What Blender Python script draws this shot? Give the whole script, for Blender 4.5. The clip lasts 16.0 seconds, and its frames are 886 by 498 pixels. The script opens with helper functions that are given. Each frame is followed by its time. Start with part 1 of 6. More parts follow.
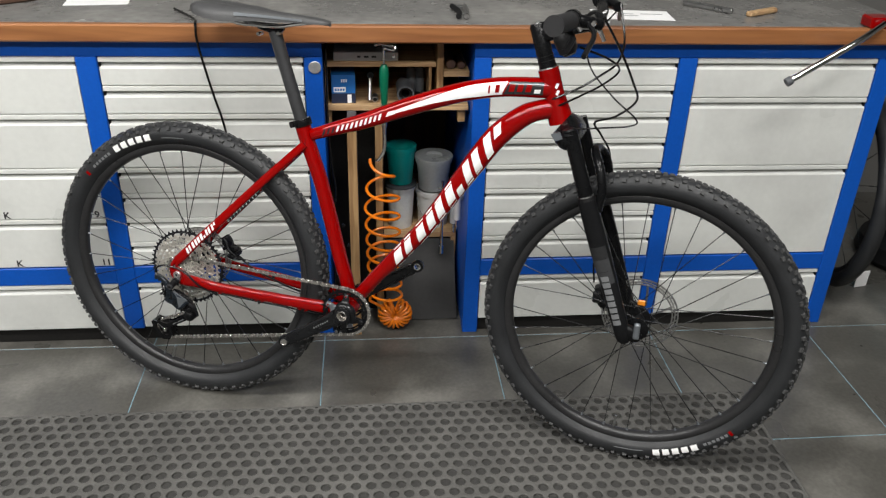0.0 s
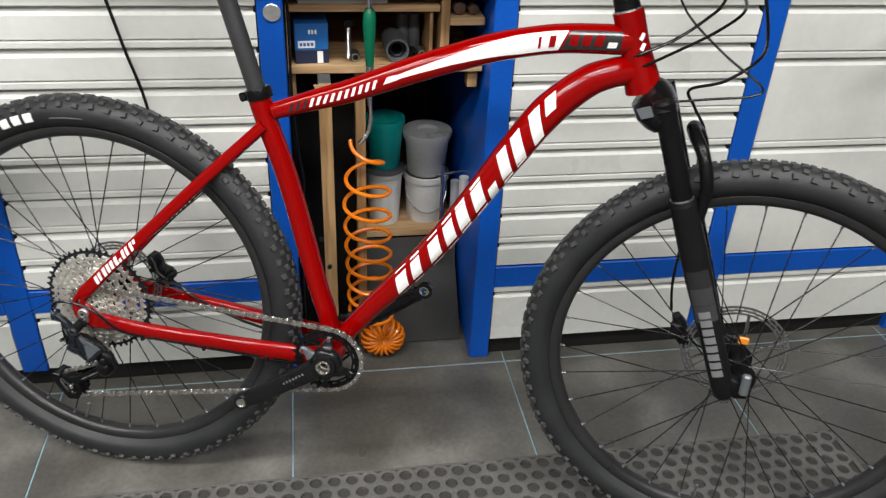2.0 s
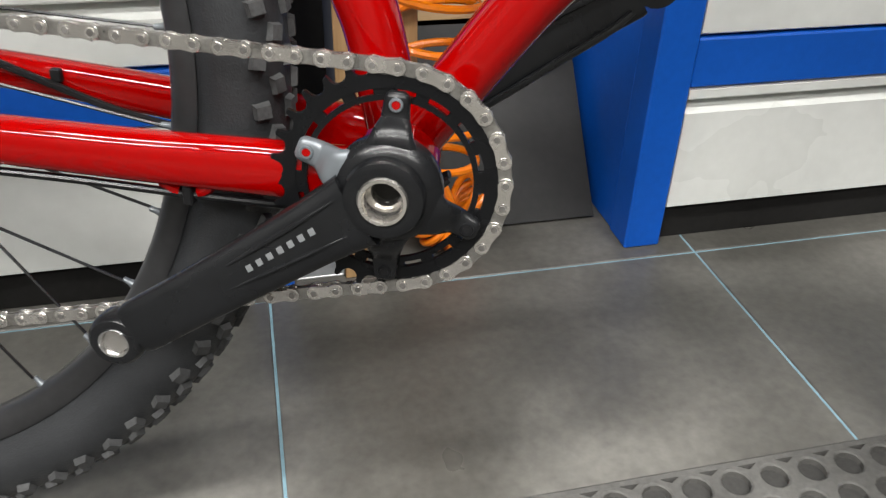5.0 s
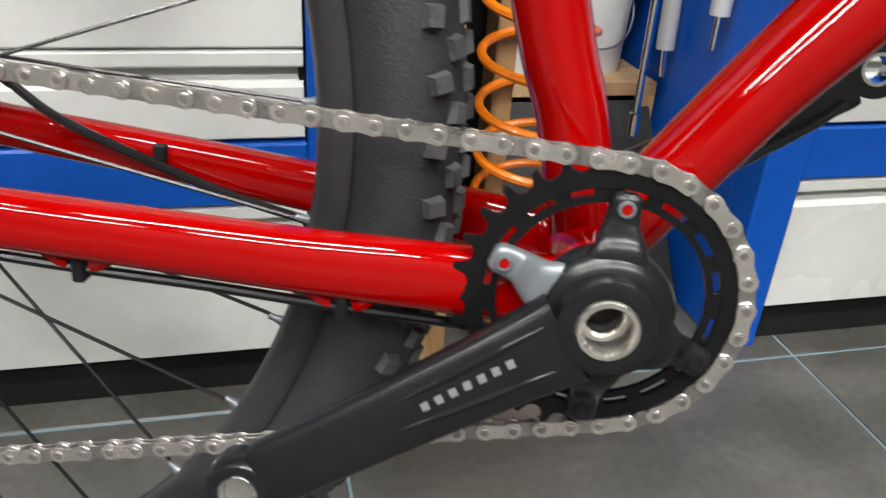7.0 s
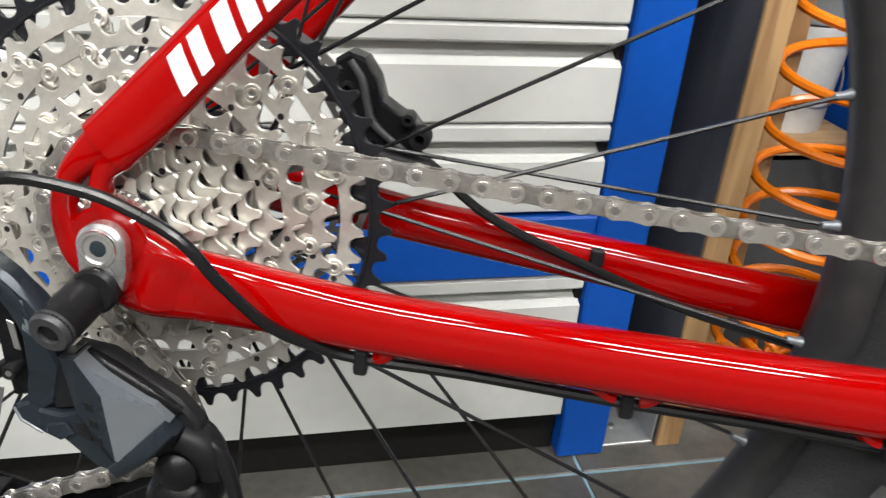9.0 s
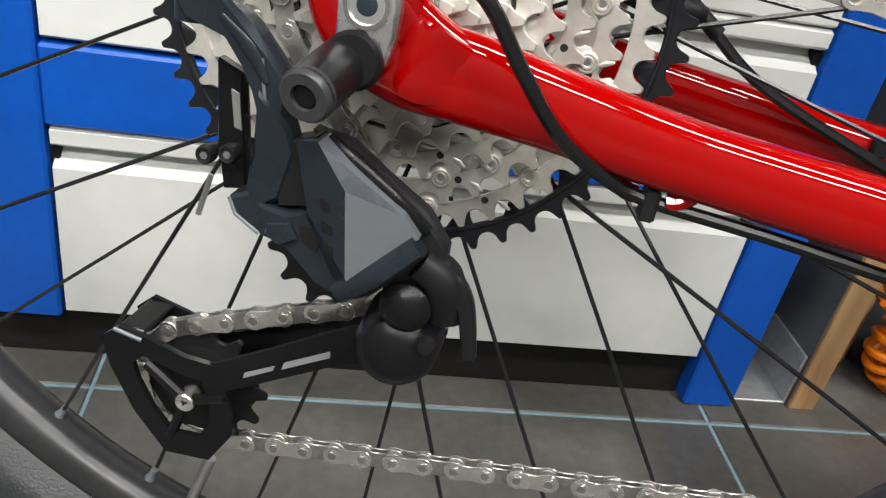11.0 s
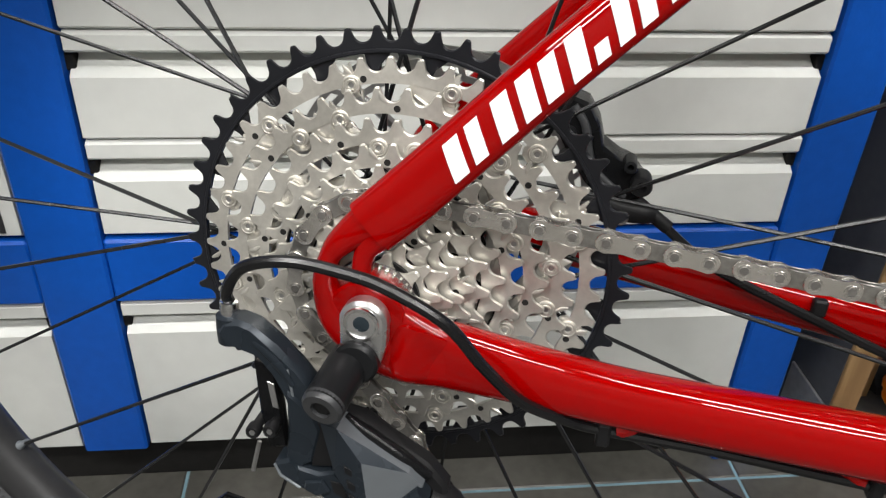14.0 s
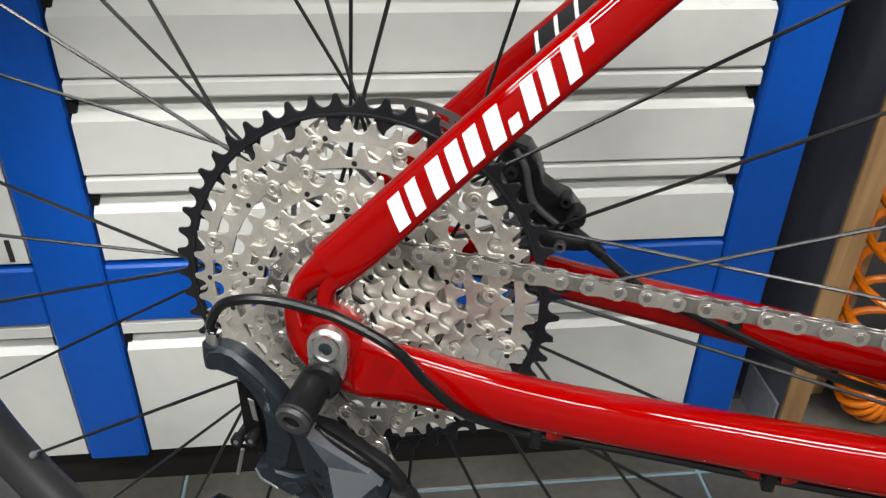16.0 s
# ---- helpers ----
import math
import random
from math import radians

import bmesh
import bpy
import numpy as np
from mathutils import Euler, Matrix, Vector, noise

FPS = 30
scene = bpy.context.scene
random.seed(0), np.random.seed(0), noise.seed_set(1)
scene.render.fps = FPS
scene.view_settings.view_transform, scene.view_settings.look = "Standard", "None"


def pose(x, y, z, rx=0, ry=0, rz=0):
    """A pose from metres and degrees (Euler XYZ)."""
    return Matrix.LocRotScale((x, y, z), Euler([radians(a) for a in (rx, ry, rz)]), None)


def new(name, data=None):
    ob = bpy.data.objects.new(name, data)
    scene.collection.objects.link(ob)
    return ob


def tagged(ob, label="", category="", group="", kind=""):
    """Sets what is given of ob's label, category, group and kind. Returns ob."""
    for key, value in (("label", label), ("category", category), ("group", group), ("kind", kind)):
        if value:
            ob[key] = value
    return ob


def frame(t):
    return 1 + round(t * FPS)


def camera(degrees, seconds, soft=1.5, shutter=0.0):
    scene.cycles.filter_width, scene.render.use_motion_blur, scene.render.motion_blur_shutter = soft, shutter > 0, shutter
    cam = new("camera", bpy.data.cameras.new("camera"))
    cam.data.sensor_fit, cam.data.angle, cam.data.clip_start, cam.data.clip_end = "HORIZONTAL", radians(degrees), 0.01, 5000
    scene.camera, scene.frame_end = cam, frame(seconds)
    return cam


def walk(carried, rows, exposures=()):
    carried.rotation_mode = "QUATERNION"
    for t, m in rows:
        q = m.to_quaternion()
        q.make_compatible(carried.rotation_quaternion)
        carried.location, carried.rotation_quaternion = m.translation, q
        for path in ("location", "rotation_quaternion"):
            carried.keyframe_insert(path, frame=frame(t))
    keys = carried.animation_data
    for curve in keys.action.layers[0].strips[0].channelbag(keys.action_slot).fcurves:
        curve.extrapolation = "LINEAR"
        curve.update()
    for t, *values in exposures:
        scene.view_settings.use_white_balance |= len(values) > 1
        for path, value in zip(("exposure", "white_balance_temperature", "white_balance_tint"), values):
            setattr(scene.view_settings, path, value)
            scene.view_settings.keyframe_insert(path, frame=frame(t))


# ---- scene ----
# Coordinates: x along the workbench, y into it, z up from the floor; the rear wheel stands at the origin.
cam = camera(57.66, 16.0, soft=1.25, shutter=0.3)
PATH = [
    (0, pose(0.4690, -1.8000, 1.4065, 61.34, -1.54, -5.05)),
    (0.5, pose(0.4410, -1.6913, 1.3886, 61.15, -1.73, -5.24)),
    (1, pose(0.3954, -1.5779, 1.3558, 60.65, -2.17, -6.81)),
    (1.5, pose(0.3819, -1.4511, 1.3054, 59.00, -2.44, -8.02)),
    (2, pose(0.3960, -1.2404, 1.2311, 58.32, -2.36, -9.05)),
    (2.5, pose(0.4052, -1.0656, 1.1469, 56.76, -2.21, -9.40)),
    (3, pose(0.3622, -0.9621, 1.0347, 54.80, -2.05, -9.60)),
    (3.5, pose(0.3289, -0.8230, 0.9113, 53.72, -0.16, -11.34)),
    (3.7, pose(0.3371, -0.7733, 0.8448, 53.12, 0.28, -11.85)),
    (5.8, pose(0.3462, -0.4192, 0.4675, 58.65, -2.17, -13.37)),
    (6, pose(0.3459, -0.4140, 0.4672, 59.02, -2.40, -13.19)),
    (6.5, pose(0.3192, -0.4122, 0.4784, 60.65, -3.23, -13.41)),
    (7, pose(0.2665, -0.3979, 0.5012, 61.21, -3.27, -12.89)),
    (7.5, pose(0.2010, -0.3861, 0.5206, 62.16, -3.62, -12.67)),
    (8, pose(0.1387, -0.3918, 0.5433, 61.92, -3.12, -12.37)),
    (8.5, pose(0.0921, -0.3724, 0.5425, 62.15, -2.90, -12.33)),
    (9, pose(0.0509, -0.3122, 0.5235, 62.04, -4.09, -11.68)),
    (9.5, pose(0.0135, -0.2807, 0.5063, 61.49, -5.56, -11.02)),
    (10, pose(-0.0145, -0.2695, 0.4601, 60.75, -7.43, -9.78)),
    (10.2, pose(-0.0219, -0.2679, 0.4409, 60.26, -8.98, -8.71)),
    (12.3, pose(-0.0177, -0.2695, 0.4584, 56.94, -5.91, -2.14)),
    (12.5, pose(-0.0179, -0.2659, 0.4747, 57.02, -4.81, -2.73)),
    (13, pose(-0.0180, -0.2501, 0.5154, 57.34, -2.77, -4.07)),
    (13.5, pose(-0.0122, -0.2440, 0.5396, 57.65, -2.39, -4.72)),
    (14, pose(-0.0082, -0.2751, 0.5645, 57.44, -1.97, -5.34)),
    (14.5, pose(-0.0075, -0.2950, 0.5746, 57.27, -1.47, -5.74)),
    (15, pose(-0.0040, -0.2979, 0.5787, 57.24, -1.31, -5.93)),
    (15.5, pose(-0.0000, -0.2999, 0.5818, 57.17, -1.22, -5.98)),
    (16, pose(0.0087, -0.3145, 0.6081, 57.36, -1.12, -5.95)),
]
EXPOSURE = [(0.0, -0.42), (1.5, -0.31), (2.0, -0.27), (3.5, 0.03), (6.0, 0.48), (8.0, 0.47), (10.0, 0.40), (12.5, 0.42), (13.0, 0.07), (13.5, -0.03), (14.5, 0.0), (16.0, 0.04)]
walk(cam, PATH, EXPOSURE)

# ---- light ----
world = bpy.data.worlds.new("world")
scene.world = world
world.use_nodes = True
world.node_tree.nodes["Background"].inputs[0].default_value = (0.9, 0.95, 1.0, 1)
world.node_tree.nodes["Background"].inputs[1].default_value = 0.25
CEILING = 3.1
TUBES = [(-1.9, -1.2), (-0.3, -1.2), (1.4, -1.2), (-1.9, -2.8), (-0.3, -2.8), (1.4, -2.8)]
for tx, ty in TUBES:
    data = bpy.data.lights.new("tube_light", "AREA")
    data.shape, data.size, data.size_y = "RECTANGLE", 1.25, 0.34
    data.energy, data.color = 70.0, (1.0, 0.985, 0.955)
    new("tube_light", data).matrix_world = pose(tx, ty, CEILING - 0.10)


# ---- materials ----
def rgb(c):
    return (*c, 1.0)


def material(name, color, rough=0.5, metal=0.0, coat=0.0, var=0.15, scale=8.0, fine=120.0, bump=0.0, bump_scale=200.0,
             rough_var=0.08, spec=0.5, per_object=0.0, stain=None):
    """A surface with variation at two scales, optional relief, and an optional second colour in patches."""
    m = bpy.data.materials.new(name)
    m.use_nodes = True
    nt = m.node_tree
    b = nt.nodes["Principled BSDF"]
    b.inputs["Roughness"].default_value = rough
    b.inputs["Metallic"].default_value = metal
    b.inputs["Coat Weight"].default_value = coat
    b.inputs["Coat Roughness"].default_value, b.inputs["Coat IOR"].default_value = 0.03, 1.37
    b.inputs["Specular IOR Level"].default_value = spec
    tc = nt.nodes.new("ShaderNodeTexCoord")
    geo = nt.nodes.new("ShaderNodeNewGeometry")
    big = nt.nodes.new("ShaderNodeTexNoise")
    big.inputs["Scale"].default_value, big.inputs["Detail"].default_value = scale, 4
    small = nt.nodes.new("ShaderNodeTexNoise")
    small.inputs["Scale"].default_value, small.inputs["Detail"].default_value = fine, 3
    for n in (big, small):
        nt.links.new(geo.outputs["Position"], n.inputs["Vector"])
    add = nt.nodes.new("ShaderNodeMath")
    add.operation = "ADD"
    nt.links.new(big.outputs["Fac"], add.inputs[0])
    nt.links.new(small.outputs["Fac"], add.inputs[1])
    rng = nt.nodes.new("ShaderNodeMapRange")
    rng.inputs["From Min"].default_value, rng.inputs["From Max"].default_value = 0.6, 1.4
    rng.inputs["To Min"].default_value, rng.inputs["To Max"].default_value = 1 - var, 1 + var
    nt.links.new(add.outputs[0], rng.inputs["Value"])
    value = rng.outputs[0]
    if per_object:
        info = nt.nodes.new("ShaderNodeObjectInfo")
        r2 = nt.nodes.new("ShaderNodeMapRange")
        r2.inputs["To Min"].default_value, r2.inputs["To Max"].default_value = 1 - per_object, 1 + per_object
        nt.links.new(info.outputs["Random"], r2.inputs["Value"])
        mul = nt.nodes.new("ShaderNodeMath")
        mul.operation = "MULTIPLY"
        nt.links.new(value, mul.inputs[0])
        nt.links.new(r2.outputs[0], mul.inputs[1])
        value = mul.outputs[0]
    scale_node = nt.nodes.new("ShaderNodeVectorMath")
    scale_node.operation = "SCALE"
    if stain:
        mix = nt.nodes.new("ShaderNodeMix")
        mix.data_type = "RGBA"
        mix.inputs["A"].default_value, mix.inputs["B"].default_value = rgb(color), rgb(stain[0])
        patch_noise = nt.nodes.new("ShaderNodeTexNoise")
        patch_noise.inputs["Scale"].default_value, patch_noise.inputs["Detail"].default_value = stain[1], 6
        nt.links.new(geo.outputs["Position"], patch_noise.inputs["Vector"])
        pr = nt.nodes.new("ShaderNodeMapRange")
        pr.inputs["From Min"].default_value, pr.inputs["From Max"].default_value = stain[2], stain[3]
        nt.links.new(patch_noise.outputs["Fac"], pr.inputs["Value"])
        nt.links.new(pr.outputs[0], mix.inputs["Factor"])
        nt.links.new(mix.outputs["Result"], scale_node.inputs[0])
    else:
        scale_node.inputs[0].default_value = color
    nt.links.new(value, scale_node.inputs["Scale"])
    nt.links.new(scale_node.outputs[0], b.inputs["Base Color"])
    rr = nt.nodes.new("ShaderNodeMapRange")
    rr.inputs["From Min"].default_value, rr.inputs["From Max"].default_value = 0.3, 0.7
    rr.inputs["To Min"].default_value, rr.inputs["To Max"].default_value = max(0.02, rough - rough_var), min(1, rough + rough_var)
    nt.links.new(big.outputs["Fac"], rr.inputs["Value"])
    nt.links.new(rr.outputs[0], b.inputs["Roughness"])
    if bump:
        grain = nt.nodes.new("ShaderNodeTexNoise")
        grain.inputs["Scale"].default_value, grain.inputs["Detail"].default_value = bump_scale, 3
        nt.links.new(geo.outputs["Position"], grain.inputs["Vector"])
        bp = nt.nodes.new("ShaderNodeBump")
        bp.inputs["Strength"].default_value, bp.inputs["Distance"].default_value = bump, 0.001
        nt.links.new(grain.outputs["Fac"], bp.inputs["Height"])
        nt.links.new(bp.outputs["Normal"], b.inputs["Normal"])
    return m


def wood(name, light, dark, along="X", scale=6.0, rough=0.55, stretch=14.0):
    """Timber with grain drawn out along one axis."""
    m = material(name, light, rough)
    nt = m.node_tree
    b = nt.nodes["Principled BSDF"]
    geo = nt.nodes.new("ShaderNodeNewGeometry")
    mp = nt.nodes.new("ShaderNodeMapping")
    s = [scale * stretch] * 3
    s["XYZ".index(along)] = scale
    mp.inputs["Scale"].default_value = s
    nt.links.new(geo.outputs["Position"], mp.inputs["Vector"])
    n = nt.nodes.new("ShaderNodeTexNoise")
    n.inputs["Scale"].default_value, n.inputs["Detail"].default_value, n.inputs["Distortion"].default_value = 1.0, 5, 0.6
    nt.links.new(mp.outputs[0], n.inputs["Vector"])
    ramp = nt.nodes.new("ShaderNodeValToRGB")
    ramp.color_ramp.elements[0].position, ramp.color_ramp.elements[0].color = 0.3, rgb(dark)
    ramp.color_ramp.elements[1].position, ramp.color_ramp.elements[1].color = 0.65, rgb(light)
    nt.links.new(n.outputs["Fac"], ramp.inputs[0])
    nt.links.new(ramp.outputs[0], b.inputs["Base Color"])
    return m


RED = material("red_gloss_paint", (0.21, 0.0003, 0.0003), 0.5, 0.0, 1.0, var=0.05, scale=5, rough_var=0.04, spec=0.0)
RED.node_tree.nodes["Principled BSDF"].inputs["Coat IOR"].default_value = 1.4
WHITE_DECAL = material("white_decal", (0.80, 0.80, 0.79), 0.25, 0.0, 0.6, var=0.03)
BLACK_DECAL = material("black_decal", (0.02, 0.02, 0.022), 0.25, 0.0, 0.6, var=0.1)
GREY_DECAL = material("grey_decal", (0.15, 0.155, 0.16), 0.4, var=0.05)
RUBBER = material("tyre_rubber", (0.0165, 0.0175, 0.019), 0.50, spec=0.4, var=0.3, scale=18, fine=300, bump=0.35, bump_scale=700)
KNOB = material("tread_rubber", (0.046, 0.0465, 0.047), 0.62, spec=0.25, var=0.35, scale=30, fine=400, bump=0.35, bump_scale=600)
RIM = material("black_anodised_rim", (0.026, 0.026, 0.027), 0.34, 0.3, var=0.25, spec=0.4)
BLACK = material("black_satin_alloy", (0.0045, 0.0047, 0.0052), 0.26, 0.0, var=0.2, scale=25, bump=0.08, bump_scale=900, spec=0.18)
BLACK_MATT = material("black_matt_plastic", (0.006, 0.006, 0.0065), 0.5, var=0.2, spec=0.2)
DARK_GREY = material("dark_grey_coating", (0.008, 0.0083, 0.009), 0.34, 0.1, var=0.15, spec=0.15)
CRANK = material("dark_grey_painted_crank", (0.0078, 0.0082, 0.0090), 0.26, 0.1, var=0.25, scale=20, bump=0.06, bump_scale=900, spec=0.35)
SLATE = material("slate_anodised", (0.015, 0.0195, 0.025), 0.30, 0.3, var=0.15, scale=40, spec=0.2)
# silver-grey parts, and highlights painted on the derailleur and one spider arm
SILVER_GREY = material("silver_grey_and_highlight", (0.13, 0.143, 0.155), 0.36, 0.35, var=0.08)
BLACK_SATIN = material("black_satin_sprocket", (0.010, 0.0105, 0.013), 0.36, 0.2, var=0.2, scale=40, spec=0.3)
NICKEL = material("nickel_plated_steel", (0.68, 0.655, 0.62), 0.22, 0.95, var=0.14, scale=60, fine=500, rough_var=0.1, bump=0.05)
COG = material("satin_nickel_sprocket", (0.60, 0.578, 0.53), 0.38, 0.80, var=0.12, scale=45, fine=400, rough_var=0.1)
# darker steel that puts the shading of the inner links into colour
CHAIN_INNER = material("shaded_chain_steel", (0.36, 0.35, 0.33), 0.34, 0.95, var=0.25, scale=90, fine=500, rough_var=0.1)
CHAIN_PIN = material("chain_pin_steel", (0.30, 0.29, 0.28), 0.35, 0.9, var=0.3, scale=90)
CHROME = material("polished_chrome", (0.82, 0.82, 0.82), 0.12, 1.0, var=0.06)
ALLOY = material("machined_alloy", (0.66, 0.66, 0.66), 0.28, 0.95, var=0.1, scale=50)
SPOKE = material("black_spoke", (0.014, 0.0145, 0.0155), 0.28, 0.4, var=0.1)
FORK_DARK = material("dark_grey_fork_panel", (0.018, 0.0185, 0.0195), 0.36, var=0.15, spec=0.3)
FORK_MID = material("mid_grey_fork_panel", (0.034, 0.035, 0.037), 0.36, var=0.15, spec=0.3)
GRIP = material("grip_rubber", (0.014, 0.014, 0.015), 0.68, var=0.15, bump=0.5, bump_scale=900, spec=0.3)
POST_GREY = material("grey_anodised_post", (0.035, 0.036, 0.038), 0.4, 0.2, var=0.15, spec=0.3)
SADDLE = material("saddle_cover", (0.058, 0.0585, 0.06), 0.46, var=0.15, bump=0.2, bump_scale=900, spec=0.3)
ROTOR = material("brushed_steel_rotor", (0.42, 0.42, 0.42), 0.3, 1.0, var=0.1)
CABLE = material("black_cable_housing", (0.005, 0.005, 0.0055), 0.24, var=0.1, spec=0.4)
ORANGE_CLIP = material("orange_plastic", (0.72, 0.24, 0.02), 0.4, var=0.1)

BLUE = material("blue_powder_coat", (0.003, 0.074, 0.40), 0.40, var=0.10, scale=4, bump=0.12, bump_scale=500, rough_var=0.08, spec=0.3)
DRAWER = material("light_grey_drawer_paint", (0.605, 0.615, 0.59), 0.34, var=0.05, scale=5, fine=60, per_object=0.025, bump=0.05,
                  stain=((0.47, 0.475, 0.46), 3.0, 0.52, 0.78))
# near-black for the slide stops and for shade painted into recesses and holes
DARK_RECESS = material("dark_stop_and_recess_shade", (0.010, 0.0095, 0.009), 0.8, var=0.3, spec=0.2)
EDGE_WOOD = wood("varnished_edge_timber", (0.30, 0.125, 0.045), (0.17, 0.062, 0.022), "X", 3.0, 0.4)
PALE_WOOD = wood("pale_plywood", (0.50, 0.335, 0.175), (0.27, 0.15, 0.07), "X", 5.0, 0.6)
POST_WOOD = wood("pale_softwood", (0.40, 0.25, 0.115), (0.20, 0.105, 0.042), "Z", 5.0, 0.6)
BLACK_BOARD = material("black_stained_board", (0.013, 0.0125, 0.012), 0.6, var=0.3, scale=7, fine=90, spec=0.3)
AXLE_GLASS = material("blue_grey_polished_axle", (0.02, 0.029, 0.036), 0.2, 0.3, var=0.3, scale=300, spec=0.5)
DARK_BOARD = wood("dark_brown_board", (0.075, 0.035, 0.02), (0.04, 0.018, 0.012), "Z", 4.0, 0.6)
WORKTOP = material("worn_dark_worktop", (0.175, 0.172, 0.165), 0.24, 0.1, var=0.3, scale=3, fine=40, rough_var=0.12,
                   stain=((0.30, 0.293, 0.275), 4.0, 0.45, 0.78))
TILE = material("dark_slate_tile", (0.074, 0.071, 0.063), 0.36, var=0.30, scale=5, fine=90, bump=0.25, bump_scale=120, per_object=0.06,
                stain=((0.145, 0.140, 0.126), 5.0, 0.48, 0.78), rough_var=0.12)
GROUT = material("pale_blue_grey_grout", (0.165, 0.275, 0.325), 0.8, var=0.2, scale=20)
MAT_RUBBER = material("grey_rubber_mat", (0.074, 0.072, 0.067), 0.75, var=0.3, scale=9, fine=200, bump=0.4, bump_scale=300,
                      stain=((0.108, 0.105, 0.098), 6.0, 0.45, 0.8))
HOLE_FLOOR = material("dark_hole_floor", (0.030, 0.029, 0.027), 0.85, var=0.4, scale=14, fine=250)
WALL_PAINT = material("grey_wall_paint", (0.13, 0.127, 0.12), 0.8, var=0.05, scale=2)
CEIL_PAINT = material("grey_ceiling_paint", (0.07, 0.07, 0.07), 0.85, var=0.04, scale=2)
ORANGE = material("orange_polyurethane_hose", (0.70, 0.17, 0.004), 0.28, 0.0, 0.3, var=0.08)
GREEN = material("green_plastic", (0.0, 0.11, 0.055), 0.35, var=0.12)
TEAL = material("teal_plastic", (0.0, 0.34, 0.31), 0.4, var=0.06)
WHITE_PLASTIC = material("white_plastic", (0.68, 0.68, 0.66), 0.45, var=0.08, stain=((0.5, 0.5, 0.48), 9, 0.5, 0.8))
CLEAR_GREY = material("grey_translucent_plastic", (0.44, 0.46, 0.455), 0.3, var=0.12)
BLUE_BOX = material("blue_carton", (0.01, 0.13, 0.42), 0.5, var=0.08)
NAVY = material("navy_carton", (0.012, 0.02, 0.05), 0.5, var=0.1)
PAPER = material("white_paper", (0.80, 0.80, 0.80), 0.8, var=0.03)
INK = material("dark_ink", (0.02, 0.02, 0.022), 0.6, var=0.05)
STEEL = material("tool_steel", (0.42, 0.42, 0.42), 0.32, 0.95, var=0.15, scale=40)
GALV = material("galvanised_bracket", (0.50, 0.51, 0.51), 0.45, 0.7, var=0.15, scale=30)
GREY_BOARD = material("dark_grey_panel", (0.075, 0.079, 0.087), 0.6, var=0.15, scale=6)
SILVER_PLASTIC = material("silver_plastic", (0.48, 0.48, 0.49), 0.4, 0.3, var=0.06)
CYAN = material("cyan_plastic", (0.03, 0.38, 0.55), 0.4, var=0.1)
LAMP_GLOW = bpy.data.materials.new("lamp_diffuser")
LAMP_GLOW.use_nodes = True
LAMP_GLOW.node_tree.nodes["Principled BSDF"].inputs["Emission Color"].default_value = (1, 0.97, 0.91, 1)
LAMP_GLOW.node_tree.nodes["Principled BSDF"].inputs["Emission Strength"].default_value = 6.0


# ---- mesh tools ----
class Shape:
    """Vertices and faces gathered for one mesh."""

    def __init__(self):
        self.v, self.f = [], []

    def add(self, verts, faces):
        n = len(self.v)
        self.v += [tuple(p) for p in verts]
        self.f += [tuple(i + n for i in face) for face in faces]
        return self

    def mesh(self, name, mat, angle=35):
        me = bpy.data.meshes.new(name)
        me.from_pydata(self.v, [], self.f)
        bm = bmesh.new()
        bm.from_mesh(me)
        bmesh.ops.remove_doubles(bm, verts=bm.verts, dist=2e-6)
        bmesh.ops.recalc_face_normals(bm, faces=bm.faces)
        bm.to_mesh(me)
        bm.free()
        me.polygons.foreach_set("use_smooth", [True] * len(me.polygons))
        me.set_sharp_from_angle(angle=radians(angle))
        if mat:
            me.materials.append(mat)
        return me


def thing(name, label, category, m=None, group="", kind=""):
    ob = tagged(new(name), label, category, group, kind)
    if m:
        ob.matrix_basis = m
    return ob


def part(name, shape, mat, parent=None, label="", m=None, angle=35):
    """One mesh object under a thing or a part."""
    ob = new(name, shape.mesh(name, mat, angle) if isinstance(shape, Shape) else shape)
    if parent:
        ob.parent = parent
    if m:
        ob.matrix_basis = m
    if label:
        ob["label"] = label
    return ob


def V(*a):
    return np.array(a, float)


def rings_faces(n, k, closed_u=False, caps=True):
    """Faces between n rings of k vertices."""
    f = []
    for i in range(n if closed_u else n - 1):
        j = (i + 1) % n
        for a in range(k):
            b = (a + 1) % k
            f.append((i * k + a, i * k + b, j * k + b, j * k + a))
    if caps and not closed_u:
        f.append(tuple(range(k)))
        f.append(tuple((n - 1) * k + a for a in reversed(range(k))))
    return f


def smooth_line(pts, n=8, closed=False):
    """A Catmull-Rom line through the points."""
    p = [np.array(q, float) for q in pts]
    m = len(p)
    out = []
    for i in range(m if closed else m - 1):
        p0 = p[i - 1] if (closed or i > 0) else 2 * p[0] - p[1]
        p1, p2 = p[i], p[(i + 1) % m]
        p3 = p[(i + 2) % m] if (closed or i < m - 2) else 2 * p[-1] - p[-2]
        for k in range(n):
            t = k / n
            out.append(0.5 * (2 * p1 + (p2 - p0) * t + (2 * p0 - 5 * p1 + 4 * p2 - p3) * t * t + (3 * p1 - p0 - 3 * p2 + p3) * t ** 3))
    if not closed:
        out.append(p[-1])
    return np.array(out)


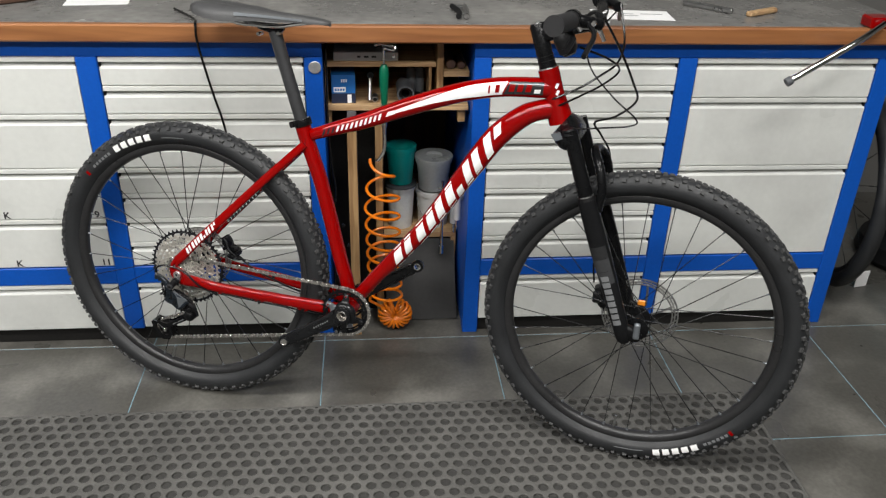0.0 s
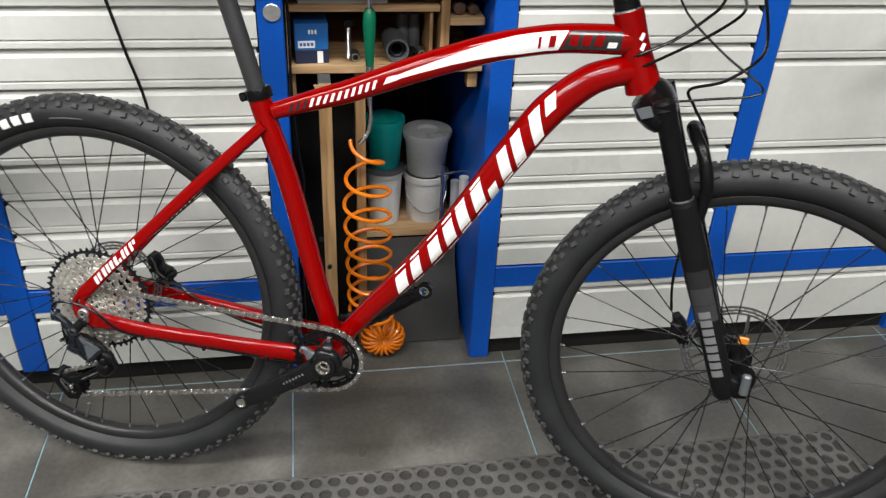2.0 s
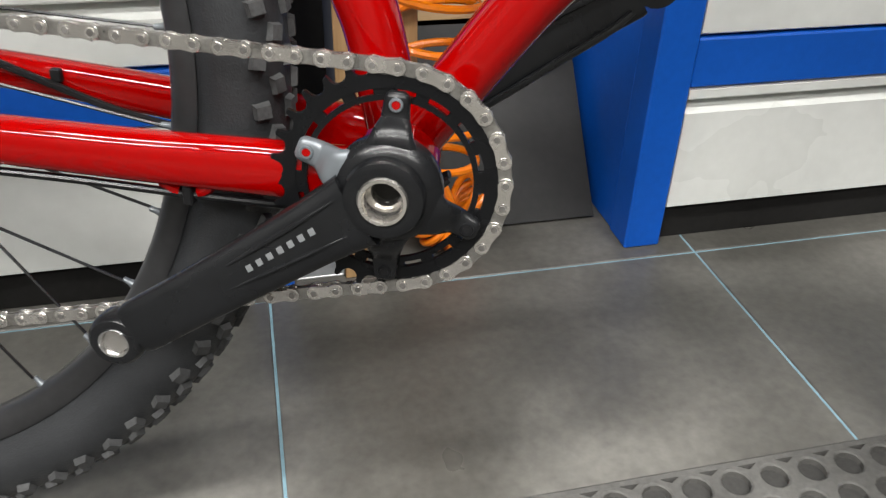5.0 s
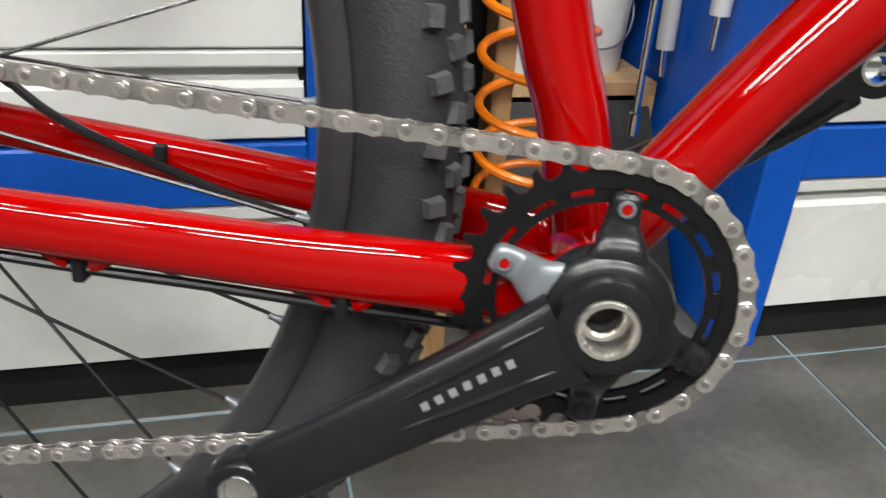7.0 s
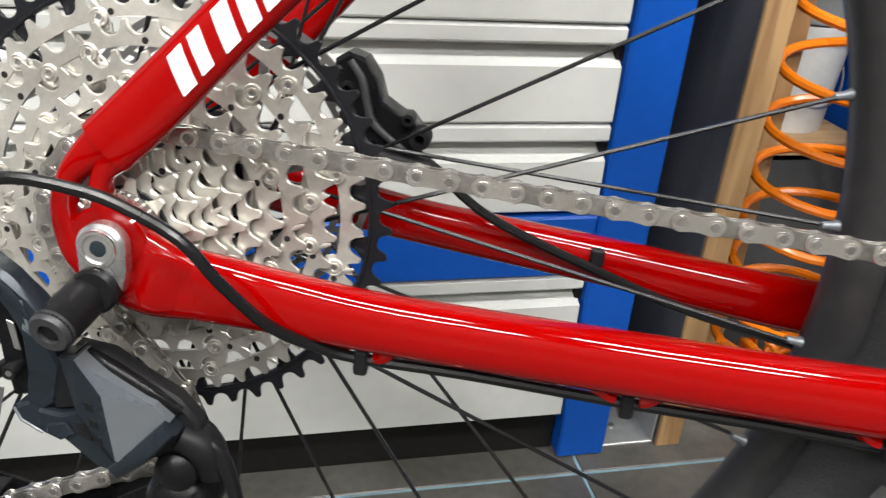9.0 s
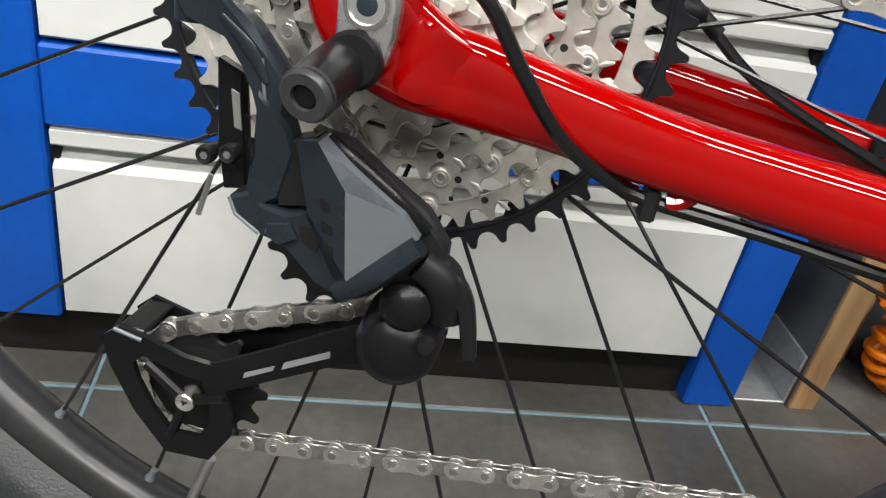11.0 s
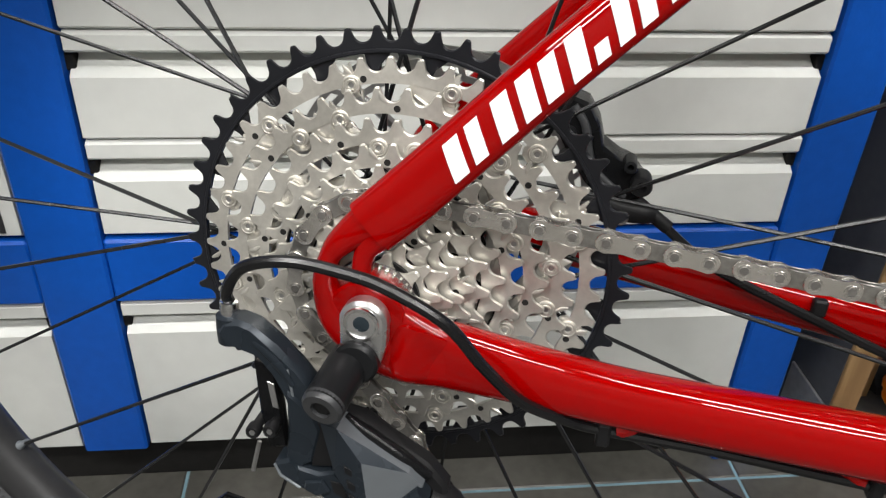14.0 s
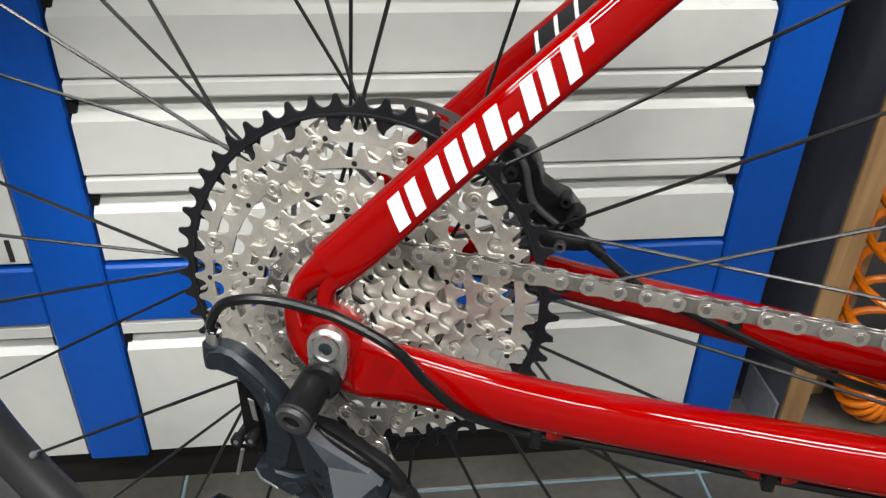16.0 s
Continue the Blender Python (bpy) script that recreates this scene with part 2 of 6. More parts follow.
def frames_along(pts):
    """Tangent, side and up at each point of a line; the side keeps near the bicycle's -y."""
    t = np.gradient(pts, axis=0)
    t /= np.linalg.norm(t, axis=1)[:, None]
    side = V(0, -1, 0) - t * (t @ V(0, -1, 0))[:, None]
    side /= np.linalg.norm(side, axis=1)[:, None]
    up = np.cross(side, t)
    return t, side, up


def sweep(pts, half, n=20, power=2.0, caps=True):
    """A tube through pts with half axes (sideways, in plane) at each, interpolated; power over 2 squares it off."""
    pts = np.array(pts, float)
    half = np.array(half, float)
    if len(half) != len(pts):
        half = np.stack([np.interp(np.linspace(0, 1, len(pts)), np.linspace(0, 1, len(half)), half[:, k]) for k in (0, 1)], 1)
    t, side, up = frames_along(pts)
    a = np.linspace(0, 2 * np.pi, n, endpoint=False)
    c, s = np.cos(a), np.sin(a)
    c, s = np.sign(c) * np.abs(c) ** (2 / power), np.sign(s) * np.abs(s) ** (2 / power)
    v = [pts[i] + half[i, 0] * c[j] * side[i] + half[i, 1] * s[j] * up[i] for i in range(len(pts)) for j in range(n)]
    return Shape().add(v, rings_faces(len(pts), n, False, caps))


def cable(pts, r, n=8, steps=8, closed=False, shape=None):
    """A round cord through pts, with a frame carried along it."""
    p = smooth_line(pts, steps, closed) if steps > 1 else np.array(pts, float)
    t = np.roll(p, -1, 0) - np.roll(p, 1, 0) if closed else np.gradient(p, axis=0)
    t /= np.linalg.norm(t, axis=1)[:, None]
    u = np.cross(t[0], V(0.3, 0.5, 0.81))
    v = []
    for i in range(len(p)):
        u = u - t[i] * (u @ t[i])
        u /= np.linalg.norm(u)
        w = np.cross(t[i], u)
        v += [p[i] + r * (math.cos(2 * math.pi * k / n) * u + math.sin(2 * math.pi * k / n) * w) for k in range(n)]
    return (shape or Shape()).add(v, rings_faces(len(p), n, closed))


def lathe(profile, n=48, c=(0, 0, 0), axis="y", closed=False, shape=None):
    """Turns a profile of (radius, height along the axis)."""
    v = []
    for r, h in profile:
        for k in range(n):
            a = 2 * math.pi * k / n
            q = (r * math.cos(a), h, r * math.sin(a)) if axis == "y" else (r * math.cos(a), r * math.sin(a), h) if axis == "z" else (h, r * math.cos(a), r * math.sin(a))
            v.append((q[0] + c[0], q[1] + c[1], q[2] + c[2]))
    return (shape or Shape()).add(v, rings_faces(len(profile), n, closed))


def box(x0, x1, y0, y1, z0, z1, bevel=0.0015, shape=None, turn=None):
    """A block with chamfered edges."""
    b = min(bevel, (x1 - x0) / 3, (y1 - y0) / 3, (z1 - z0) / 3)
    c = V((x0 + x1) / 2, (y0 + y1) / 2, (z0 + z1) / 2)
    h = V(x1 - x0, y1 - y0, z1 - z0) / 2
    idx, verts, faces = {}, [], []
    for sx in (-1, 1):
        for sy in (-1, 1):
            for sz in (-1, 1):
                s = V(sx, sy, sz)
                for ax in range(3):
                    p = s * (h - b)
                    p[ax] = s[ax] * h[ax]
                    idx[(sx, sy, sz, ax)] = len(verts)
                    verts.append(p)
                faces.append([idx[(sx, sy, sz, k)] for k in range(3)])
    for ax in range(3):
        o1, o2 = [k for k in range(3) if k != ax]
        for s in (-1, 1):
            q = []
            for a, bb in ((-1, -1), (-1, 1), (1, 1), (1, -1)):
                k = [0, 0, 0]
                k[ax], k[o1], k[o2] = s, a, bb
                q.append(idx[(*k, ax)])
            faces.append(q)
        for a in (-1, 1):
            for bb in (-1, 1):
                lo, hi = [0, 0, 0], [0, 0, 0]
                lo[ax], hi[ax] = -1, 1
                lo[o1] = hi[o1] = a
                lo[o2] = hi[o2] = bb
                faces.append([idx[(*lo, o1)], idx[(*hi, o1)], idx[(*hi, o2)], idx[(*lo, o2)]])
    if turn is not None:
        verts = [np.array(turn @ Vector(p)) for p in verts]
    return (shape or Shape()).add([p + c for p in verts], faces)


def plate(outline, y0, y1, bevel=0.0006, shape=None):
    """A flat plate of outline (x, z) from y0 to y1 with a small chamfer."""
    o = np.array(outline, float)
    cen = o.mean(0)
    d = o - cen
    inner = cen + d * (1 - bevel / np.maximum(np.linalg.norm(d, axis=1), 1e-6))[:, None]
    s = 1 if y1 > y0 else -1
    v = []
    for ring, y in ((inner, y0), (o, y0 + s * bevel), (o, y1 - s * bevel), (inner, y1)):
        v += [(p[0], y, p[1]) for p in ring]
    return (shape or Shape()).add(v, rings_faces(4, len(o)))


def extrude_x(profile, x0, x1, shape=None):
    """A profile of (y, z), closed, drawn out along x."""
    n = len(profile)
    v = [(x0, y, z) for y, z in profile] + [(x1, y, z) for y, z in profile]
    return (shape or Shape()).add(v, rings_faces(2, n))


def rod(a, b, r, n=10, shape=None):
    return cable([a, b], r, n, 1, shape=shape)


# ---- the room ----
X0, X1, Y0, Y1 = -3.161, 4.3165, -3.7825, 1.2025


def slab(name, x0, x1, y0, y1, z0, z1, mat, label, category):
    return tagged(part(name, box(x0, x1, y0, y1, z0, z1, 0.002), mat), label, category, kind="structure")


floor = slab("floor", X0, X1, Y0, Y1, -0.06, -0.0014, GROUT, "dark slate floor tiles with pale blue-grey grout joints", "floor")
slab("wall_north", X0, X1, Y1, Y1 + 0.12, -0.06, CEILING, WALL_PAINT, "plain grey painted workshop wall", "wall")
slab("wall_south", X0, X1, Y0 - 0.12, Y0, -0.06, CEILING, WALL_PAINT, "plain grey painted workshop wall", "wall")
slab("wall_west", X0 - 0.12, X0, Y0, Y1, -0.06, CEILING, WALL_PAINT, "plain grey painted workshop wall", "wall")
slab("wall_east", X1, X1 + 0.12, Y0, Y1, -0.06, CEILING, WALL_PAINT, "plain grey painted workshop wall", "wall")
slab("ceiling", X0, X1, Y0, Y1, CEILING, CEILING + 0.1, CEIL_PAINT, "plain grey workshop ceiling", "ceiling")
for tx, ty in TUBES:
    lamp = thing("ceiling_light", "white batten ceiling light with a glowing tube", "ceiling light", pose(tx, ty, CEILING), "ceiling lights")
    part("housing", box(-0.76, 0.76, -0.14, 0.14, -0.05, 0.0), CEIL_PAINT, lamp)
    for tube_y in (-0.07, 0.07):
        part("tube", rod((-0.72, tube_y, -0.075), (0.72, tube_y, -0.075), 0.014), LAMP_GLOW, lamp)

# ---- the workbench ----
C = 0.227           # front of the blue frame
POSTS = [(-0.795, -0.745), (-0.245, -0.194), (0.311, 0.357), (0.745, 0.790), (1.289, 1.338), (1.842, 1.890)]
BENCH = (-1.3, 1.93)
bench = thing("workbench", "long blue steel workbench frame with a worn dark worktop", "workbench")
part("worktop", box(BENCH[0], BENCH[1], 0.222, 0.98, 0.905, 0.935, 0.002), WORKTOP, bench, "dark worn scratched worktop")
part("front_edge", box(BENCH[0], BENCH[1], 0.196, 0.2215, 0.893, 0.936, 0.004), EDGE_WOOD, bench, "brown varnished timber edge")
for a, b in ((BENCH[0] + 0.02, 0.357), (0.745, BENCH[1] - 0.03)):
    part("top_rail", box(a, b, C + 0.002, C + 0.05, 0.850, 0.9045, 0.002), BLUE, bench)
for i, (a, b) in enumerate(POSTS):
    foot = 0.0 if i in (2, 3, 5) else 0.046
    part("post", box(a, b, C, C + 0.045, foot, 0.850, 0.002), BLUE, bench)
for a, b in ((-1.28, -0.795), (-0.745, -0.245), (-0.194, 0.311), (0.790, 1.289), (1.338, 1.842)):
    part("cross_beam", box(a, b, C + 0.002, C + 0.04, 0.199, 0.2535, 0.002), BLUE, bench)
# side panels along the open bay and at the bench's end, back panels and the painted shade at the toe
for a, b in ((0.313, 0.355), (0.747, 0.788)):
    part("side_panel", box(a, b, C + 0.046, 0.95, 0.0, 0.90, 0.002), BLUE, bench)
part("side_panel", box(1.844, 1.888, C + 0.046, 0.95, 0.03, 0.90, 0.002), BLUE, bench)
part("back_panel", box(-1.28, 1.9, 0.952, 0.975, 0.0, 0.904, 0.002), DARK_BOARD, bench, "dark brown back board")
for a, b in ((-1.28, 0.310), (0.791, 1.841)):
    # black board puts in the shade under the bench
    part("toe_shade", box(a, b, C + 0.016, C + 0.030, 0.0, 0.045, 0.001), DARK_RECESS, bench, "black board standing in for the shade under the bench")
    # solid block, its dark colour gives the shade behind the drawer gaps
    part("carcass", box(a, b, C + 0.042, 0.94, 0.046, 0.89, 0.002), DARK_RECESS, bench, "block coloured dark as the shade inside the drawer carcass")
disc = thing("steel_washer", "round grey steel washer screwed to the blue post", "washer", pose(0.338, C - 0.0025, 0.825))
part("plate", lathe([(0.003, 0.0025), (0.0155, 0.0025), (0.016, 0.001), (0.016, -0.001), (0.0145, -0.0022), (0.004, -0.0022)], 32), GALV, disc)
part("screw", lathe([(0.0005, -0.0005), (0.0038, -0.0005), (0.0038, 0.002)], 16), BLACK_MATT, disc)


def drawer_profile(h, top):
    """Front of a drawer: a rounded lip along the top, a sloped finger recess below it, then the flat face."""
    return [(0.030, top), (0.004, top), (0.0, top - 0.002), (0.0, top - 0.0115), (0.002, top - 0.0135), (0.016, top - 0.0145),
            (0.0175, top - 0.018), (0.003, top - 0.0275), (0.0, top - 0.0295), (0.0, top - h + 0.0035), (0.0025, top - h + 0.0015), (0.030, top - h + 0.0015)]


def drawer_unit(x0, x1, tops, label):
    """A bay of drawers; tops: list of (top, height)."""
    unit = thing("drawer_unit", label, "drawer unit", pose(x0, C + 0.004, 0), "drawer units of the workbench")
    for top, h in tops:
        d = part("drawer", extrude_x(drawer_profile(h, top), 0.0025, x1 - x0 - 0.0025), DRAWER, unit, angle=25)
        for sx in (0.0, x1 - x0 - 0.0035):
            part("slide_stop", box(sx - 0.0025, sx + 0.006, 0.006, 0.016, top - 0.027, top - 0.0155, 0.001), DARK_RECESS, d)
    return unit


def even(n, top=0.8485, bottom=0.255):
    h = (top - bottom) / n
    return [(top - i * h, h) for i in range(n)]


LOW = [(0.1975, 0.1505)]
drawer_unit(-1.28, -0.795, even(4) + LOW, "bay of deep light grey steel drawers in the blue bench")
drawer_unit(-0.745, -0.245, even(4) + LOW, "bay of deep light grey steel drawers with black lettered labels")
drawer_unit(-0.194, 0.311, even(8) + LOW, "bay of shallow light grey steel drawers with finger lips")
drawer_unit(0.790, 1.289, even(8) + LOW, "bay of shallow light grey steel drawers with finger lips")
drawer_unit(1.338, 1.842, [(0.8485, 0.108), (0.7405, 0.199), (0.5415, 0.2865)] + LOW, "bay of large light grey steel drawers of three heights")


def lettering(text, x, z, size, parent_label):
    cu = bpy.data.curves.new("drawer_label", "FONT")
    cu.body, cu.size, cu.align_x, cu.extrude, cu.offset = text, size, "CENTER", 0.0003, 0.0006
    tmp = bpy.data.objects.new("tmp", cu)
    me = bpy.data.meshes.new_from_object(tmp)
    me.materials.append(INK)
    ob = new("drawer_label", me)
    ob.matrix_basis = pose(x, C + 0.0036, z, 90, 0, 0)
    bpy.data.objects.remove(tmp)
    return tagged(ob, parent_label, "label", "drawer labels")


for text, x, z in (("K", -0.500, 0.409), ("9", -0.266, 0.409), ("K", -0.498, 0.261), ("11", -0.266, 0.261)):
    lettering(text, x, z, 0.027, "black sticker character %s on a grey drawer front" % text)

# ---- the open bay ----
rack = thing("shelf_rack", "pale plywood shelf rack with timber uprights inside the open bay", "shelf rack")
part("shelf", box(0.359, 0.741, 0.285, 0.80, 0.690, 0.706, 0.001), PALE_WOOD, rack)
part("shelf", box(0.359, 0.652, 0.290, 0.80, 0.808, 0.820, 0.001), PALE_WOOD, rack)
part("shelf", box(0.672, 0.741, 0.288, 0.80, 0.782, 0.797, 0.001), PALE_WOOD, rack)
part("divider", box(0.654, 0.671, 0.285, 0.80, 0.707, 0.889, 0.001), POST_WOOD, rack)
part("divider", box(0.359, 0.365, 0.288, 0.80, 0.707, 0.807, 0.001), POST_WOOD, rack)
part("divider", box(0.634, 0.641, 0.300, 0.80, 0.707, 0.807, 0.001), POST_WOOD, rack)
divider = part("divider_board", box(0.4140, 0.4380, 0.2350, 0.338, 0.0, 0.6895, 0.001), GREY_BOARD, rack, "dark grey divider board with a raw timber edge")
part("board_edge", box(0.4135, 0.4385, 0.2300, 0.2348, 0.0, 0.6895, 0.001), POST_WOOD, divider, "raw pale timber edge")
part("gusset", plate([(0.405, 0.6890), (0.455, 0.6890), (0.446, 0.676), (0.4400, 0.655), (0.4120, 0.655), (0.410, 0.676)], 0.2296, 0.226, 0.001), PALE_WOOD, rack)
part("upright", box(0.488, 0.508, 0.302, 0.340, 0.0, 0.6895, 0.001), POST_WOOD, rack)
part("upright", box(0.725, 0.741, 0.455, 0.48, 0.0, 0.2115, 0.001), POST_WOOD, rack)
part("bracket_block", box(0.715, 0.735, 0.30, 0.33, 0.652, 0.6895, 0.001), POST_WOOD, rack)
part("cleat", box(0.359, 0.372, 0.300, 0.330, 0.62, 0.6895, 0.001), POST_WOOD, rack)
part("low_shelf", box(0.5115, 0.741, 0.455, 0.93, 0.212, 0.228, 0.001), PALE_WOOD, rack)
# added dark sheet for the shade behind the uprights
part("shade_backing", box(0.358, 0.506, 0.374, 0.384, 0.0, 0.689, 0.001), DARK_RECESS, rack)
part("bracing_panel", box(0.507, 0.511, 0.3415, 0.93, 0.0, 0.689, 0.001), DARK_BOARD, rack)
# leaning dark board on the floor of the bay
board = thing("leaning_board", "black board leaning at the bottom of the open bay", "board")
part("board", Shape().add([(0.516, 0.30, 0.004), (0.735, 0.30, 0.004), (0.735, 0.46, 0.205), (0.516, 0.46, 0.205),
                           (0.516, 0.315, 0.0), (0.735, 0.315, 0.0), (0.735, 0.475, 0.200), (0.516, 0.475, 0.200)],
                          [(0, 1, 2, 3), (7, 6, 5, 4), (0, 4, 5, 1), (1, 5, 6, 2), (2, 6, 7, 3), (3, 7, 4, 0)]), BLACK_BOARD, board)
bracket = thing("angle_bracket", "galvanised steel angle bracket at the foot of the post", "bracket")
part("bracket", box(0.359, 0.4132, 0.236, 0.300, 0.0, 0.003, 0.0008), GALV, bracket)
part("flange", box(0.4102, 0.4132, 0.236, 0.300, 0.003, 0.055, 0.0008), GALV, bracket)
part("screw", lathe([(0.0005, 0.0055), (0.003, 0.005), (0.0035, 0.003)], 12, (0.380, 0.262, 0), "z"), STEEL, bracket)

# things on the upper shelf
carton = thing("blue_carton", "small blue and navy carton with a white label on the shelf", "box", pose(0.374, 0.297, 0.706, 0, 0, 3))
part("body", box(0, 0.064, 0, 0.07, 0.027, 0.078, 0.001), BLUE_BOX, carton)
part("base", box(0, 0.064, 0, 0.07, 0.0, 0.0268, 0.001), NAVY, carton)
part("label", box(0.006, 0.038, -0.0006, 0.0002, 0.031, 0.045, 0.0001), PAPER, carton, "white sticker")
part("label", box(0.042, 0.053, -0.0006, 0.0002, 0.001, 0.024, 0.0001), PAPER, carton, "white sticker")
for k in range(3):
    part("print_bar", box(0.026 + 0.006 * k, 0.030 + 0.006 * k, -0.0006, 0.0002, 0.058, 0.066, 0.0001), PAPER, carton)
for k in range(4):
    part("print_bar", box(0.009 + 0.007 * k, 0.014 + 0.007 * k, -0.0011, -0.0007, 0.035, 0.041, 0.0001), BLUE_BOX, carton)
pipe = thing("pipe_socket", "dark steel pipe socket lying on the shelf", "pipe", pose(0.572, 0.30, 0.729))
part("outer", lathe([(0.0225, 0.0), (0.0235, 0.002), (0.0235, 0.09), (0.018, 0.09), (0.018, 0.004), (0.0195, 0.0)], 32, closed=True), GREY_BOARD, pipe)
part("inner", lathe([(0.015, 0.012), (0.0165, 0.014), (0.0165, 0.088), (0.011, 0.088), (0.011, 0.014)], 28, closed=True), DARK_GREY, pipe)
ratchet = thing("ratchet_tool", "small steel tool leaning on the shelf", "tool")
part("shaft", rod((0.476, 0.30, 0.714), (0.478, 0.33, 0.768), 0.005), STEEL, ratchet)
part("head", lathe([(0.001, -0.006), (0.009, -0.006), (0.010, 0), (0.009, 0.006), (0.001, 0.006)], 20, (0.478, 0.331, 0.774)), DARK_GREY, ratchet)
for i, (sx, sr, mat) in enumerate(((0.490, 0.0085, STEEL), (0.606, 0.009, DARK_GREY), (0.624, 0.008, STEEL))):
    s = thing("tool_socket", "small steel wrench socket on the shelf", "socket", pose(sx, 0.305 + 0.01 * i, 0.706 + sr), "wrench sockets")
    part("socket", lathe([(sr * 0.9, 0), (sr, 0.001), (sr, 0.03), (sr * 0.6, 0.03), (sr * 0.6, 0.006), (sr * 0.65, 0)], 20, closed=True), mat, s)
for bx, bz in ((0.590, 0.7505), (0.614, 0.748)):
    s = thing("dark_can", "dark metal canister standing on the shelf", "can", pose(bx, 0.38, 0.706))
    part("can", lathe([(0.001, 0.0), (0.012, 0.0), (0.013, 0.002), (0.013, 0.07), (0.010, 0.076), (0.001, 0.077)], 24, axis="z"), GREY_BOARD, s)
for bx, bz, br in ((0.692, 0.7975, 0.014), (0.720, 0.7975, 0.011)):
    s = thing("glove_roll", "brown rolled cloth lying on the small shelf", "cloth roll", pose(bx, 0.30, bz + br))
    part("roll", lathe([(0.002, 0.0), (br * 0.8, 0.001), (br, 0.006), (br * 0.96, 0.05), (br, 0.09), (0.002, 0.092)], 18), DARK_BOARD, s)
recorder = thing("silver_appliance", "flat silver appliance with dark ports under the worktop", "appliance", pose(0.382, 0.300, 0.8205))
part("case", box(0, 0.17, 0, 0.16, 0.0, 0.024, 0.002), SILVER_PLASTIC, recorder)
for k, w in ((0.062, 0.009), (0.080, 0.012), (0.100, 0.012)):
    part("port", box(k, k + w, -0.0008, 0.0004, 0.009, 0.014, 0.0001), INK, recorder)
part("button", lathe([(0.0005, -0.0015), (0.004, -0.0012), (0.0045, 0.0)], 16, (0.158, 0, 0.012)), CHROME, recorder)


def bucket(name, label, x, y, z, r0, r1, h, mat, lid=None, handle=None):
    b = thing(name, label, "bucket", pose(x, y, z))
    part("body", lathe([(0.001, 0.0), (r0 * 0.97, 0.0), (r0, 0.003), (r1, h - 0.016), (r1 + 0.004, h - 0.015), (r1 + 0.0045, h - 0.006), (r1 + 0.004, h),
                        (r1 - 0.002, h), (r1 - 0.004, h - 0.012), (r0 - 0.003, 0.005), (0.001, 0.005)], 40, axis="z"), mat, b)
    if lid:
        part("lid", lathe([(0.001, h - 0.006), (r1 * 0.45, h - 0.006), (r1 * 0.5, h + 0.004), (r1 * 0.9, h + 0.005), (r1 + 0.006, h + 0.003), (r1 + 0.007, h - 0.004)], 40, axis="z"), lid, b)
    if handle:
        part("handle", cable([(r1 * math.cos(a), -abs(r1 * 1.02 * math.sin(a)) - 0.004, h * 0.72 - 0.055 * math.sin(a)) for a in np.linspace(0, math.pi, 9)], 0.0016, 6, 3), STEEL, b)
    return b


bucket("white_bucket", "white plastic bucket with a dark rim on the low shelf", 0.568, 0.520, 0.228, 0.037, 0.043, 0.145, WHITE_PLASTIC, GREY_BOARD)
bucket("teal_tub", "teal plastic tub stacked on a white bucket", 0.568, 0.520, 0.379, 0.036, 0.044, 0.122, TEAL)
bucket("white_bucket", "white plastic paint bucket with a wire handle", 0.672, 0.530, 0.228, 0.046, 0.052, 0.125, WHITE_PLASTIC, None, True)
bucket("clear_tub", "grey translucent lidded tub stacked on a white bucket", 0.672, 0.530, 0.354, 0.046, 0.053, 0.105, CLEAR_GREY, CLEAR_GREY)
tee = thing("tee_wrench", "chrome sliding tee wrench hanging beside the blue panel", "wrench")
part("shaft", rod((0.690, 0.40, 0.20), (0.690, 0.40, 0.43), 0.0045), CHROME, tee)
part("bar", rod((0.675, 0.40, 0.405), (0.744, 0.40, 0.412), 0.0035), CHROME, tee)
part("end", lathe([(0.002, 0.0), (0.007, 0.0), (0.007, 0.025), (0.003, 0.028)], 16, (0.690, 0.40, 0.185), "z"), CHROME, tee)
gun = thing("grease_gun", "silver grease nipple tool hanging on the blue panel", "tool")
part("barrel", rod((0.728, 0.335, 0.335), (0.728, 0.335, 0.43), 0.0105, 16), SILVER_PLASTIC, gun)
part("nozzle", rod((0.728, 0.335, 0.300), (0.728, 0.335, 0.335), 0.0035, 10), CHROME, gun)
part("clip", box(0.733, 0.7445, 0.329, 0.341, 0.40, 0.415), STEEL, gun)

gun = thing("grease_gun", "silver grease nipple tool hanging on the blue panel", "tool")
part("barrel", rod((0.728, 0.430, 0.275), (0.728, 0.435, 0.370), 0.0105, 16), SILVER_PLASTIC, gun)
part("nozzle", rod((0.728, 0.425, 0.245), (0.728, 0.430, 0.275), 0.0035, 10), CHROME, gun)
part("clip", box(0.733, 0.7445, 0.428, 0.440, 0.345, 0.360), STEEL, gun)
# the air gun with its coiled hose
air = thing("air_blow_gun", "green handled air gun hanging from a hook by the coiled hose", "air gun", pose(0.513, 0.250, 0))
part("hook", cable([(-0.022, -0.03, 0.882), (-0.01, -0.036, 0.888), (0.008, -0.034, 0.884), (0.026, -0.032, 0.880), (0.024, -0.034, 0.872), (0.0, -0.02, 0.874), (0.0, 0, 0.868)], 0.0035, 8, 6), CHROME, air, "chrome hook")
part("stem", rod((0, 0, 0.815), (0, 0, 0.870), 0.003), CHROME, air)
part("handle", lathe([(0.003, 0.718), (0.007, 0.718), (0.0085, 0.726), (0.0105, 0.76), (0.0125, 0.80), (0.011, 0.818), (0.006, 0.826), (0.003, 0.826)], 24, axis="z"), GREEN, air, "dark green plastic handle")
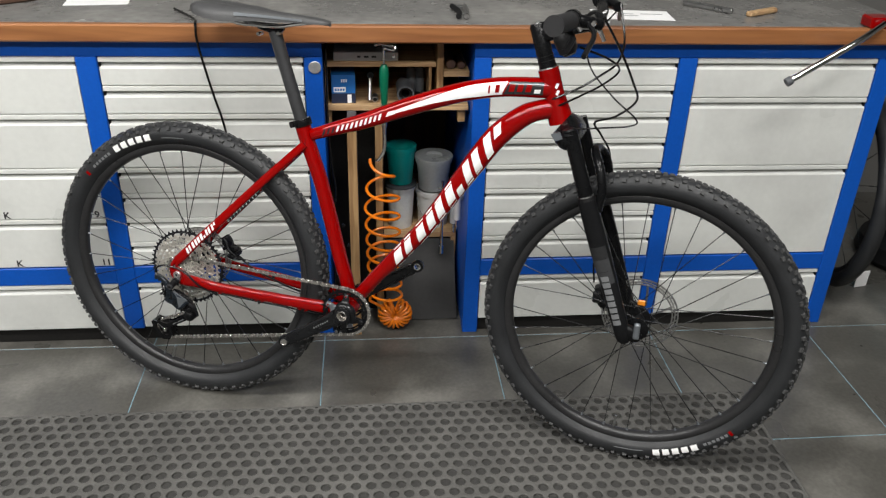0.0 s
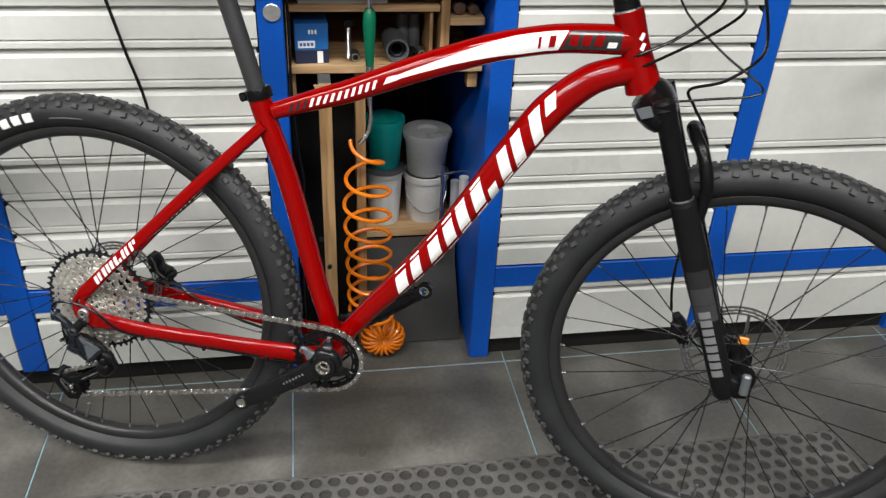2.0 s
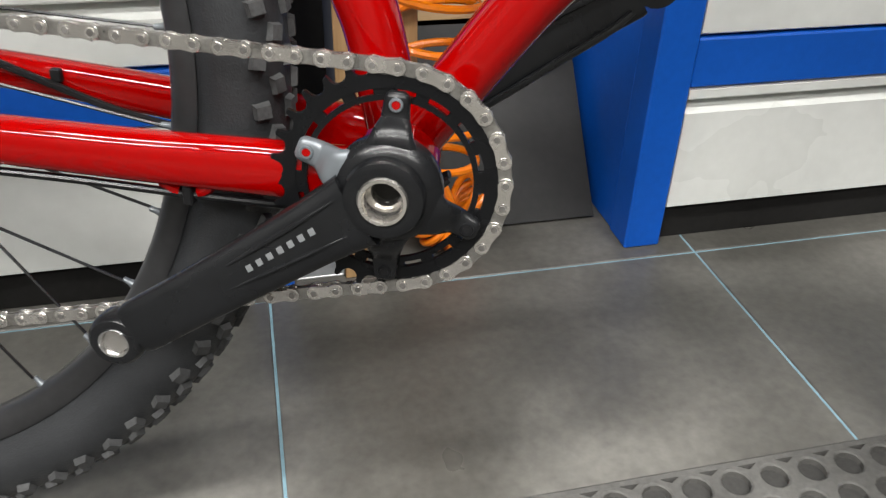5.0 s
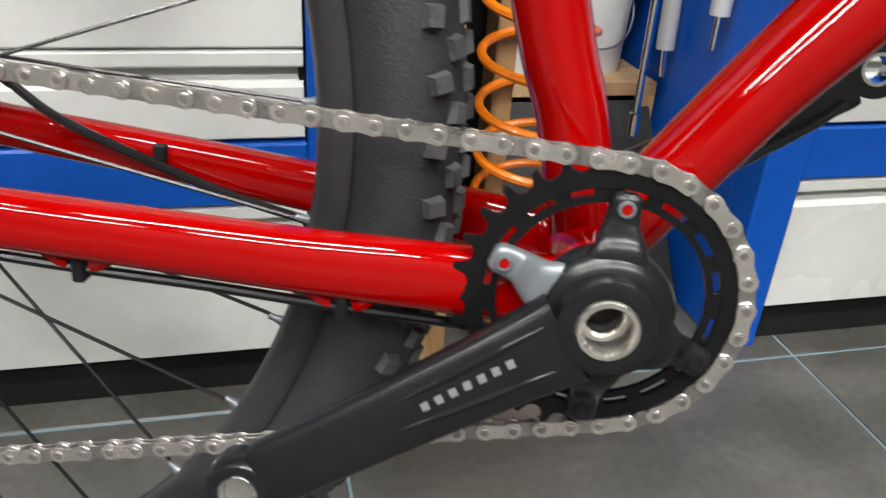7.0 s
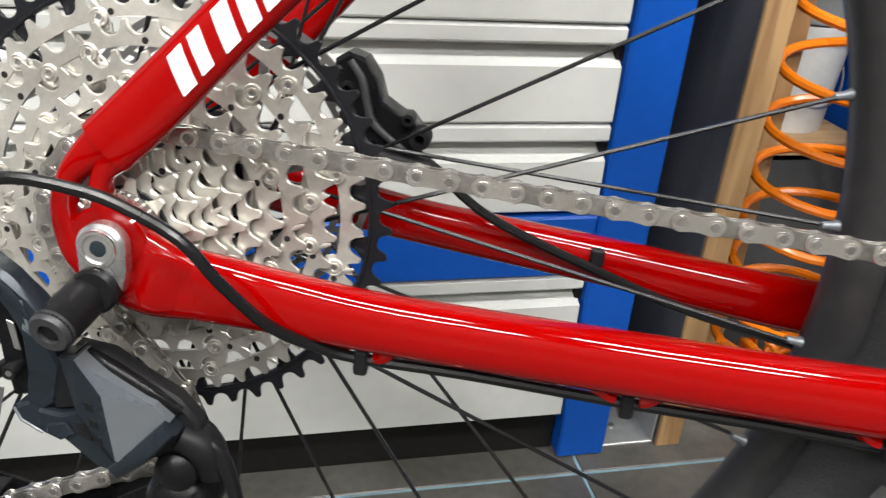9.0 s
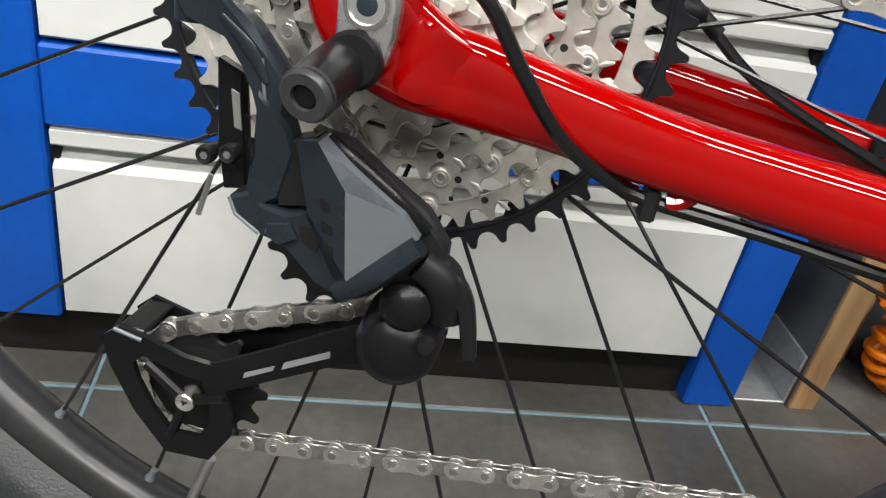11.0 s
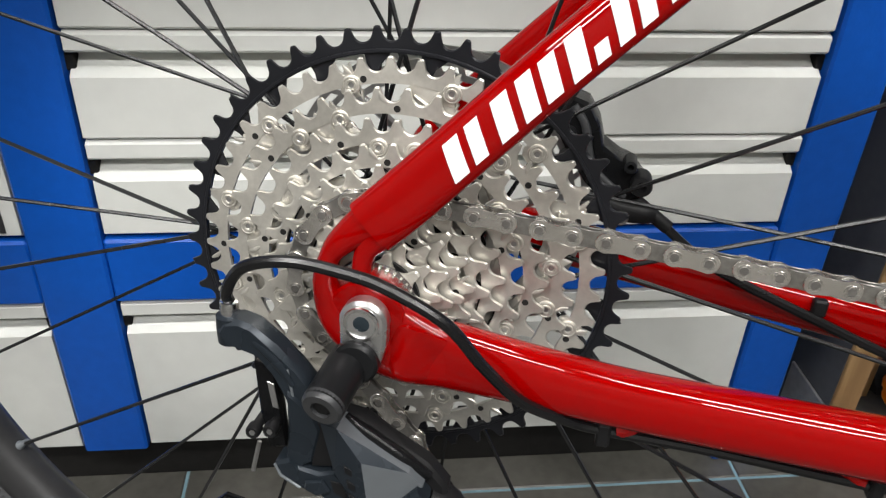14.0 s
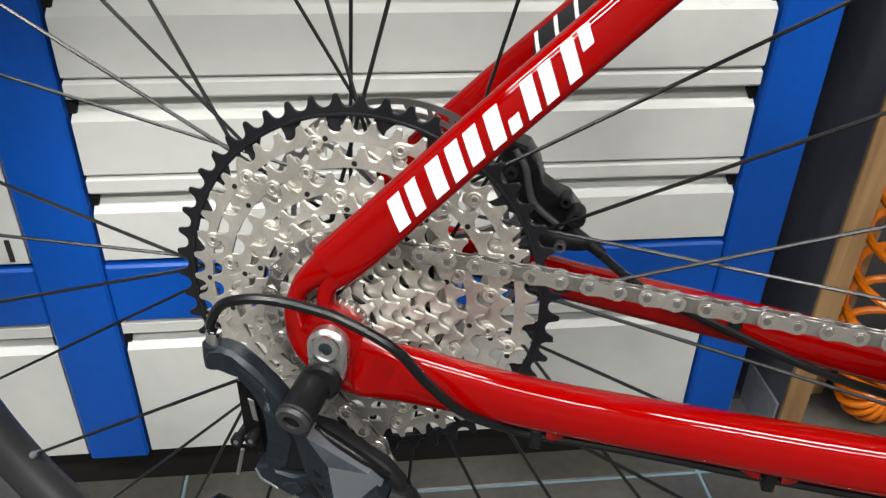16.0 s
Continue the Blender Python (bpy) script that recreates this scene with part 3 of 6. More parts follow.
part("coupling", lathe([(0.003, 0.635), (0.005, 0.637), (0.005, 0.655), (0.008, 0.657), (0.008, 0.685), (0.006, 0.687), (0.006, 0.705), (0.0085, 0.707), (0.0085, 0.7175), (0.003, 0.7175)], 20, axis="z"), CHROME, air)
part("pipe", cable([(0, 0, 0.64), (0.001, -0.002, 0.61), (-0.004, -0.006, 0.585), (-0.016, -0.012, 0.568), (-0.024, -0.014, 0.562)], 0.0045, 10, 6), CHROME, air)
coil_pts = []
turns = 9.0
for k in range(int(turns * 26) + 1):
    u = k / (turns * 26)
    a = u * turns * 2 * math.pi + math.pi
    rad_c = 0.030 + 0.018 * min(1.0, 6 * u)
    coil_pts.append((0.503 + 0.010 * u + rad_c * math.cos(a), 0.2465 + rad_c * math.sin(a), 0.566 - 0.455 * u ** 0.75))
for k in range(1, 17 * 16):
    u = k / (17 * 16)
    a = u * 17 * 2 * math.pi + math.pi
    phi = math.radians(100 + 330 * u)
    ring = 0.0265 + 0.0225 * math.cos(a)
    coil_pts.append((0.541 + ring * math.cos(phi), 0.262 + 0.021 * math.sin(a), 0.0540 + ring * 1.0 * math.sin(phi)))
hose = thing("coiled_air_hose", "orange coiled plastic air hose hanging down to the floor", "air hose")
hang = int(turns * 26) + 1
part("hanging_coil", cable(coil_pts[:hang], 0.0042, 8, 1), ORANGE, hose)
part("bundled_coil", cable(coil_pts[hang - 1:], 0.0042, 8, 1), ORANGE, hose, "bundled end of the orange hose")

# ---- things on the worktop ----
sheet = thing("paper_sheet", "white printed paper sheet lying on the worktop", "paper", pose(1.07, 0.30, 0.9352, 0, 0, -6))
part("sheet", box(0, 0.21, 0, 0.11, 0, 0.0008, 0.0002), PAPER, sheet)
for k, (a, b, z) in enumerate(((0.06, 0.11, 0.06), (0.13, 0.19, 0.065), (0.06, 0.12, 0.04))):
    part("print_bar", box(a, b, z, z + 0.006, 0.0008, 0.0011, 0.0001), GREY_DECAL, sheet)
sheet = thing("paper_sheet", "small white paper lying on the dark worktop", "paper", pose(-0.31, 0.40, 0.9352, 0, 0, 8))
part("sheet", box(0, 0.16, 0, 0.12, 0, 0.0008, 0.0002), PAPER, sheet)
cutter = thing("cable_cutter", "dark pliers with spread handles on the worktop", "pliers")
part("grip", cable([(0.700, 0.40, 0.9435), (0.712, 0.33, 0.943), (0.705, 0.275, 0.943)], 0.007, 8, 6), BLACK_MATT, cutter)
part("grip", cable([(0.735, 0.40, 0.9435), (0.732, 0.33, 0.943), (0.725, 0.275, 0.943)], 0.006, 8, 6), STEEL, cutter)
part("pivot", lathe([(0.001, 0.0), (0.011, 0.0), (0.011, 0.012), (0.001, 0.013)], 20, (0.717, 0.385, 0.936), "z"), STEEL, cutter)
for x, y, w, l, rz, mat, nm, lb in ((-0.45, 0.42, 0.02, 0.14, 40, DARK_BOARD, "file_tool", "small wooden handled file lying on the worktop"),
                                    (1.42, 0.42, 0.018, 0.15, -50, STEEL, "steel_spanner", "small steel spanner lying on the worktop"),
                                    (1.55, 0.36, 0.02, 0.12, 30, PALE_WOOD, "wooden_offcut", "pale wooden offcut lying on the worktop")):
    t = thing(nm, lb, "tool", pose(x, y, 0.9355, 0, 0, rz))
    part("body", box(-l / 2, l / 2, -w / 2, w / 2, 0, 0.014, 0.004), mat, t)
cord = thing("black_cable", "thin black cable hanging down over the bench edge", "cable")
part("cord", cable([(-0.02, 0.36, 0.939), (0.05, 0.24, 0.941), (0.062, 0.190, 0.938), (0.062, 0.188, 0.90), (0.068, 0.205, 0.84), (0.082, 0.212, 0.76), (0.098, 0.213, 0.69), (0.108, 0.212, 0.62)], 0.003, 7, 8), CABLE, cord)
cord = thing("black_cable", "thin black cable along the blue post in the open bay", "cable")
part("cord", cable([(0.364, 0.27, 0.86), (0.365, 0.255, 0.78), (0.364, 0.25, 0.66), (0.370, 0.25, 0.55), (0.378, 0.255, 0.47), (0.370, 0.26, 0.40), (0.365, 0.27, 0.2), (0.365, 0.28, 0.01)], 0.0028, 6, 6), CABLE, cord)
lever = thing("chrome_lever", "chrome lever with a dark end cap in front of the drawers", "lever")
part("tube", cable([(1.553, 0.131, 0.822), (1.60, 0.134, 0.850), (1.72, 0.15, 0.918), (1.80, 0.19, 0.951)], 0.0085, 12, 6), CHROME, lever)
part("cap", cable([(1.540, 0.130, 0.814), (1.5525, 0.131, 0.8215)], 0.0115, 14, 1), GREY_BOARD, lever)
part("clamp", box(1.77, 1.83, 0.198, 0.25, 0.936, 0.964, 0.004), RED, lever)

# another wheel stored past the bench's end
spare = thing("spare_wheel", "dark bicycle wheel leaning beyond the end of the bench", "wheel", pose(2.035, 0.53, 0.344, 0, 0, 80))
prof = [(0.318 + 0.024 * math.cos(a), 0.024 * math.sin(a)) for a in np.linspace(0, 2 * math.pi, 14, endpoint=False)]
part("tyre", lathe(prof, 72, closed=True), RUBBER, spare)
part("rim", lathe([(0.296, -0.011), (0.283, -0.010), (0.276, 0.0), (0.283, 0.010), (0.296, 0.011)], 72, closed=True), RIM, spare)
part("hub", lathe([(0.004, -0.05), (0.02, -0.04), (0.014, 0), (0.02, 0.04), (0.004, 0.05)], 24), BLACK, spare)
for k in range(16):
    a = k * math.pi / 8
    part("spoke", rod((0.016 * math.cos(a), 0.03 * (-1) ** k, 0.016 * math.sin(a)), (0.280 * math.cos(a), 0, 0.280 * math.sin(a)), 0.0011, 5), SPOKE, spare)
crate = thing("cyan_crate", "cyan plastic crate standing on dark cloth", "crate", pose(2.33, 0.52, 0.112, 0, 0, 8))
part("crate", box(0, 0.22, 0, 0.2, 0, 0.13, 0.02), CYAN, crate)
cloth = thing("dark_bag", "black bag on the floor beyond the bench", "bag", pose(2.44, 0.62, 0.0, 0, 0, 10))
part("bag", lathe([(0.01, 0.0), (0.16, 0.0), (0.19, 0.03), (0.18, 0.08), (0.12, 0.108), (0.01, 0.112)], 28, axis="z"), BLACK_MATT, cloth)
tag = thing("paper_tag", "small white paper tag on the floor", "tag", pose(2.125, 0.43, 0.0, 0, 0, 12))
part("tag", box(0, 0.05, 0, 0.004, 0.0, 0.06, 0.001), PAPER, tag)

# ---- rubber mat ----
mat = thing("rubber_mat", "worn grey rubber floor mat with rows of round holes", "floor mat")


def hole_mat(x0, x1, y1, px, py, r, rows, z0, z1):
    """Round holes in staggered rows; each cell is a hexagon that meets its neighbours."""
    s = Shape()
    cols = int((x1 - x0) / px)
    k = 12
    side = px / math.sqrt(3)
    wear = random.Random(11)
    for j in range(rows):
        for i in range(cols - j % 2):
            cx = x0 + (i + 0.5 + 0.5 * (j % 2)) * px
            cy = y1 - side - j * py
            rr = r * wear.uniform(0.95, 1.03)
            verts, faces = [], []
            for q in range(k):
                a = math.radians(30 * q)
                ca, sa = math.cos(a), math.sin(a)
                d = (px / 2) / math.cos((a + math.pi / 6) % (math.pi / 3) - math.pi / 6)
                lift = wear.uniform(-0.0003, 0.0)
                verts.append((cx + d * ca, cy + d * sa, z1))
                verts.append((cx + (rr + 0.0016) * ca, cy + (rr + 0.0016) * sa, z1 + lift))
                verts.append((cx + rr * ca, cy + rr * sa, z1 - 0.0014))
                verts.append((cx + rr * ca, cy + rr * sa, z0))
            for q in range(k):
                p = (q + 1) % k
                for lv in range(3):
                    faces.append((q * 4 + lv, p * 4 + lv, p * 4 + lv + 1, q * 4 + lv + 1))
            s.add(verts, faces)
    return s


MX0, MX1, MY0, MY1 = -1.35, 1.492, -1.05, -0.100
MPX, MPY, MROWS = 0.0352, 0.03048, 30
SHEET_X = (MX0 + 0.016, MX0 + 0.016 + 80 * MPX)
sheet_mesh = hole_mat(SHEET_X[0], SHEET_X[1], MY1 - 0.006, MPX, MPY, 0.0122, MROWS, 0.0014, 0.0085).mesh("perforated_sheet", MAT_RUBBER, 30)
tagged(part("perforated_sheet", sheet_mesh, None, mat), kind="stuff")
# one dark sheet closes the bottom of every hole
part("underside", box(MX0 + 0.004, MX1 - 0.004, MY0 + 0.004, MY1 - 0.008, 0.0002, 0.0014, 0.0003), HOLE_FLOOR, mat, "dark floor of the holes")
part("border", extrude_x([(MY1 - 0.011, 0.0002), (MY1, 0.0002), (MY1 - 0.002, 0.004), (MY1 - 0.006, 0.0086), (MY1 - 0.011, 0.0086)], MX0, MX1), MAT_RUBBER, mat)
part("border", box(MX1 - 0.0090, MX1, MY0, MY1 - 0.0112, 0.0002, 0.0086, 0.003), MAT_RUBBER, mat)
part("border", box(MX0, MX0 + 0.0150, MY0, MY1 - 0.0112, 0.0002, 0.0086, 0.003), MAT_RUBBER, mat)

# ---- the bicycle ----
# Built upright in its own frame: x forward, y to its far side, z up, the rear hub at (0, 0, 0.368).
bike = thing("mountain_bike", "glossy red hardtail mountain bike with white lettering leaning against the workbench", "bicycle", pose(0, 0, 0.0005, -7.74, 0, -17.12))
HUB_Z = 0.368
BB = V(0.427, 0, 0.3172)


# frame tubes: centre line and half axes (sideways, in plane)
TOP_LINE = smooth_line([(0.325, 0, 0.737), (0.395, 0, 0.762), (0.450, 0, 0.781), (0.554, 0, 0.824), (0.654, 0, 0.861), (0.717, 0, 0.878), (0.777, 0, 0.888), (0.868, 0, 0.893)], 8)
TOP_HALF = [(0.015, 0.0135), (0.016, 0.0165), (0.017, 0.018), (0.0185, 0.0205), (0.020, 0.0215), (0.0215, 0.0215), (0.022, 0.0215), (0.022, 0.022)]
DOWN_LINE = smooth_line([(0.431, 0, 0.322), (0.4590, 0, 0.359), (0.4925, 0, 0.403), (0.5320, 0, 0.450), (0.6060, 0, 0.544), (0.682, 0, 0.662), (0.710, 0, 0.706), (0.757, 0, 0.775), (0.808, 0, 0.824), (0.846, 0, 0.843), (0.885, 0, 0.852)], 8)
DOWN_HALF = [(0.022, 0.0165), (0.022, 0.0168), (0.022, 0.0175), (0.023, 0.0195), (0.025, 0.0215), (0.027, 0.0235), (0.028, 0.0255), (0.028, 0.0265), (0.027, 0.024), (0.025, 0.022), (0.022, 0.022)]
SEAT_LINE = smooth_line([(0.3005, 0, 0.758), (0.312, 0, 0.720), (0.3490, 0, 0.613), (0.3965, 0, 0.432), (0.411, 0, 0.386), (0.422, 0, 0.335)], 8)
SEAT_HALF = [(0.0185, 0.0185), (0.0180, 0.0182), (0.0180, 0.0178), (0.0195, 0.0172), (0.021, 0.0165), (0.024, 0.016)]
top_tube = part("top_tube", sweep(TOP_LINE, TOP_HALF, 28, 2.3), RED, bike)
down_tube = part("down_tube", sweep(DOWN_LINE, DOWN_HALF, 28, 2.3), RED, bike)
seat_tube = part("seat_tube", sweep(SEAT_LINE, SEAT_HALF, 24), RED, bike)
AXIS_TOP, AXIS_LOW = V(0.8565, 0, 0.934), V(0.8965, 0, 0.822)
head_line = [AXIS_TOP + (AXIS_LOW - AXIS_TOP) * u for u in np.linspace(0, 1, 9)]
head_tube = part("head_tube", sweep(head_line, [(0.022, 0.0225), (0.022, 0.0225), (0.021, 0.0215), (0.0215, 0.022), (0.024, 0.024), (0.0265, 0.0265), (0.0275, 0.0275)], 32), RED, bike)
part("bottom_bracket_shell", lathe([(0.012, -0.046), (0.022, -0.046), (0.0235, -0.043), (0.0235, 0.043), (0.022, 0.046), (0.012, 0.046)], 36, BB), RED, bike)
part("bottom_bracket_cup", lathe([(0.012, -0.052), (0.021, -0.052), (0.0215, -0.050), (0.0215, -0.0462), (0.012, -0.0462)], 36, BB), BLACK, bike)


def surface(line, half, power=2.3):
    """The skin of a tube: a function of metres along it and metres up from its near middle."""
    line = np.array(line)
    half = np.array(half, float)
    half = np.stack([np.interp(np.linspace(0, 1, len(line)), np.linspace(0, 1, len(half)), half[:, k]) for k in (0, 1)], 1)
    t, side, up = frames_along(line)
    arc = np.concatenate([[0], np.cumsum(np.linalg.norm(np.diff(line, axis=0), axis=1))])

    def at(s, w, lift=0.0005):
        g = lambda arr: np.array([np.interp(s, arc, arr[:, k]) for k in range(arr.shape[1])])
        c, sd, u, h = g(line), g(side), g(up), g(half)
        y = max(-0.985, min(0.985, w / h[1]))
        x = (1 - abs(y) ** power) ** (1 / power)
        n = sd * x / h[0] + u * y / h[1]
        n /= np.linalg.norm(n)
        return c + sd * h[0] * x + u * h[1] * y + n * lift
    return at, arc


def skin_patch(at, corners, nu=6, nw=4, shape=None, lift=0.0005):
    """A patch with corners (s, w) in order, laid on a tube's skin."""
    a, b, c, d = [np.array(q, float) for q in corners]
    v = []
    for i in range(nu + 1):
        for j in range(nw + 1):
            p = (a * (1 - i / nu) + b * i / nu) * (1 - j / nw) + (d * (1 - i / nu) + c * i / nu) * j / nw
            v.append(at(p[0], p[1], lift))
    f = [(i * (nw + 1) + j, (i + 1) * (nw + 1) + j, (i + 1) * (nw + 1) + j + 1, i * (nw + 1) + j + 1) for i in range(nu) for j in range(nw)]
    return (shape or Shape()).add(v, f)


# lettering on the down tube drawn as plain slanted bars
at, arc = surface(DOWN_LINE, DOWN_HALF)


def bars(at, start, groups, scale, height, lean, owner, nw=5):
    """Plain slanted bars, group by group: (start, width, from, to) in shares of the height."""
    for g in groups:
        for a, w, lo, hi in g:
            lo, hi = lo * height, hi * height
            sa, sb = start + a * scale, start + (a + w) * scale
            k = lean / (2 * height)
            part("decal", skin_patch(at, [(sa + k * (lo + height), lo), (sb + k * (lo + height), lo), (sb + k * (hi + height), hi), (sa + k * (hi + height), hi)], 4, nw), WHITE_DECAL, owner, "white slanted decal bar")


GROUPS = [[(0.0, 0.058, -1, 0.9), (0.085, 0.050, -0.95, 0.9)], [(0.185, 0.060, -1, 0.95)], [(0.275, 0.055, -1, 0.95), (0.355, 0.055, -0.95, 0.9)],
          [(0.445, 0.058, -1, 0.95), (0.525, 0.045, -1, -0.2)], [(0.600, 0.050, -1, 0.95), (0.675, 0.050, -1, 0.95)], [(0.770, 0.050, -0.95, 1), (0.842, 0.045, 0.0, 1)]]
bars(at, 0.160, GROUPS, 0.455, 0.0195, 0.030, down_tube)
# white flash, black panel and stripes on the top tube
at, arc = surface(TOP_LINE, TOP_HALF)
L = arc[-1]
sh = Shape()
ss = np.linspace(0.20, 0.405, 7)
wl = np.interp(ss, [0.20, 0.30, 0.405], [-0.003, -0.006, -0.013])
wh = np.interp(ss, [0.20, 0.30, 0.405], [0.002, 0.007, 0.014])
for k in range(6):
    skin_patch(at, [(ss[k], wl[k]), (ss[k + 1], wl[k + 1]), (ss[k + 1], wh[k + 1]), (ss[k], wh[k])], 2, 4, sh)
skin_patch(at, [(0.405, -0.013), (0.462, -0.013), (0.478, 0.014), (0.405, 0.014)], 3, 4, sh)
part("decal", sh, WHITE_DECAL, top_tube, "white flash along the tube")
part("decal", skin_patch(at, [(0.466, -0.013), (0.552, -0.013), (0.555, 0.014), (0.482, 0.014)], 5, 4), BLACK_DECAL, top_tube, "black decal panel")
for k in range(2):
    a = 0.432 + 0.016 * k
    part("decal", skin_patch(at, [(a, -0.008), (a + 0.009 - 0.005 * (k == 0), -0.008), (a + 0.013 - 0.005 * (k == 0), 0.008), (a + 0.004, 0.008)], 2, 3, lift=0.0009), RED, top_tube, "small red mark")
for k in range(3):
    a = 0.478 + 0.018 * k
    part("decal", skin_patch(at, [(a, -0.007), (a + 0.012, -0.007), (a + 0.016, 0.008), (a + 0.004, 0.008)], 2, 3, lift=0.0009),
         RED, top_tube, "small red mark on the black panel")
part("decal", skin_patch(at, [(0.533, -0.009), (0.546, -0.009), (0.548, -0.001), (0.535, -0.001)], 2, 2, lift=0.0009), WHITE_DECAL, top_tube)
for k in range(13):
    a = 0.028 + 0.0118 * k
    part("stripe", skin_patch(at, [(a, -0.0065), (a + 0.0055, -0.0065), (a + 0.0145, 0.0055), (a + 0.009, 0.0055)], 2, 3),
         WHITE_DECAL if k > 2 else BLACK_DECAL, top_tube)
part("stripe", skin_patch(at, [(0.19, -0.0045), (0.215, -0.0045), (0.215, 0.0035), (0.20, 0.0045)], 2, 3), WHITE_DECAL, top_tube)
at, arc = surface(head_line, [(0.0222, 0.0228), (0.0285, 0.0285)], 2.0)
sh = skin_patch(at, [(0.032, 0.0125), (0.040, 0.006), (0.044, 0.010), (0.036, 0.0165)], 3, 3)
skin_patch(at, [(0.046, 0.0105), (0.054, 0.004), (0.058, 0.008), (0.050, 0.0145)], 3, 3, sh)
part("head_badge", sh, WHITE_DECAL, head_tube, "white head badge shape")
for z in (0.47, 0.52, 0.36):
    u = (z - 0.389) / (0.614 - 0.389)
    part("bolt", lathe([(0.0005, 0), (0.004, 0), (0.0042, 0.002), (0.0042, 0.004), (0.0005, 0.004)], 12, (0.440 - 0.065 * u - 0.0, -0.0, z)), BLACK, seat_tube)


# stays, dropouts and the hanger
def stays(s):
    k = "near" if s < 0 else "far"
    cs = smooth_line([(0.014, s * 0.072, 0.3525), (0.034, s * 0.070, 0.3505), (0.064, s * 0.069, 0.3470), (0.109, s * 0.066, 0.3410), (0.212, s * 0.058, 0.3318), (0.290, s * 0.0505, 0.3240), (0.350, s * 0.046, 0.3195), (0.418, s * 0.034, 0.312)], 8)
    half = [(0.0060, 0.0148), (0.0075, 0.0146), (0.0082, 0.0130), (0.009, 0.0122), (0.0105, 0.0130), (0.0105, 0.0142), (0.0095, 0.0155), (0.012, 0.017)]
    o = part("chain_stay", sweep(cs, half, 24, 2.5), RED, bike)
    ss_ = smooth_line([(0.0, s * 0.0735, 0.4035), (0.015, s * 0.0725, 0.4185), (0.058, s * 0.068, 0.4640), (0.114, s * 0.056, 0.520), (0.221, s * 0.038, 0.6275), (0.312, s * 0.016, 0.716)], 8)
    st = part("seat_stay", sweep(ss_, [(0.0065, 0.0115), (0.0065, 0.0115), (0.007, 0.0105), (0.007, 0.0105), (0.0075, 0.010), (0.009, 0.0095)], 24, 2.6), RED, bike)
    # dropout: rear strut, front strut and the axle boss
    dp = sweep(smooth_line([(0.006, s * 0.073, 0.4100), (-0.0085, s * 0.073, 0.3985), (-0.0160, s * 0.073, 0.3885), (-0.0178, s * 0.073, 0.3760), (-0.0125, s * 0.073, 0.3625), (-0.001, s * 0.073, 0.3530), (0.014, s * 0.0725, 0.3500), (0.036, s * 0.070, 0.3500)], 6),
               [(0.006, 0.010), (0.006, 0.0062), (0.0055, 0.0042), (0.006, 0.0048), (0.0065, 0.0075), (0.0065, 0.0095), (0.007, 0.0125), (0.007, 0.0135)], 18, 2.6)
    sw = sweep(smooth_line([(0.006, s * 0.073, 0.4060), (-0.0015, s * 0.073, 0.3935), (-0.0030, s * 0.073, 0.3840), (0.001, s * 0.073, 0.3740), (0.012, s * 0.0725, 0.3620), (0.026, s * 0.071, 0.3535)], 6), [(0.006, 0.0095), (0.0055, 0.0044), (0.0055, 0.0036), (0.006, 0.0080), (0.0065, 0.0105), (0.007, 0.0115)], 18, 2.6)
    d = part("dropout", dp.add(sw.v, sw.f), RED, bike)
    part("stay_shoulder", sweep(smooth_line([(0.0100, s * 0.0765, 0.3560), (0.0150, s * 0.0790, 0.3550), (0.0200, s * 0.0785, 0.3535), (0.0330, s * 0.0745, 0.3510)], 4), [(0.0020, 0.0100), (0.0022, 0.0120), (0.0024, 0.0125), (0.0012, 0.0090)], 16, 3.4), RED, d, angle=30)
    part("axle_boss", lathe([(0.006, s * 0.066), (0.0145, s * 0.066), (0.0155, s * 0.068), (0.0155, s * 0.0772), (0.0145, s * 0.0785), (0.006, s * 0.0785)], 32, (0, 0, 0.3665)), RED, d)
    if s < 0:
        at_, arc_ = surface(ss_, [(0.0065, 0.0115), (0.0065, 0.0115), (0.007, 0.0105), (0.007, 0.0105), (0.0075, 0.010), (0.009, 0.0095)], 2.6)
        bars(at_, 0.037, GROUPS, 0.118, 0.0068, 0.006, st, 4)
    return o, st


near_chain_stay, near_seat_stay = stays(-1)
far_chain_stay, far_seat_stay = stays(1)
# hatch stripes inside the far seat stay
ss_far = smooth_line([(0.0, 0.0735, 0.4035), (0.058, 0.068, 0.4640), (0.114, 0.056, 0.520), (0.221, 0.038, 0.6275), (0.312, 0.016, 0.716)], 8)
at_, arc_ = surface(ss_far, [(0.0075, 0.0115), (0.0075, 0.0105), (0.008, 0.0105), (0.0085, 0.010), (0.009, 0.0095)], 2.6)
part("decal", skin_patch(at_, [(0.095, -0.008), (0.24, -0.008), (0.25, 0.008), (0.11, 0.008)], 8, 4), BLACK_DECAL, far_seat_stay, "black panel with fine stripes")
for k in range(10):
    a = 0.100 + 0.0135 * k
    part("stripe", skin_patch(at_, [(a, -0.008), (a + 0.0025, -0.008), (a + 0.0125, 0.008), (a + 0.010, 0.008)], 1, 3, lift=0.0009), WHITE_DECAL, far_seat_stay)
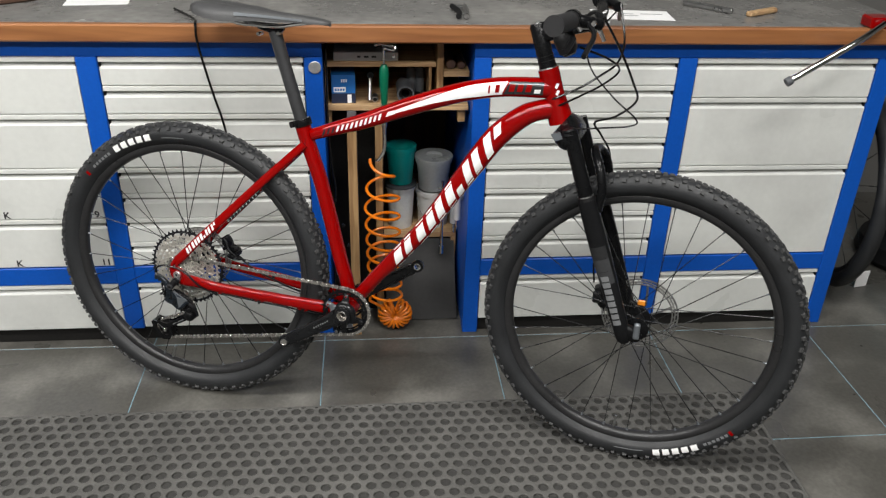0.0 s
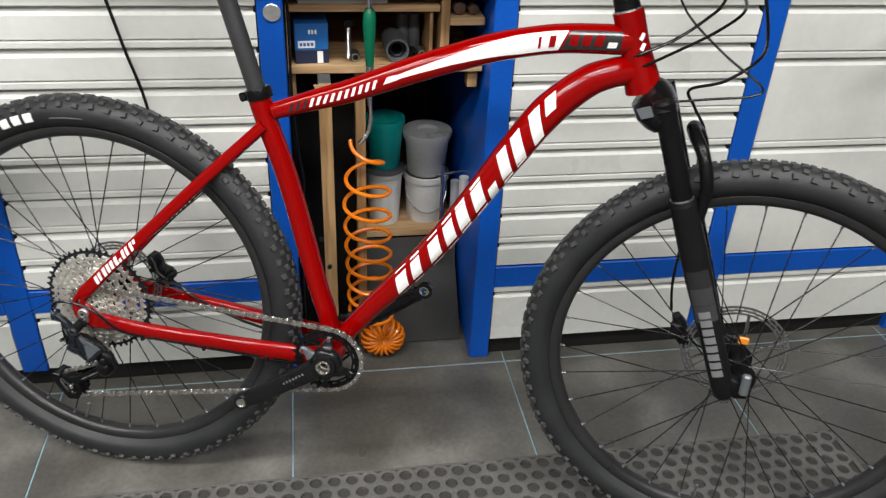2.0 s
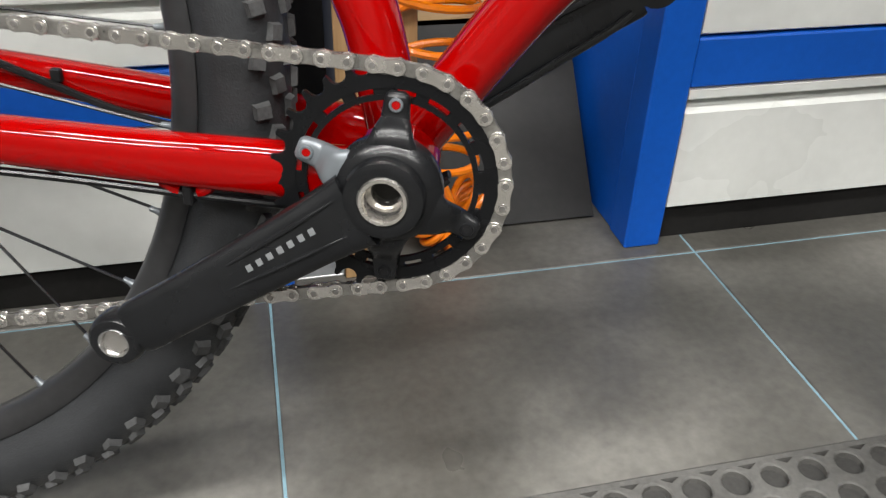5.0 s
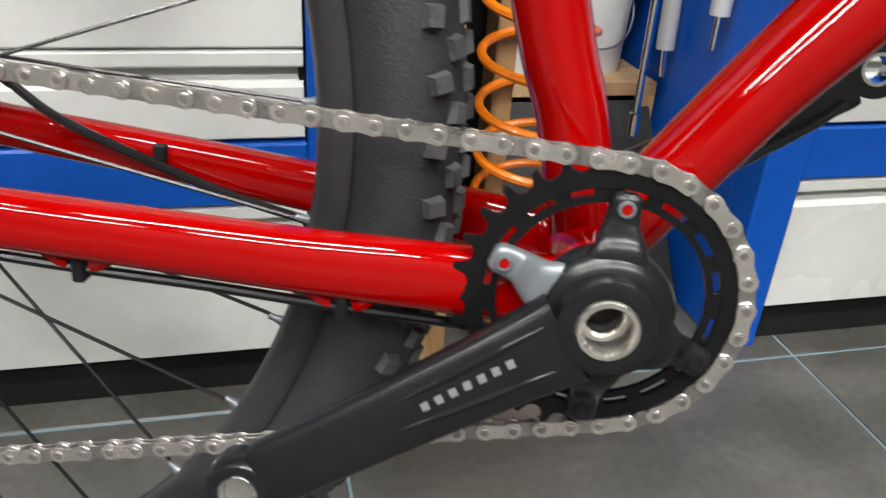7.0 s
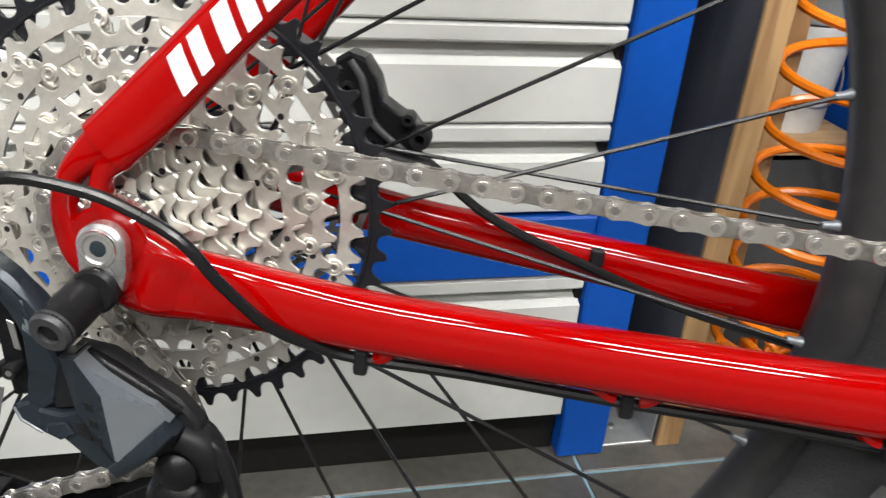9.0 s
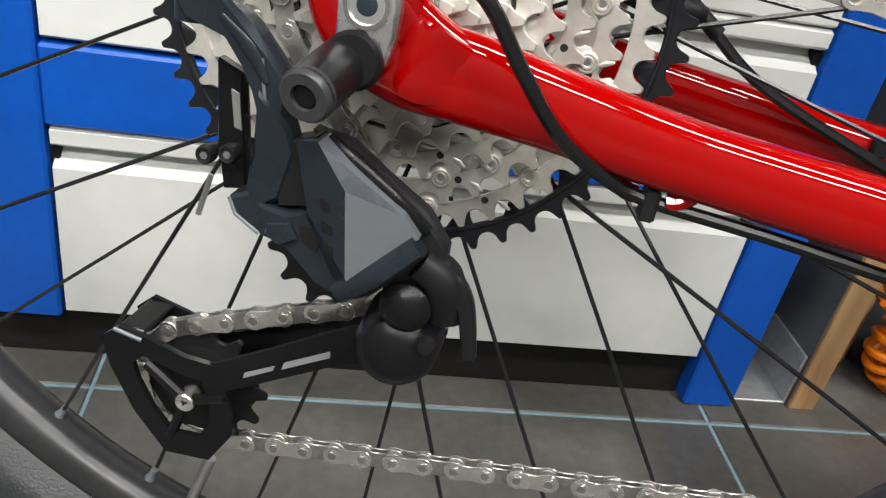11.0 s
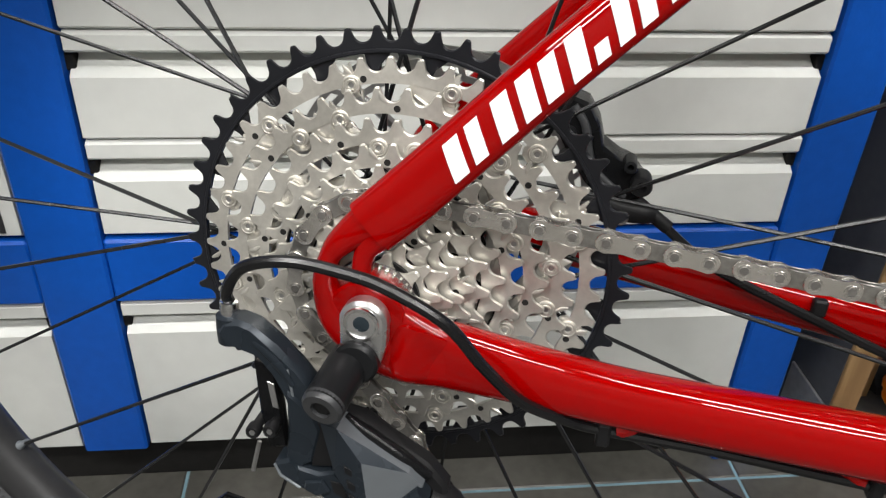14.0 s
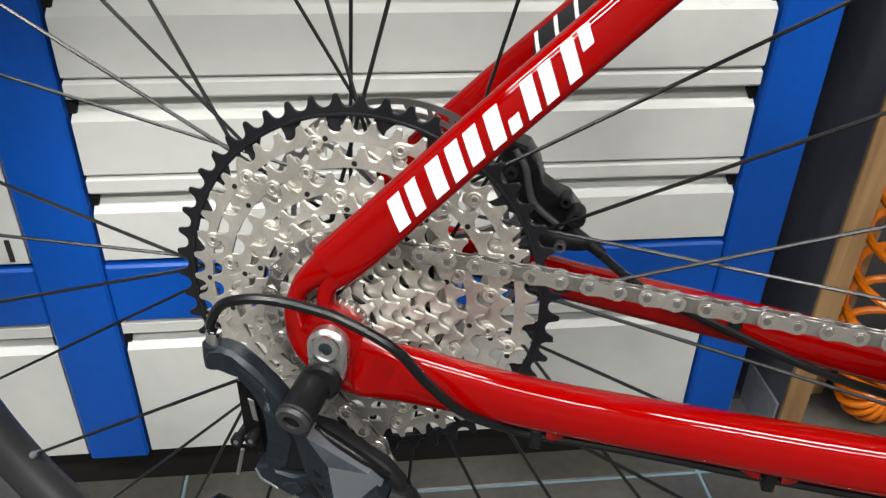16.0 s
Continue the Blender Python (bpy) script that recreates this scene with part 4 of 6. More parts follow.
# moulded guides under the near stay and on the far one
for gx, gy, gz in ((0.0965, -0.0660, 0.3288), (0.2050, -0.0575, 0.3182), (0.3170, -0.0495, 0.3068)):
    g = Shape()
    for dx in (-0.009, 0.009):
        cable([(gx + dx * 1.6, gy, gz + 0.003), (gx + dx, gy, gz - 0.0015), (gx + dx * 0.55, gy, gz - 0.0025)], 0.0032, 8, 4, shape=g)
    part("cable_guide", g, RED, near_chain_stay)
    part("cable_clip", box(gx - 0.0028, gx + 0.0028, gy - 0.004, gy + 0.004, gz - 0.010, gz + 0.001, 0.001), BLACK_MATT, near_chain_stay, "black plastic clip")
part("cable_clip", box(0.196, 0.203, 0.044, 0.0495, 0.334, 0.343, 0.001), BLACK_MATT, far_chain_stay, "black plastic clip")
outl = [(0.0008 + 0.0094 * math.cos(a), 0.3682 + 0.0094 * math.sin(a)) for a in np.linspace(math.radians(-12), math.radians(192), 18)]
outl += [(-0.0080, 0.358), (-0.0055, 0.350), (-0.001, 0.3455), (0.004, 0.346), (0.0078, 0.351), (0.0100, 0.360)]
hanger = part("derailleur_hanger", plate(outl, -0.0785, -0.0862, 0.0014), ALLOY, bike, "polished alloy hanger plate")
AXLE = (0.0004, 0, 0.3682)
part("axle_end", lathe([(0.0002, -0.0866), (0.0016, -0.0865), (0.0032, -0.0862), (0.0045, -0.0854), (0.0051, -0.0845), (0.0052, -0.080)], 32, AXLE), AXLE_GLASS, hanger, "blue-grey polished axle end")
part("axle_ring", lathe([(0.0053, -0.0858), (0.0057, -0.0872), (0.0070, -0.0872), (0.0075, -0.0858)], 32, AXLE), CHROME, hanger)
part("bolt", lathe([(0.0006, -0.0862), (0.0011, -0.0874), (0.0021, -0.0876), (0.0025, -0.0868), (0.0026, -0.0855)], 16, (0.0042, 0, 0.3555)), CHROME, hanger)


# ---- wheels ----
def tyre_profile():
    r, c = 0.0262, 0.3375
    pts = [(0.3135, -0.0125), (0.3175, -0.0150)]
    pts += [(c + r * math.cos(a), r * 1.02 * math.sin(a)) for a in np.radians([-125, -105, -85, -62, -40, -20, 0, 20, 40, 62, 85, 105, 125])]
    pts += [(0.3175, 0.0150), (0.3135, 0.0125), (0.3105, 0.0)]
    return pts


def tread():
    """Rows of rubber blocks round the tyre, side blocks and centre blocks."""
    s = Shape()
    n = 80
    for i in range(n):
        for row, (ang, off, lx, lw, ht) in enumerate(((-58, 0.0, 0.0098, 0.0082, 0.0052), (-34, 0.5, 0.0095, 0.0076, 0.0042), (-10, 0.0, 0.0110, 0.0070, 0.0036),
                                                      (10, 0.5, 0.0110, 0.0070, 0.0036), (34, 0.0, 0.0095, 0.0076, 0.0042), (58, 0.5, 0.0098, 0.0082, 0.0052))):
            if abs(ang) == 58 and (i + (ang > 0)) % 2:
                lx, lw, a_ = lx * 0.85, lw * 1.15, ang * 0.94
            else:
                a_ = ang
            th = 2 * math.pi * (i + off) / n
            a = math.radians(a_)
            rad = V(math.cos(th), 0, math.sin(th))
            tan = V(-math.sin(th), 0, math.cos(th))
            out = rad * math.cos(a) + V(0, 1, 0) * math.sin(a)
            wid = -rad * math.sin(a) + V(0, 1, 0) * math.cos(a)
            base = rad * 0.3375 + out * 0.0258
            tw = 0.18 * math.copysign(1, ang) * (1 if i % 2 else -1)
            t2, w2 = tan * math.cos(tw) + wid * math.sin(tw), wid * math.cos(tw) - tan * math.sin(tw)
            v = []
            for hh, k in ((-0.001, 1.12), (ht, 0.86)):
                for a2, b2 in ((-1, -1), (1, -1), (1, 1), (-1, 1)):
                    v.append(base + out * hh + t2 * a2 * lx * 0.5 * k + w2 * b2 * lw * 0.5 * k)
            s.add(v, [(4, 5, 6, 7), (0, 1, 5, 4), (1, 2, 6, 5), (2, 3, 7, 6), (3, 0, 4, 7)])
    return s


RIM_PROFILE = [(0.3140, -0.0138), (0.3125, -0.0145), (0.305, -0.0140), (0.299, -0.0110), (0.2955, -0.0050), (0.2950, 0.0), (0.2955, 0.0050), (0.299, 0.0110), (0.305, 0.0140), (0.3125, 0.0145), (0.3140, 0.0138), (0.3110, 0.0)]
tyre_mesh = lathe(tyre_profile(), 120, closed=True).mesh("tyre", RUBBER, 50)
tread_mesh = tread().mesh("tread", KNOB, 30)
rim_mesh = lathe(RIM_PROFILE, 120, closed=True).mesh("rim", RIM, 40)
nipple_mesh = lathe([(0.0008, -0.2880), (0.0018, -0.2880), (0.0020, -0.292), (0.0028, -0.2945), (0.0032, -0.2958), (0.0008, -0.2960)], 10, axis="z").mesh("nipple", SILVER_GREY)
valve_mesh = rod((0, 0, -0.296), (0, 0, -0.262), 0.003, 10).mesh("valve", STEEL)


def spoke_mesh(side, sense, flange_y, flange_r):
    """A spoke whose rim end is straight below the hub; its hub end is turned back or forward for the crossing."""
    a = math.radians(-90 + sense * 64)
    return rod((flange_r * math.cos(a), side * flange_y, flange_r * math.sin(a)), (0, side * 0.002, -0.288), 0.00105, 6).mesh("spoke", SPOKE)


def wheel(name, label, m, hub_profile, flanges, large_rotor):
    """A wheel about its hub: hub > rim, tyre, tread, spokes, nipples, rotor."""
    hub = part(name, lathe(hub_profile, 32), BLACK, bike, label, m)
    part("rim", rim_mesh, None, hub, "black rim")
    part("tyre", tyre_mesh, None, hub, "black knobbly tyre")
    tagged(part("tread", tread_mesh, None, hub), kind="stuff")
    kinds = [(side, sense) for side in (-1, 1) for sense in (-1, 1)]
    meshes = {k: spoke_mesh(k[0], k[1], flanges[0] if k[0] < 0 else flanges[1], 0.027) for k in kinds}
    n = 32
    for i in range(n):
        side = 1 if i % 2 else -1
        sense = side if (i // 2) % 2 else -side
        turn = pose(0, 0, 0, 0, 360.0 * i / n, 0)
        part("spoke", meshes[(side, sense)], None, hub, m=turn)
        part("nipple", nipple_mesh, None, hub, m=turn)
    part("valve", valve_mesh, None, hub, m=pose(0, 0, 0, 0, 6.4, 0))
    # disc brake rotor on the far side
    ry = 0.052
    r_in, r_out = (0.0740, 0.0900) if large_rotor else (0.0640, 0.0800)
    s = Shape()
    for r0, r1 in ((r_in, r_in + 0.0032), (r_in + 0.0062, r_in + 0.0092), (r_out - 0.0036, r_out)):
        lathe([(r0, ry - 0.0009), (r1, ry - 0.0009), (r1, ry + 0.0009), (r0, ry + 0.0009)], 72, closed=True, shape=s)
    for i in range(36):
        a = 2 * math.pi * i / 36
        for r0, r1, da in ((r_in + 0.0030, r_in + 0.0064, 0.0), (r_in + 0.0090, r_out - 0.0034, 0.087)):
            c0, w = a + da, 0.0016
            o = [(r0 * math.cos(c0 - w / r0), r0 * math.sin(c0 - w / r0)), (r1 * math.cos(c0 - w / r1 + 0.03), r1 * math.sin(c0 - w / r1 + 0.03)), (r1 * math.cos(c0 + w / r1 + 0.03), r1 * math.sin(c0 + w / r1 + 0.03)), (r0 * math.cos(c0 + w / r0), r0 * math.sin(c0 + w / r0))]
            plate(o, ry - 0.0008, ry + 0.0008, 0.0001, s)
    rotor = part("brake_rotor", s, ROTOR, hub, "drilled brushed steel brake disc")
    arm_r = 0.077 if large_rotor else 0.0675
    for i in range(6):
        a = i * math.pi / 3
        arm = cable([(0.024 * math.cos(a), ry, 0.024 * math.sin(a)), (0.05 * math.cos(a + 0.25), ry, 0.05 * math.sin(a + 0.25)), (arm_r * math.cos(a + 0.35), ry, arm_r * math.sin(a + 0.35))], 0.0028, 6, 4)
        part("rotor_arm", arm, ROTOR, hub)
    return hub


rear_hub = wheel("rear_wheel", "rear wheel with black rim and spokes", pose(0, 0, HUB_Z, 0, 8.6, 0),
                 [(0.004, -0.068), (0.012, -0.066), (0.014, -0.028), (0.030, -0.025), (0.030, -0.021), (0.017, -0.016), (0.015, 0.0), (0.017, 0.030), (0.030, 0.034), (0.030, 0.038), (0.022, 0.046), (0.018, 0.060), (0.012, 0.064), (0.004, 0.068)],
                 (0.022, 0.036), False)
# fork, bars and front wheel turn together about the steering axis
STEER = -6.5
ax_dir = Vector(AXIS_TOP - AXIS_LOW).normalized()
TURN = Matrix.Translation(Vector(AXIS_LOW)) @ Matrix.Rotation(radians(STEER), 4, ax_dir) @ Matrix.Translation(-Vector(AXIS_LOW))
FRONT = (1.1215, 0.0, 0.3725)
front_hub = wheel("front_wheel", "front wheel with black rim, spokes and disc brake", TURN @ pose(*FRONT, 0, -3, 0),
                  [(0.004, -0.052), (0.010, -0.050), (0.012, -0.036), (0.028, -0.033), (0.028, -0.029), (0.015, -0.024), (0.013, 0.0), (0.015, 0.024), (0.028, 0.028), (0.028, 0.032), (0.020, 0.046), (0.010, 0.050), (0.004, 0.052)],
                  (0.031, 0.030), True)


def tyre_mark(parent, a0, a1, r0, r1, mtl, side=-1):
    """A printed mark on the tyre's wall between two angles."""
    s = Shape()
    n = 4
    v = []
    m = 5
    for i in range(n + 1):
        a = math.radians(a0 + (a1 - a0) * i / n)
        for k in range(m + 1):
            r = r0 + (r1 - r0) * k / m
            d = math.sqrt(max(0.0, 0.0262 ** 2 - (r - 0.3375) ** 2)) * 1.02 + 0.0006
            v.append((r * math.cos(a), side * d, r * math.sin(a)))
    s.add(v, [(i * (m + 1) + k, (i + 1) * (m + 1) + k, (i + 1) * (m + 1) + k + 1, i * (m + 1) + k + 1) for i in range(n) for k in range(m)])
    part("sidewall_mark", s, mtl, parent, "pale printed mark on the tyre wall")


# rear: along the upper back of the wheel; front: along the bottom (angles from straight ahead, upwards)
for parent, word, small, badge, fine in ((rear_hub, (126.5, -3.9), (140.0, -1.9), 143.5, (103.0, 93.0)), (front_hub, (-88.0, 3.9), (-67.0, 1.9), -55.5, (-104.0, -92.0))):
    shift = 4 if parent is rear_hub else 9.5
    for k in range(5):
        a = word[0] + shift + word[1] * k
        tyre_mark(parent, a, a + word[1] * 0.70, 0.3285, 0.3440, WHITE_DECAL)
    for k in range(6):
        a = small[0] + shift + small[1] * k
        tyre_mark(parent, a, a + small[1] * 0.65, 0.3315, 0.3385, GREY_DECAL)
    tyre_mark(parent, badge + shift, badge + shift + 1.3, 0.3290, 0.3420, RED)
    tyre_mark(parent, fine[0] + shift, fine[1] + shift, 0.3310, 0.3330, GREY_DECAL)


# ---- cassette ----
def sprocket(teeth, y, inner, thick=0.0019, size=1.0, tip=0.0022, root=0.0038):
    """A toothed ring: pointed, slightly hooked teeth with round valleys, and a chamfer to their tips."""
    r = 0.0127 / (2 * math.sin(math.pi / teeth)) * size
    prof = [(0.0, -root), (0.10, -root * 0.96), (0.19, -root * 0.82), (0.26, -root * 0.60), (0.31, -root * 0.34), (0.345, 0.0), (0.375, tip * 0.55), (0.41, tip * 0.92), (0.45, tip),
            (0.54, tip), (0.585, tip * 0.82), (0.62, tip * 0.40), (0.655, -root * 0.10), (0.69, -root * 0.38), (0.74, -root * 0.62), (0.81, -root * 0.83), (0.90, -root * 0.96)]
    ang, rad = [], []
    for t in range(teeth):
        cut = 0.62 if teeth > 17 and t % 7 == 3 else 1.0
        for p, h in prof:
            ang.append(2 * math.pi * (t + p) / teeth)
            rad.append(r + (h * cut if h > 0 and p > 0.42 else h))
    n = len(ang)
    s = Shape()
    v = []
    for yy, rr in ((y - thick / 2, None), (y - thick * 0.2, 0), (y + thick * 0.2, 0), (y + thick / 2, None)):
        for a, q in zip(ang, rad):
            k = q - (0.0006 if rr is None else 0)
            v.append((k * math.cos(a), yy, k * math.sin(a)))
    for yy in (y - thick / 2, y + thick / 2):
        v += [(inner * math.cos(a), yy, inner * math.sin(a)) for a in ang]
    f = []
    for i in range(n):
        j = (i + 1) % n
        for lv in range(3):
            f.append((lv * n + i, lv * n + j, (lv + 1) * n + j, (lv + 1) * n + i))
        f.append((4 * n + i, 4 * n + j, j, i))
        f.append((3 * n + i, 3 * n + j, 5 * n + j, 5 * n + i))
        f.append((4 * n + j, 4 * n + i, 5 * n + i, 5 * n + j))
    return s.add(v, f), r


COGS = [10, 12, 14, 16, 18, 21, 24, 28, 33, 39, 45, 51]
cassette = part("cassette", lathe([(0.013, -0.0715), (0.0175, -0.0715), (0.0185, -0.0695), (0.0175, -0.067), (0.0165, -0.066), (0.0165, -0.030), (0.013, -0.030)], 48), NICKEL, bike, "twelve stepped silver sprockets", pose(0, 0, HUB_Z))
rng = random.Random(4)
RIVETS = {10: (0.0795, [15.8 + 30 * k for k in range(12)]), 9: (0.0675, [60 * k + d for k in range(6) for d in (-8.2, 8.6)]), 8: (0.0545, [60 * k + d for k in range(6) for d in (22, 38)])}


def polar(r, deg, y):
    return V(r * math.cos(math.radians(deg)), y, r * math.sin(math.radians(deg)))


def ring_plate(r0, r1, y0, y1, n=96):
    """A flat washer with slightly broken edges."""
    e = 0.0003
    return lathe([(r0, y0 + e), (r0 + e, y0), (r1 - e, y0), (r1, y0 + e), (r1, y1), (r0, y1)], n, closed=True)


for i, t in enumerate(COGS):
    y = -0.0662 + 0.00365 * i
    size = 1.0 - 0.045 * i / 11
    r = 0.0127 / (2 * math.sin(math.pi / t)) * size
    inner = max(0.0165, r - (0.0078 if i < 8 else 0.0085 if i < 11 else 0.0082))
    s, r = sprocket(t, y, inner, size=size)
    mtl = BLACK_SATIN if i == 11 else COG
    turn = pose(0, 0, 0, 0, rng.uniform(0, 360) if i < 8 else 3.0 * i, 0)
    cog = part("sprocket", s, mtl, cassette, "black largest sprocket" if i == 11 else "", turn, 25)
    back = turn.inverted()
    if i == 11:
        # a rolled edge and lugs that reach in to the next ring
        part("edge_ridge", ring_plate(inner, inner + 0.0016, y - 0.0021, y - 0.0006), BLACK_SATIN, cog, m=back)
        for k in range(24):
            a = 8 + 15 * k
            pts = [polar(inner + 0.002, a, y), polar(inner - 0.004, a + 1.2, y), polar(inner - 0.010, a + 2.2, y)]
            part("lug", sweep(np.array(pts), [(0.0010, 0.0066), (0.0010, 0.0032), (0.0010, 0.0028)], 10, 4), BLACK_SATIN, cog, m=back, angle=25)
    if i in RIVETS:
        # slotted web: an inner rail, pads with rivets, and broad swept arms down to the smaller ring
        rr_, angles = RIVETS[i]
        rail = rr_ - 0.0050
        for a in angles:
            part("rivet_pad", sweep(np.array([polar(inner + 0.001, a - 1.5, y), polar(rr_, a, y), polar(rail + 0.0012, a + 1.0, y), polar(rail - 0.0004, a + 1.2, y)]), [(0.0010, 0.0085), (0.0010, 0.0056), (0.0010, 0.0044), (0.0008, 0.0022)], 12, 4), COG, cog, m=back, angle=25)
            q = polar(rr_, a, 0)
            rv = part("rivet", lathe([(0.0011, y - 0.0016), (0.0014, y - 0.0024), (0.0021, y - 0.0025), (0.0023, y - 0.0017), (0.0030, y - 0.0017), (0.0033, y - 0.0021), (0.0038, y - 0.0019), (0.0040, y - 0.0009)], 20, tuple(q)), COG, cog, m=back)
            part("rivet_eye", lathe([(0.0001, y - 0.0014), (0.0012, y - 0.0018)], 10, tuple(q)), STEEL, rv)
        for k in range(6):
            a = angles[0] + 12 + 60 * k
            low = 0.0127 / (2 * math.sin(math.pi / COGS[i - 2])) - 0.010
            pts = [polar((rail + 0.005) * (1 - u) + low * u, a - 34 * u ** 1.2, y + 0.0006) for u in np.linspace(0, 1, 9)]
            part("carrier_arm", sweep(np.array(pts), [(0.0012, 0.0078), (0.0012, 0.0052), (0.0012, 0.0058)], 10, 4), COG, cog, m=back, angle=25)
            pts = [polar(rail * (1 - u) + low * u + 0.0012, a - 34 * u ** 1.2, y - 0.0006) for u in np.linspace(0.05, 0.9, 9)]
            part("arm_ridge", sweep(np.array(pts), [(0.0006, 0.0007), (0.0010, 0.0012), (0.0006, 0.0007)], 8), COG, cog, m=back)
    elif 5 <= i < 8:
        r_in = max(0.017, 0.0127 / (2 * math.sin(math.pi / COGS[i - 2])) - 0.014)
        for k in range(5):
            a = 72 * k
            pts = [polar((inner + 0.002) * (1 - u) + r_in * u, a - 43 * u ** 1.3, y + 0.0003) for u in np.linspace(0, 1, 8)]
            part("carrier_arm", sweep(np.array(pts), [(0.0011, 0.0048), (0.0011, 0.0036), (0.0011, 0.0045)], 10, 4), COG, cog, angle=25)
    if 2 <= i < 11:
        # shifting ramps pressed beside the teeth, and dark discs painting the shade of drilled holes
        count = max(4, t // 5)
        for k in range(count):
            a = 360 * (k + 0.3) / count
            q = polar(inner + 0.0021, a, 0)
            part("hole_shade", lathe([(0.0004, y - 0.0010), (0.0013, y - 0.0011), (0.0016, y - 0.0008)], 10, tuple(q)), DARK_RECESS, cog)
            pts = [polar(r - 0.0042, a + 140 / t, y - 0.0008), polar(r - 0.0022, a + 190 / t, y - 0.0010), polar(r + 0.0004, a + 225 / t, y - 0.0008)]
            part("shift_ramp", sweep(np.array(pts), [(0.0004, 0.0006), (0.0007, 0.0011), (0.0003, 0.0005)], 8), COG, cog)
    # step rings between the small sprockets, coloured dark as the shade in the gaps
    if i < 8:
        part("spacer", lathe([(inner - 0.0005, y + 0.0010), (inner + 0.0018, y + 0.0010), (inner + 0.0018, y + 0.0027), (inner - 0.0005, y + 0.0027)], 40, closed=True), DARK_GREY, cog)
knurl = Shape()
for k in range(36):
    a = 2 * math.pi * k / 36
    box(0.0155, 0.0183, -0.0725, -0.0700, -0.0006, 0.0006, 0.0002, knurl, None)
    m = Matrix.Rotation(a, 4, "Y")
    knurl.v[-24:] = [tuple(m @ Vector(p)) for p in knurl.v[-24:]]
part("lockring_teeth", knurl, NICKEL, cassette)
part("freehub_dark", lathe([(0.0165, -0.0300), (0.040, -0.0262), (0.040, -0.0245), (0.0165, -0.0245)], 40), BLACK, cassette, "dark carrier behind the sprockets")

# ---- crankset ----
RING_Y = -0.0515
ring, ring_r = sprocket(30, 0.0, 0.0500, 0.0036, tip=0.0036, root=0.0034)
chainring = part("chainring", ring, BLACK, bike, "black toothed chainring", pose(BB[0], RING_Y, BB[2], 0, 4, 0), 25)
inner_ring = Shape()
kk = 96
for y0_, y1_, r0_, r1_ in ((-0.0014, 0.0014, 0.0440, 0.0470),):
    lathe([(r0_, y0_), (r1_, y0_), (r1_, y1_), (r0_, y1_)], kk, closed=True, shape=inner_ring)
for k in range(16):
    a = 2 * math.pi * k / 16 + 0.12
    w = 0.007 if k % 4 else 0.012
    o = [((0.0452 if abs(q) < 2 else 0.0508) * math.cos(a + d / 0.048), (0.0452 if abs(q) < 2 else 0.0508) * math.sin(a + d / 0.048)) for q, d in ((1, -w / 2), (3, -w / 2), (3, w / 2), (1, w / 2))]
    plate(o, -0.0013, 0.0013, 0.0003, inner_ring)
part("inner_rib", inner_ring, BLACK, chainring)
PEDAL = V(0.280, -0.0, 0.227)
arm_dir = (PEDAL - BB) / np.linalg.norm(PEDAL - BB)


ARM_Q = [0.0165, 0.024, 0.045, 0.085, 0.125, 0.150, 0.1565, 0.1600]
ARM_Y = [0.0705, 0.0708, 0.0725, 0.0755, 0.0780, 0.0790, 0.0790, 0.0790]
ARM_HALF = [(0.0095, 0.0212), (0.0095, 0.0200), (0.0085, 0.0182), (0.0075, 0.0168), (0.0072, 0.0158), (0.0072, 0.0158), (0.0072, 0.0158), (0.0070, 0.0150)]


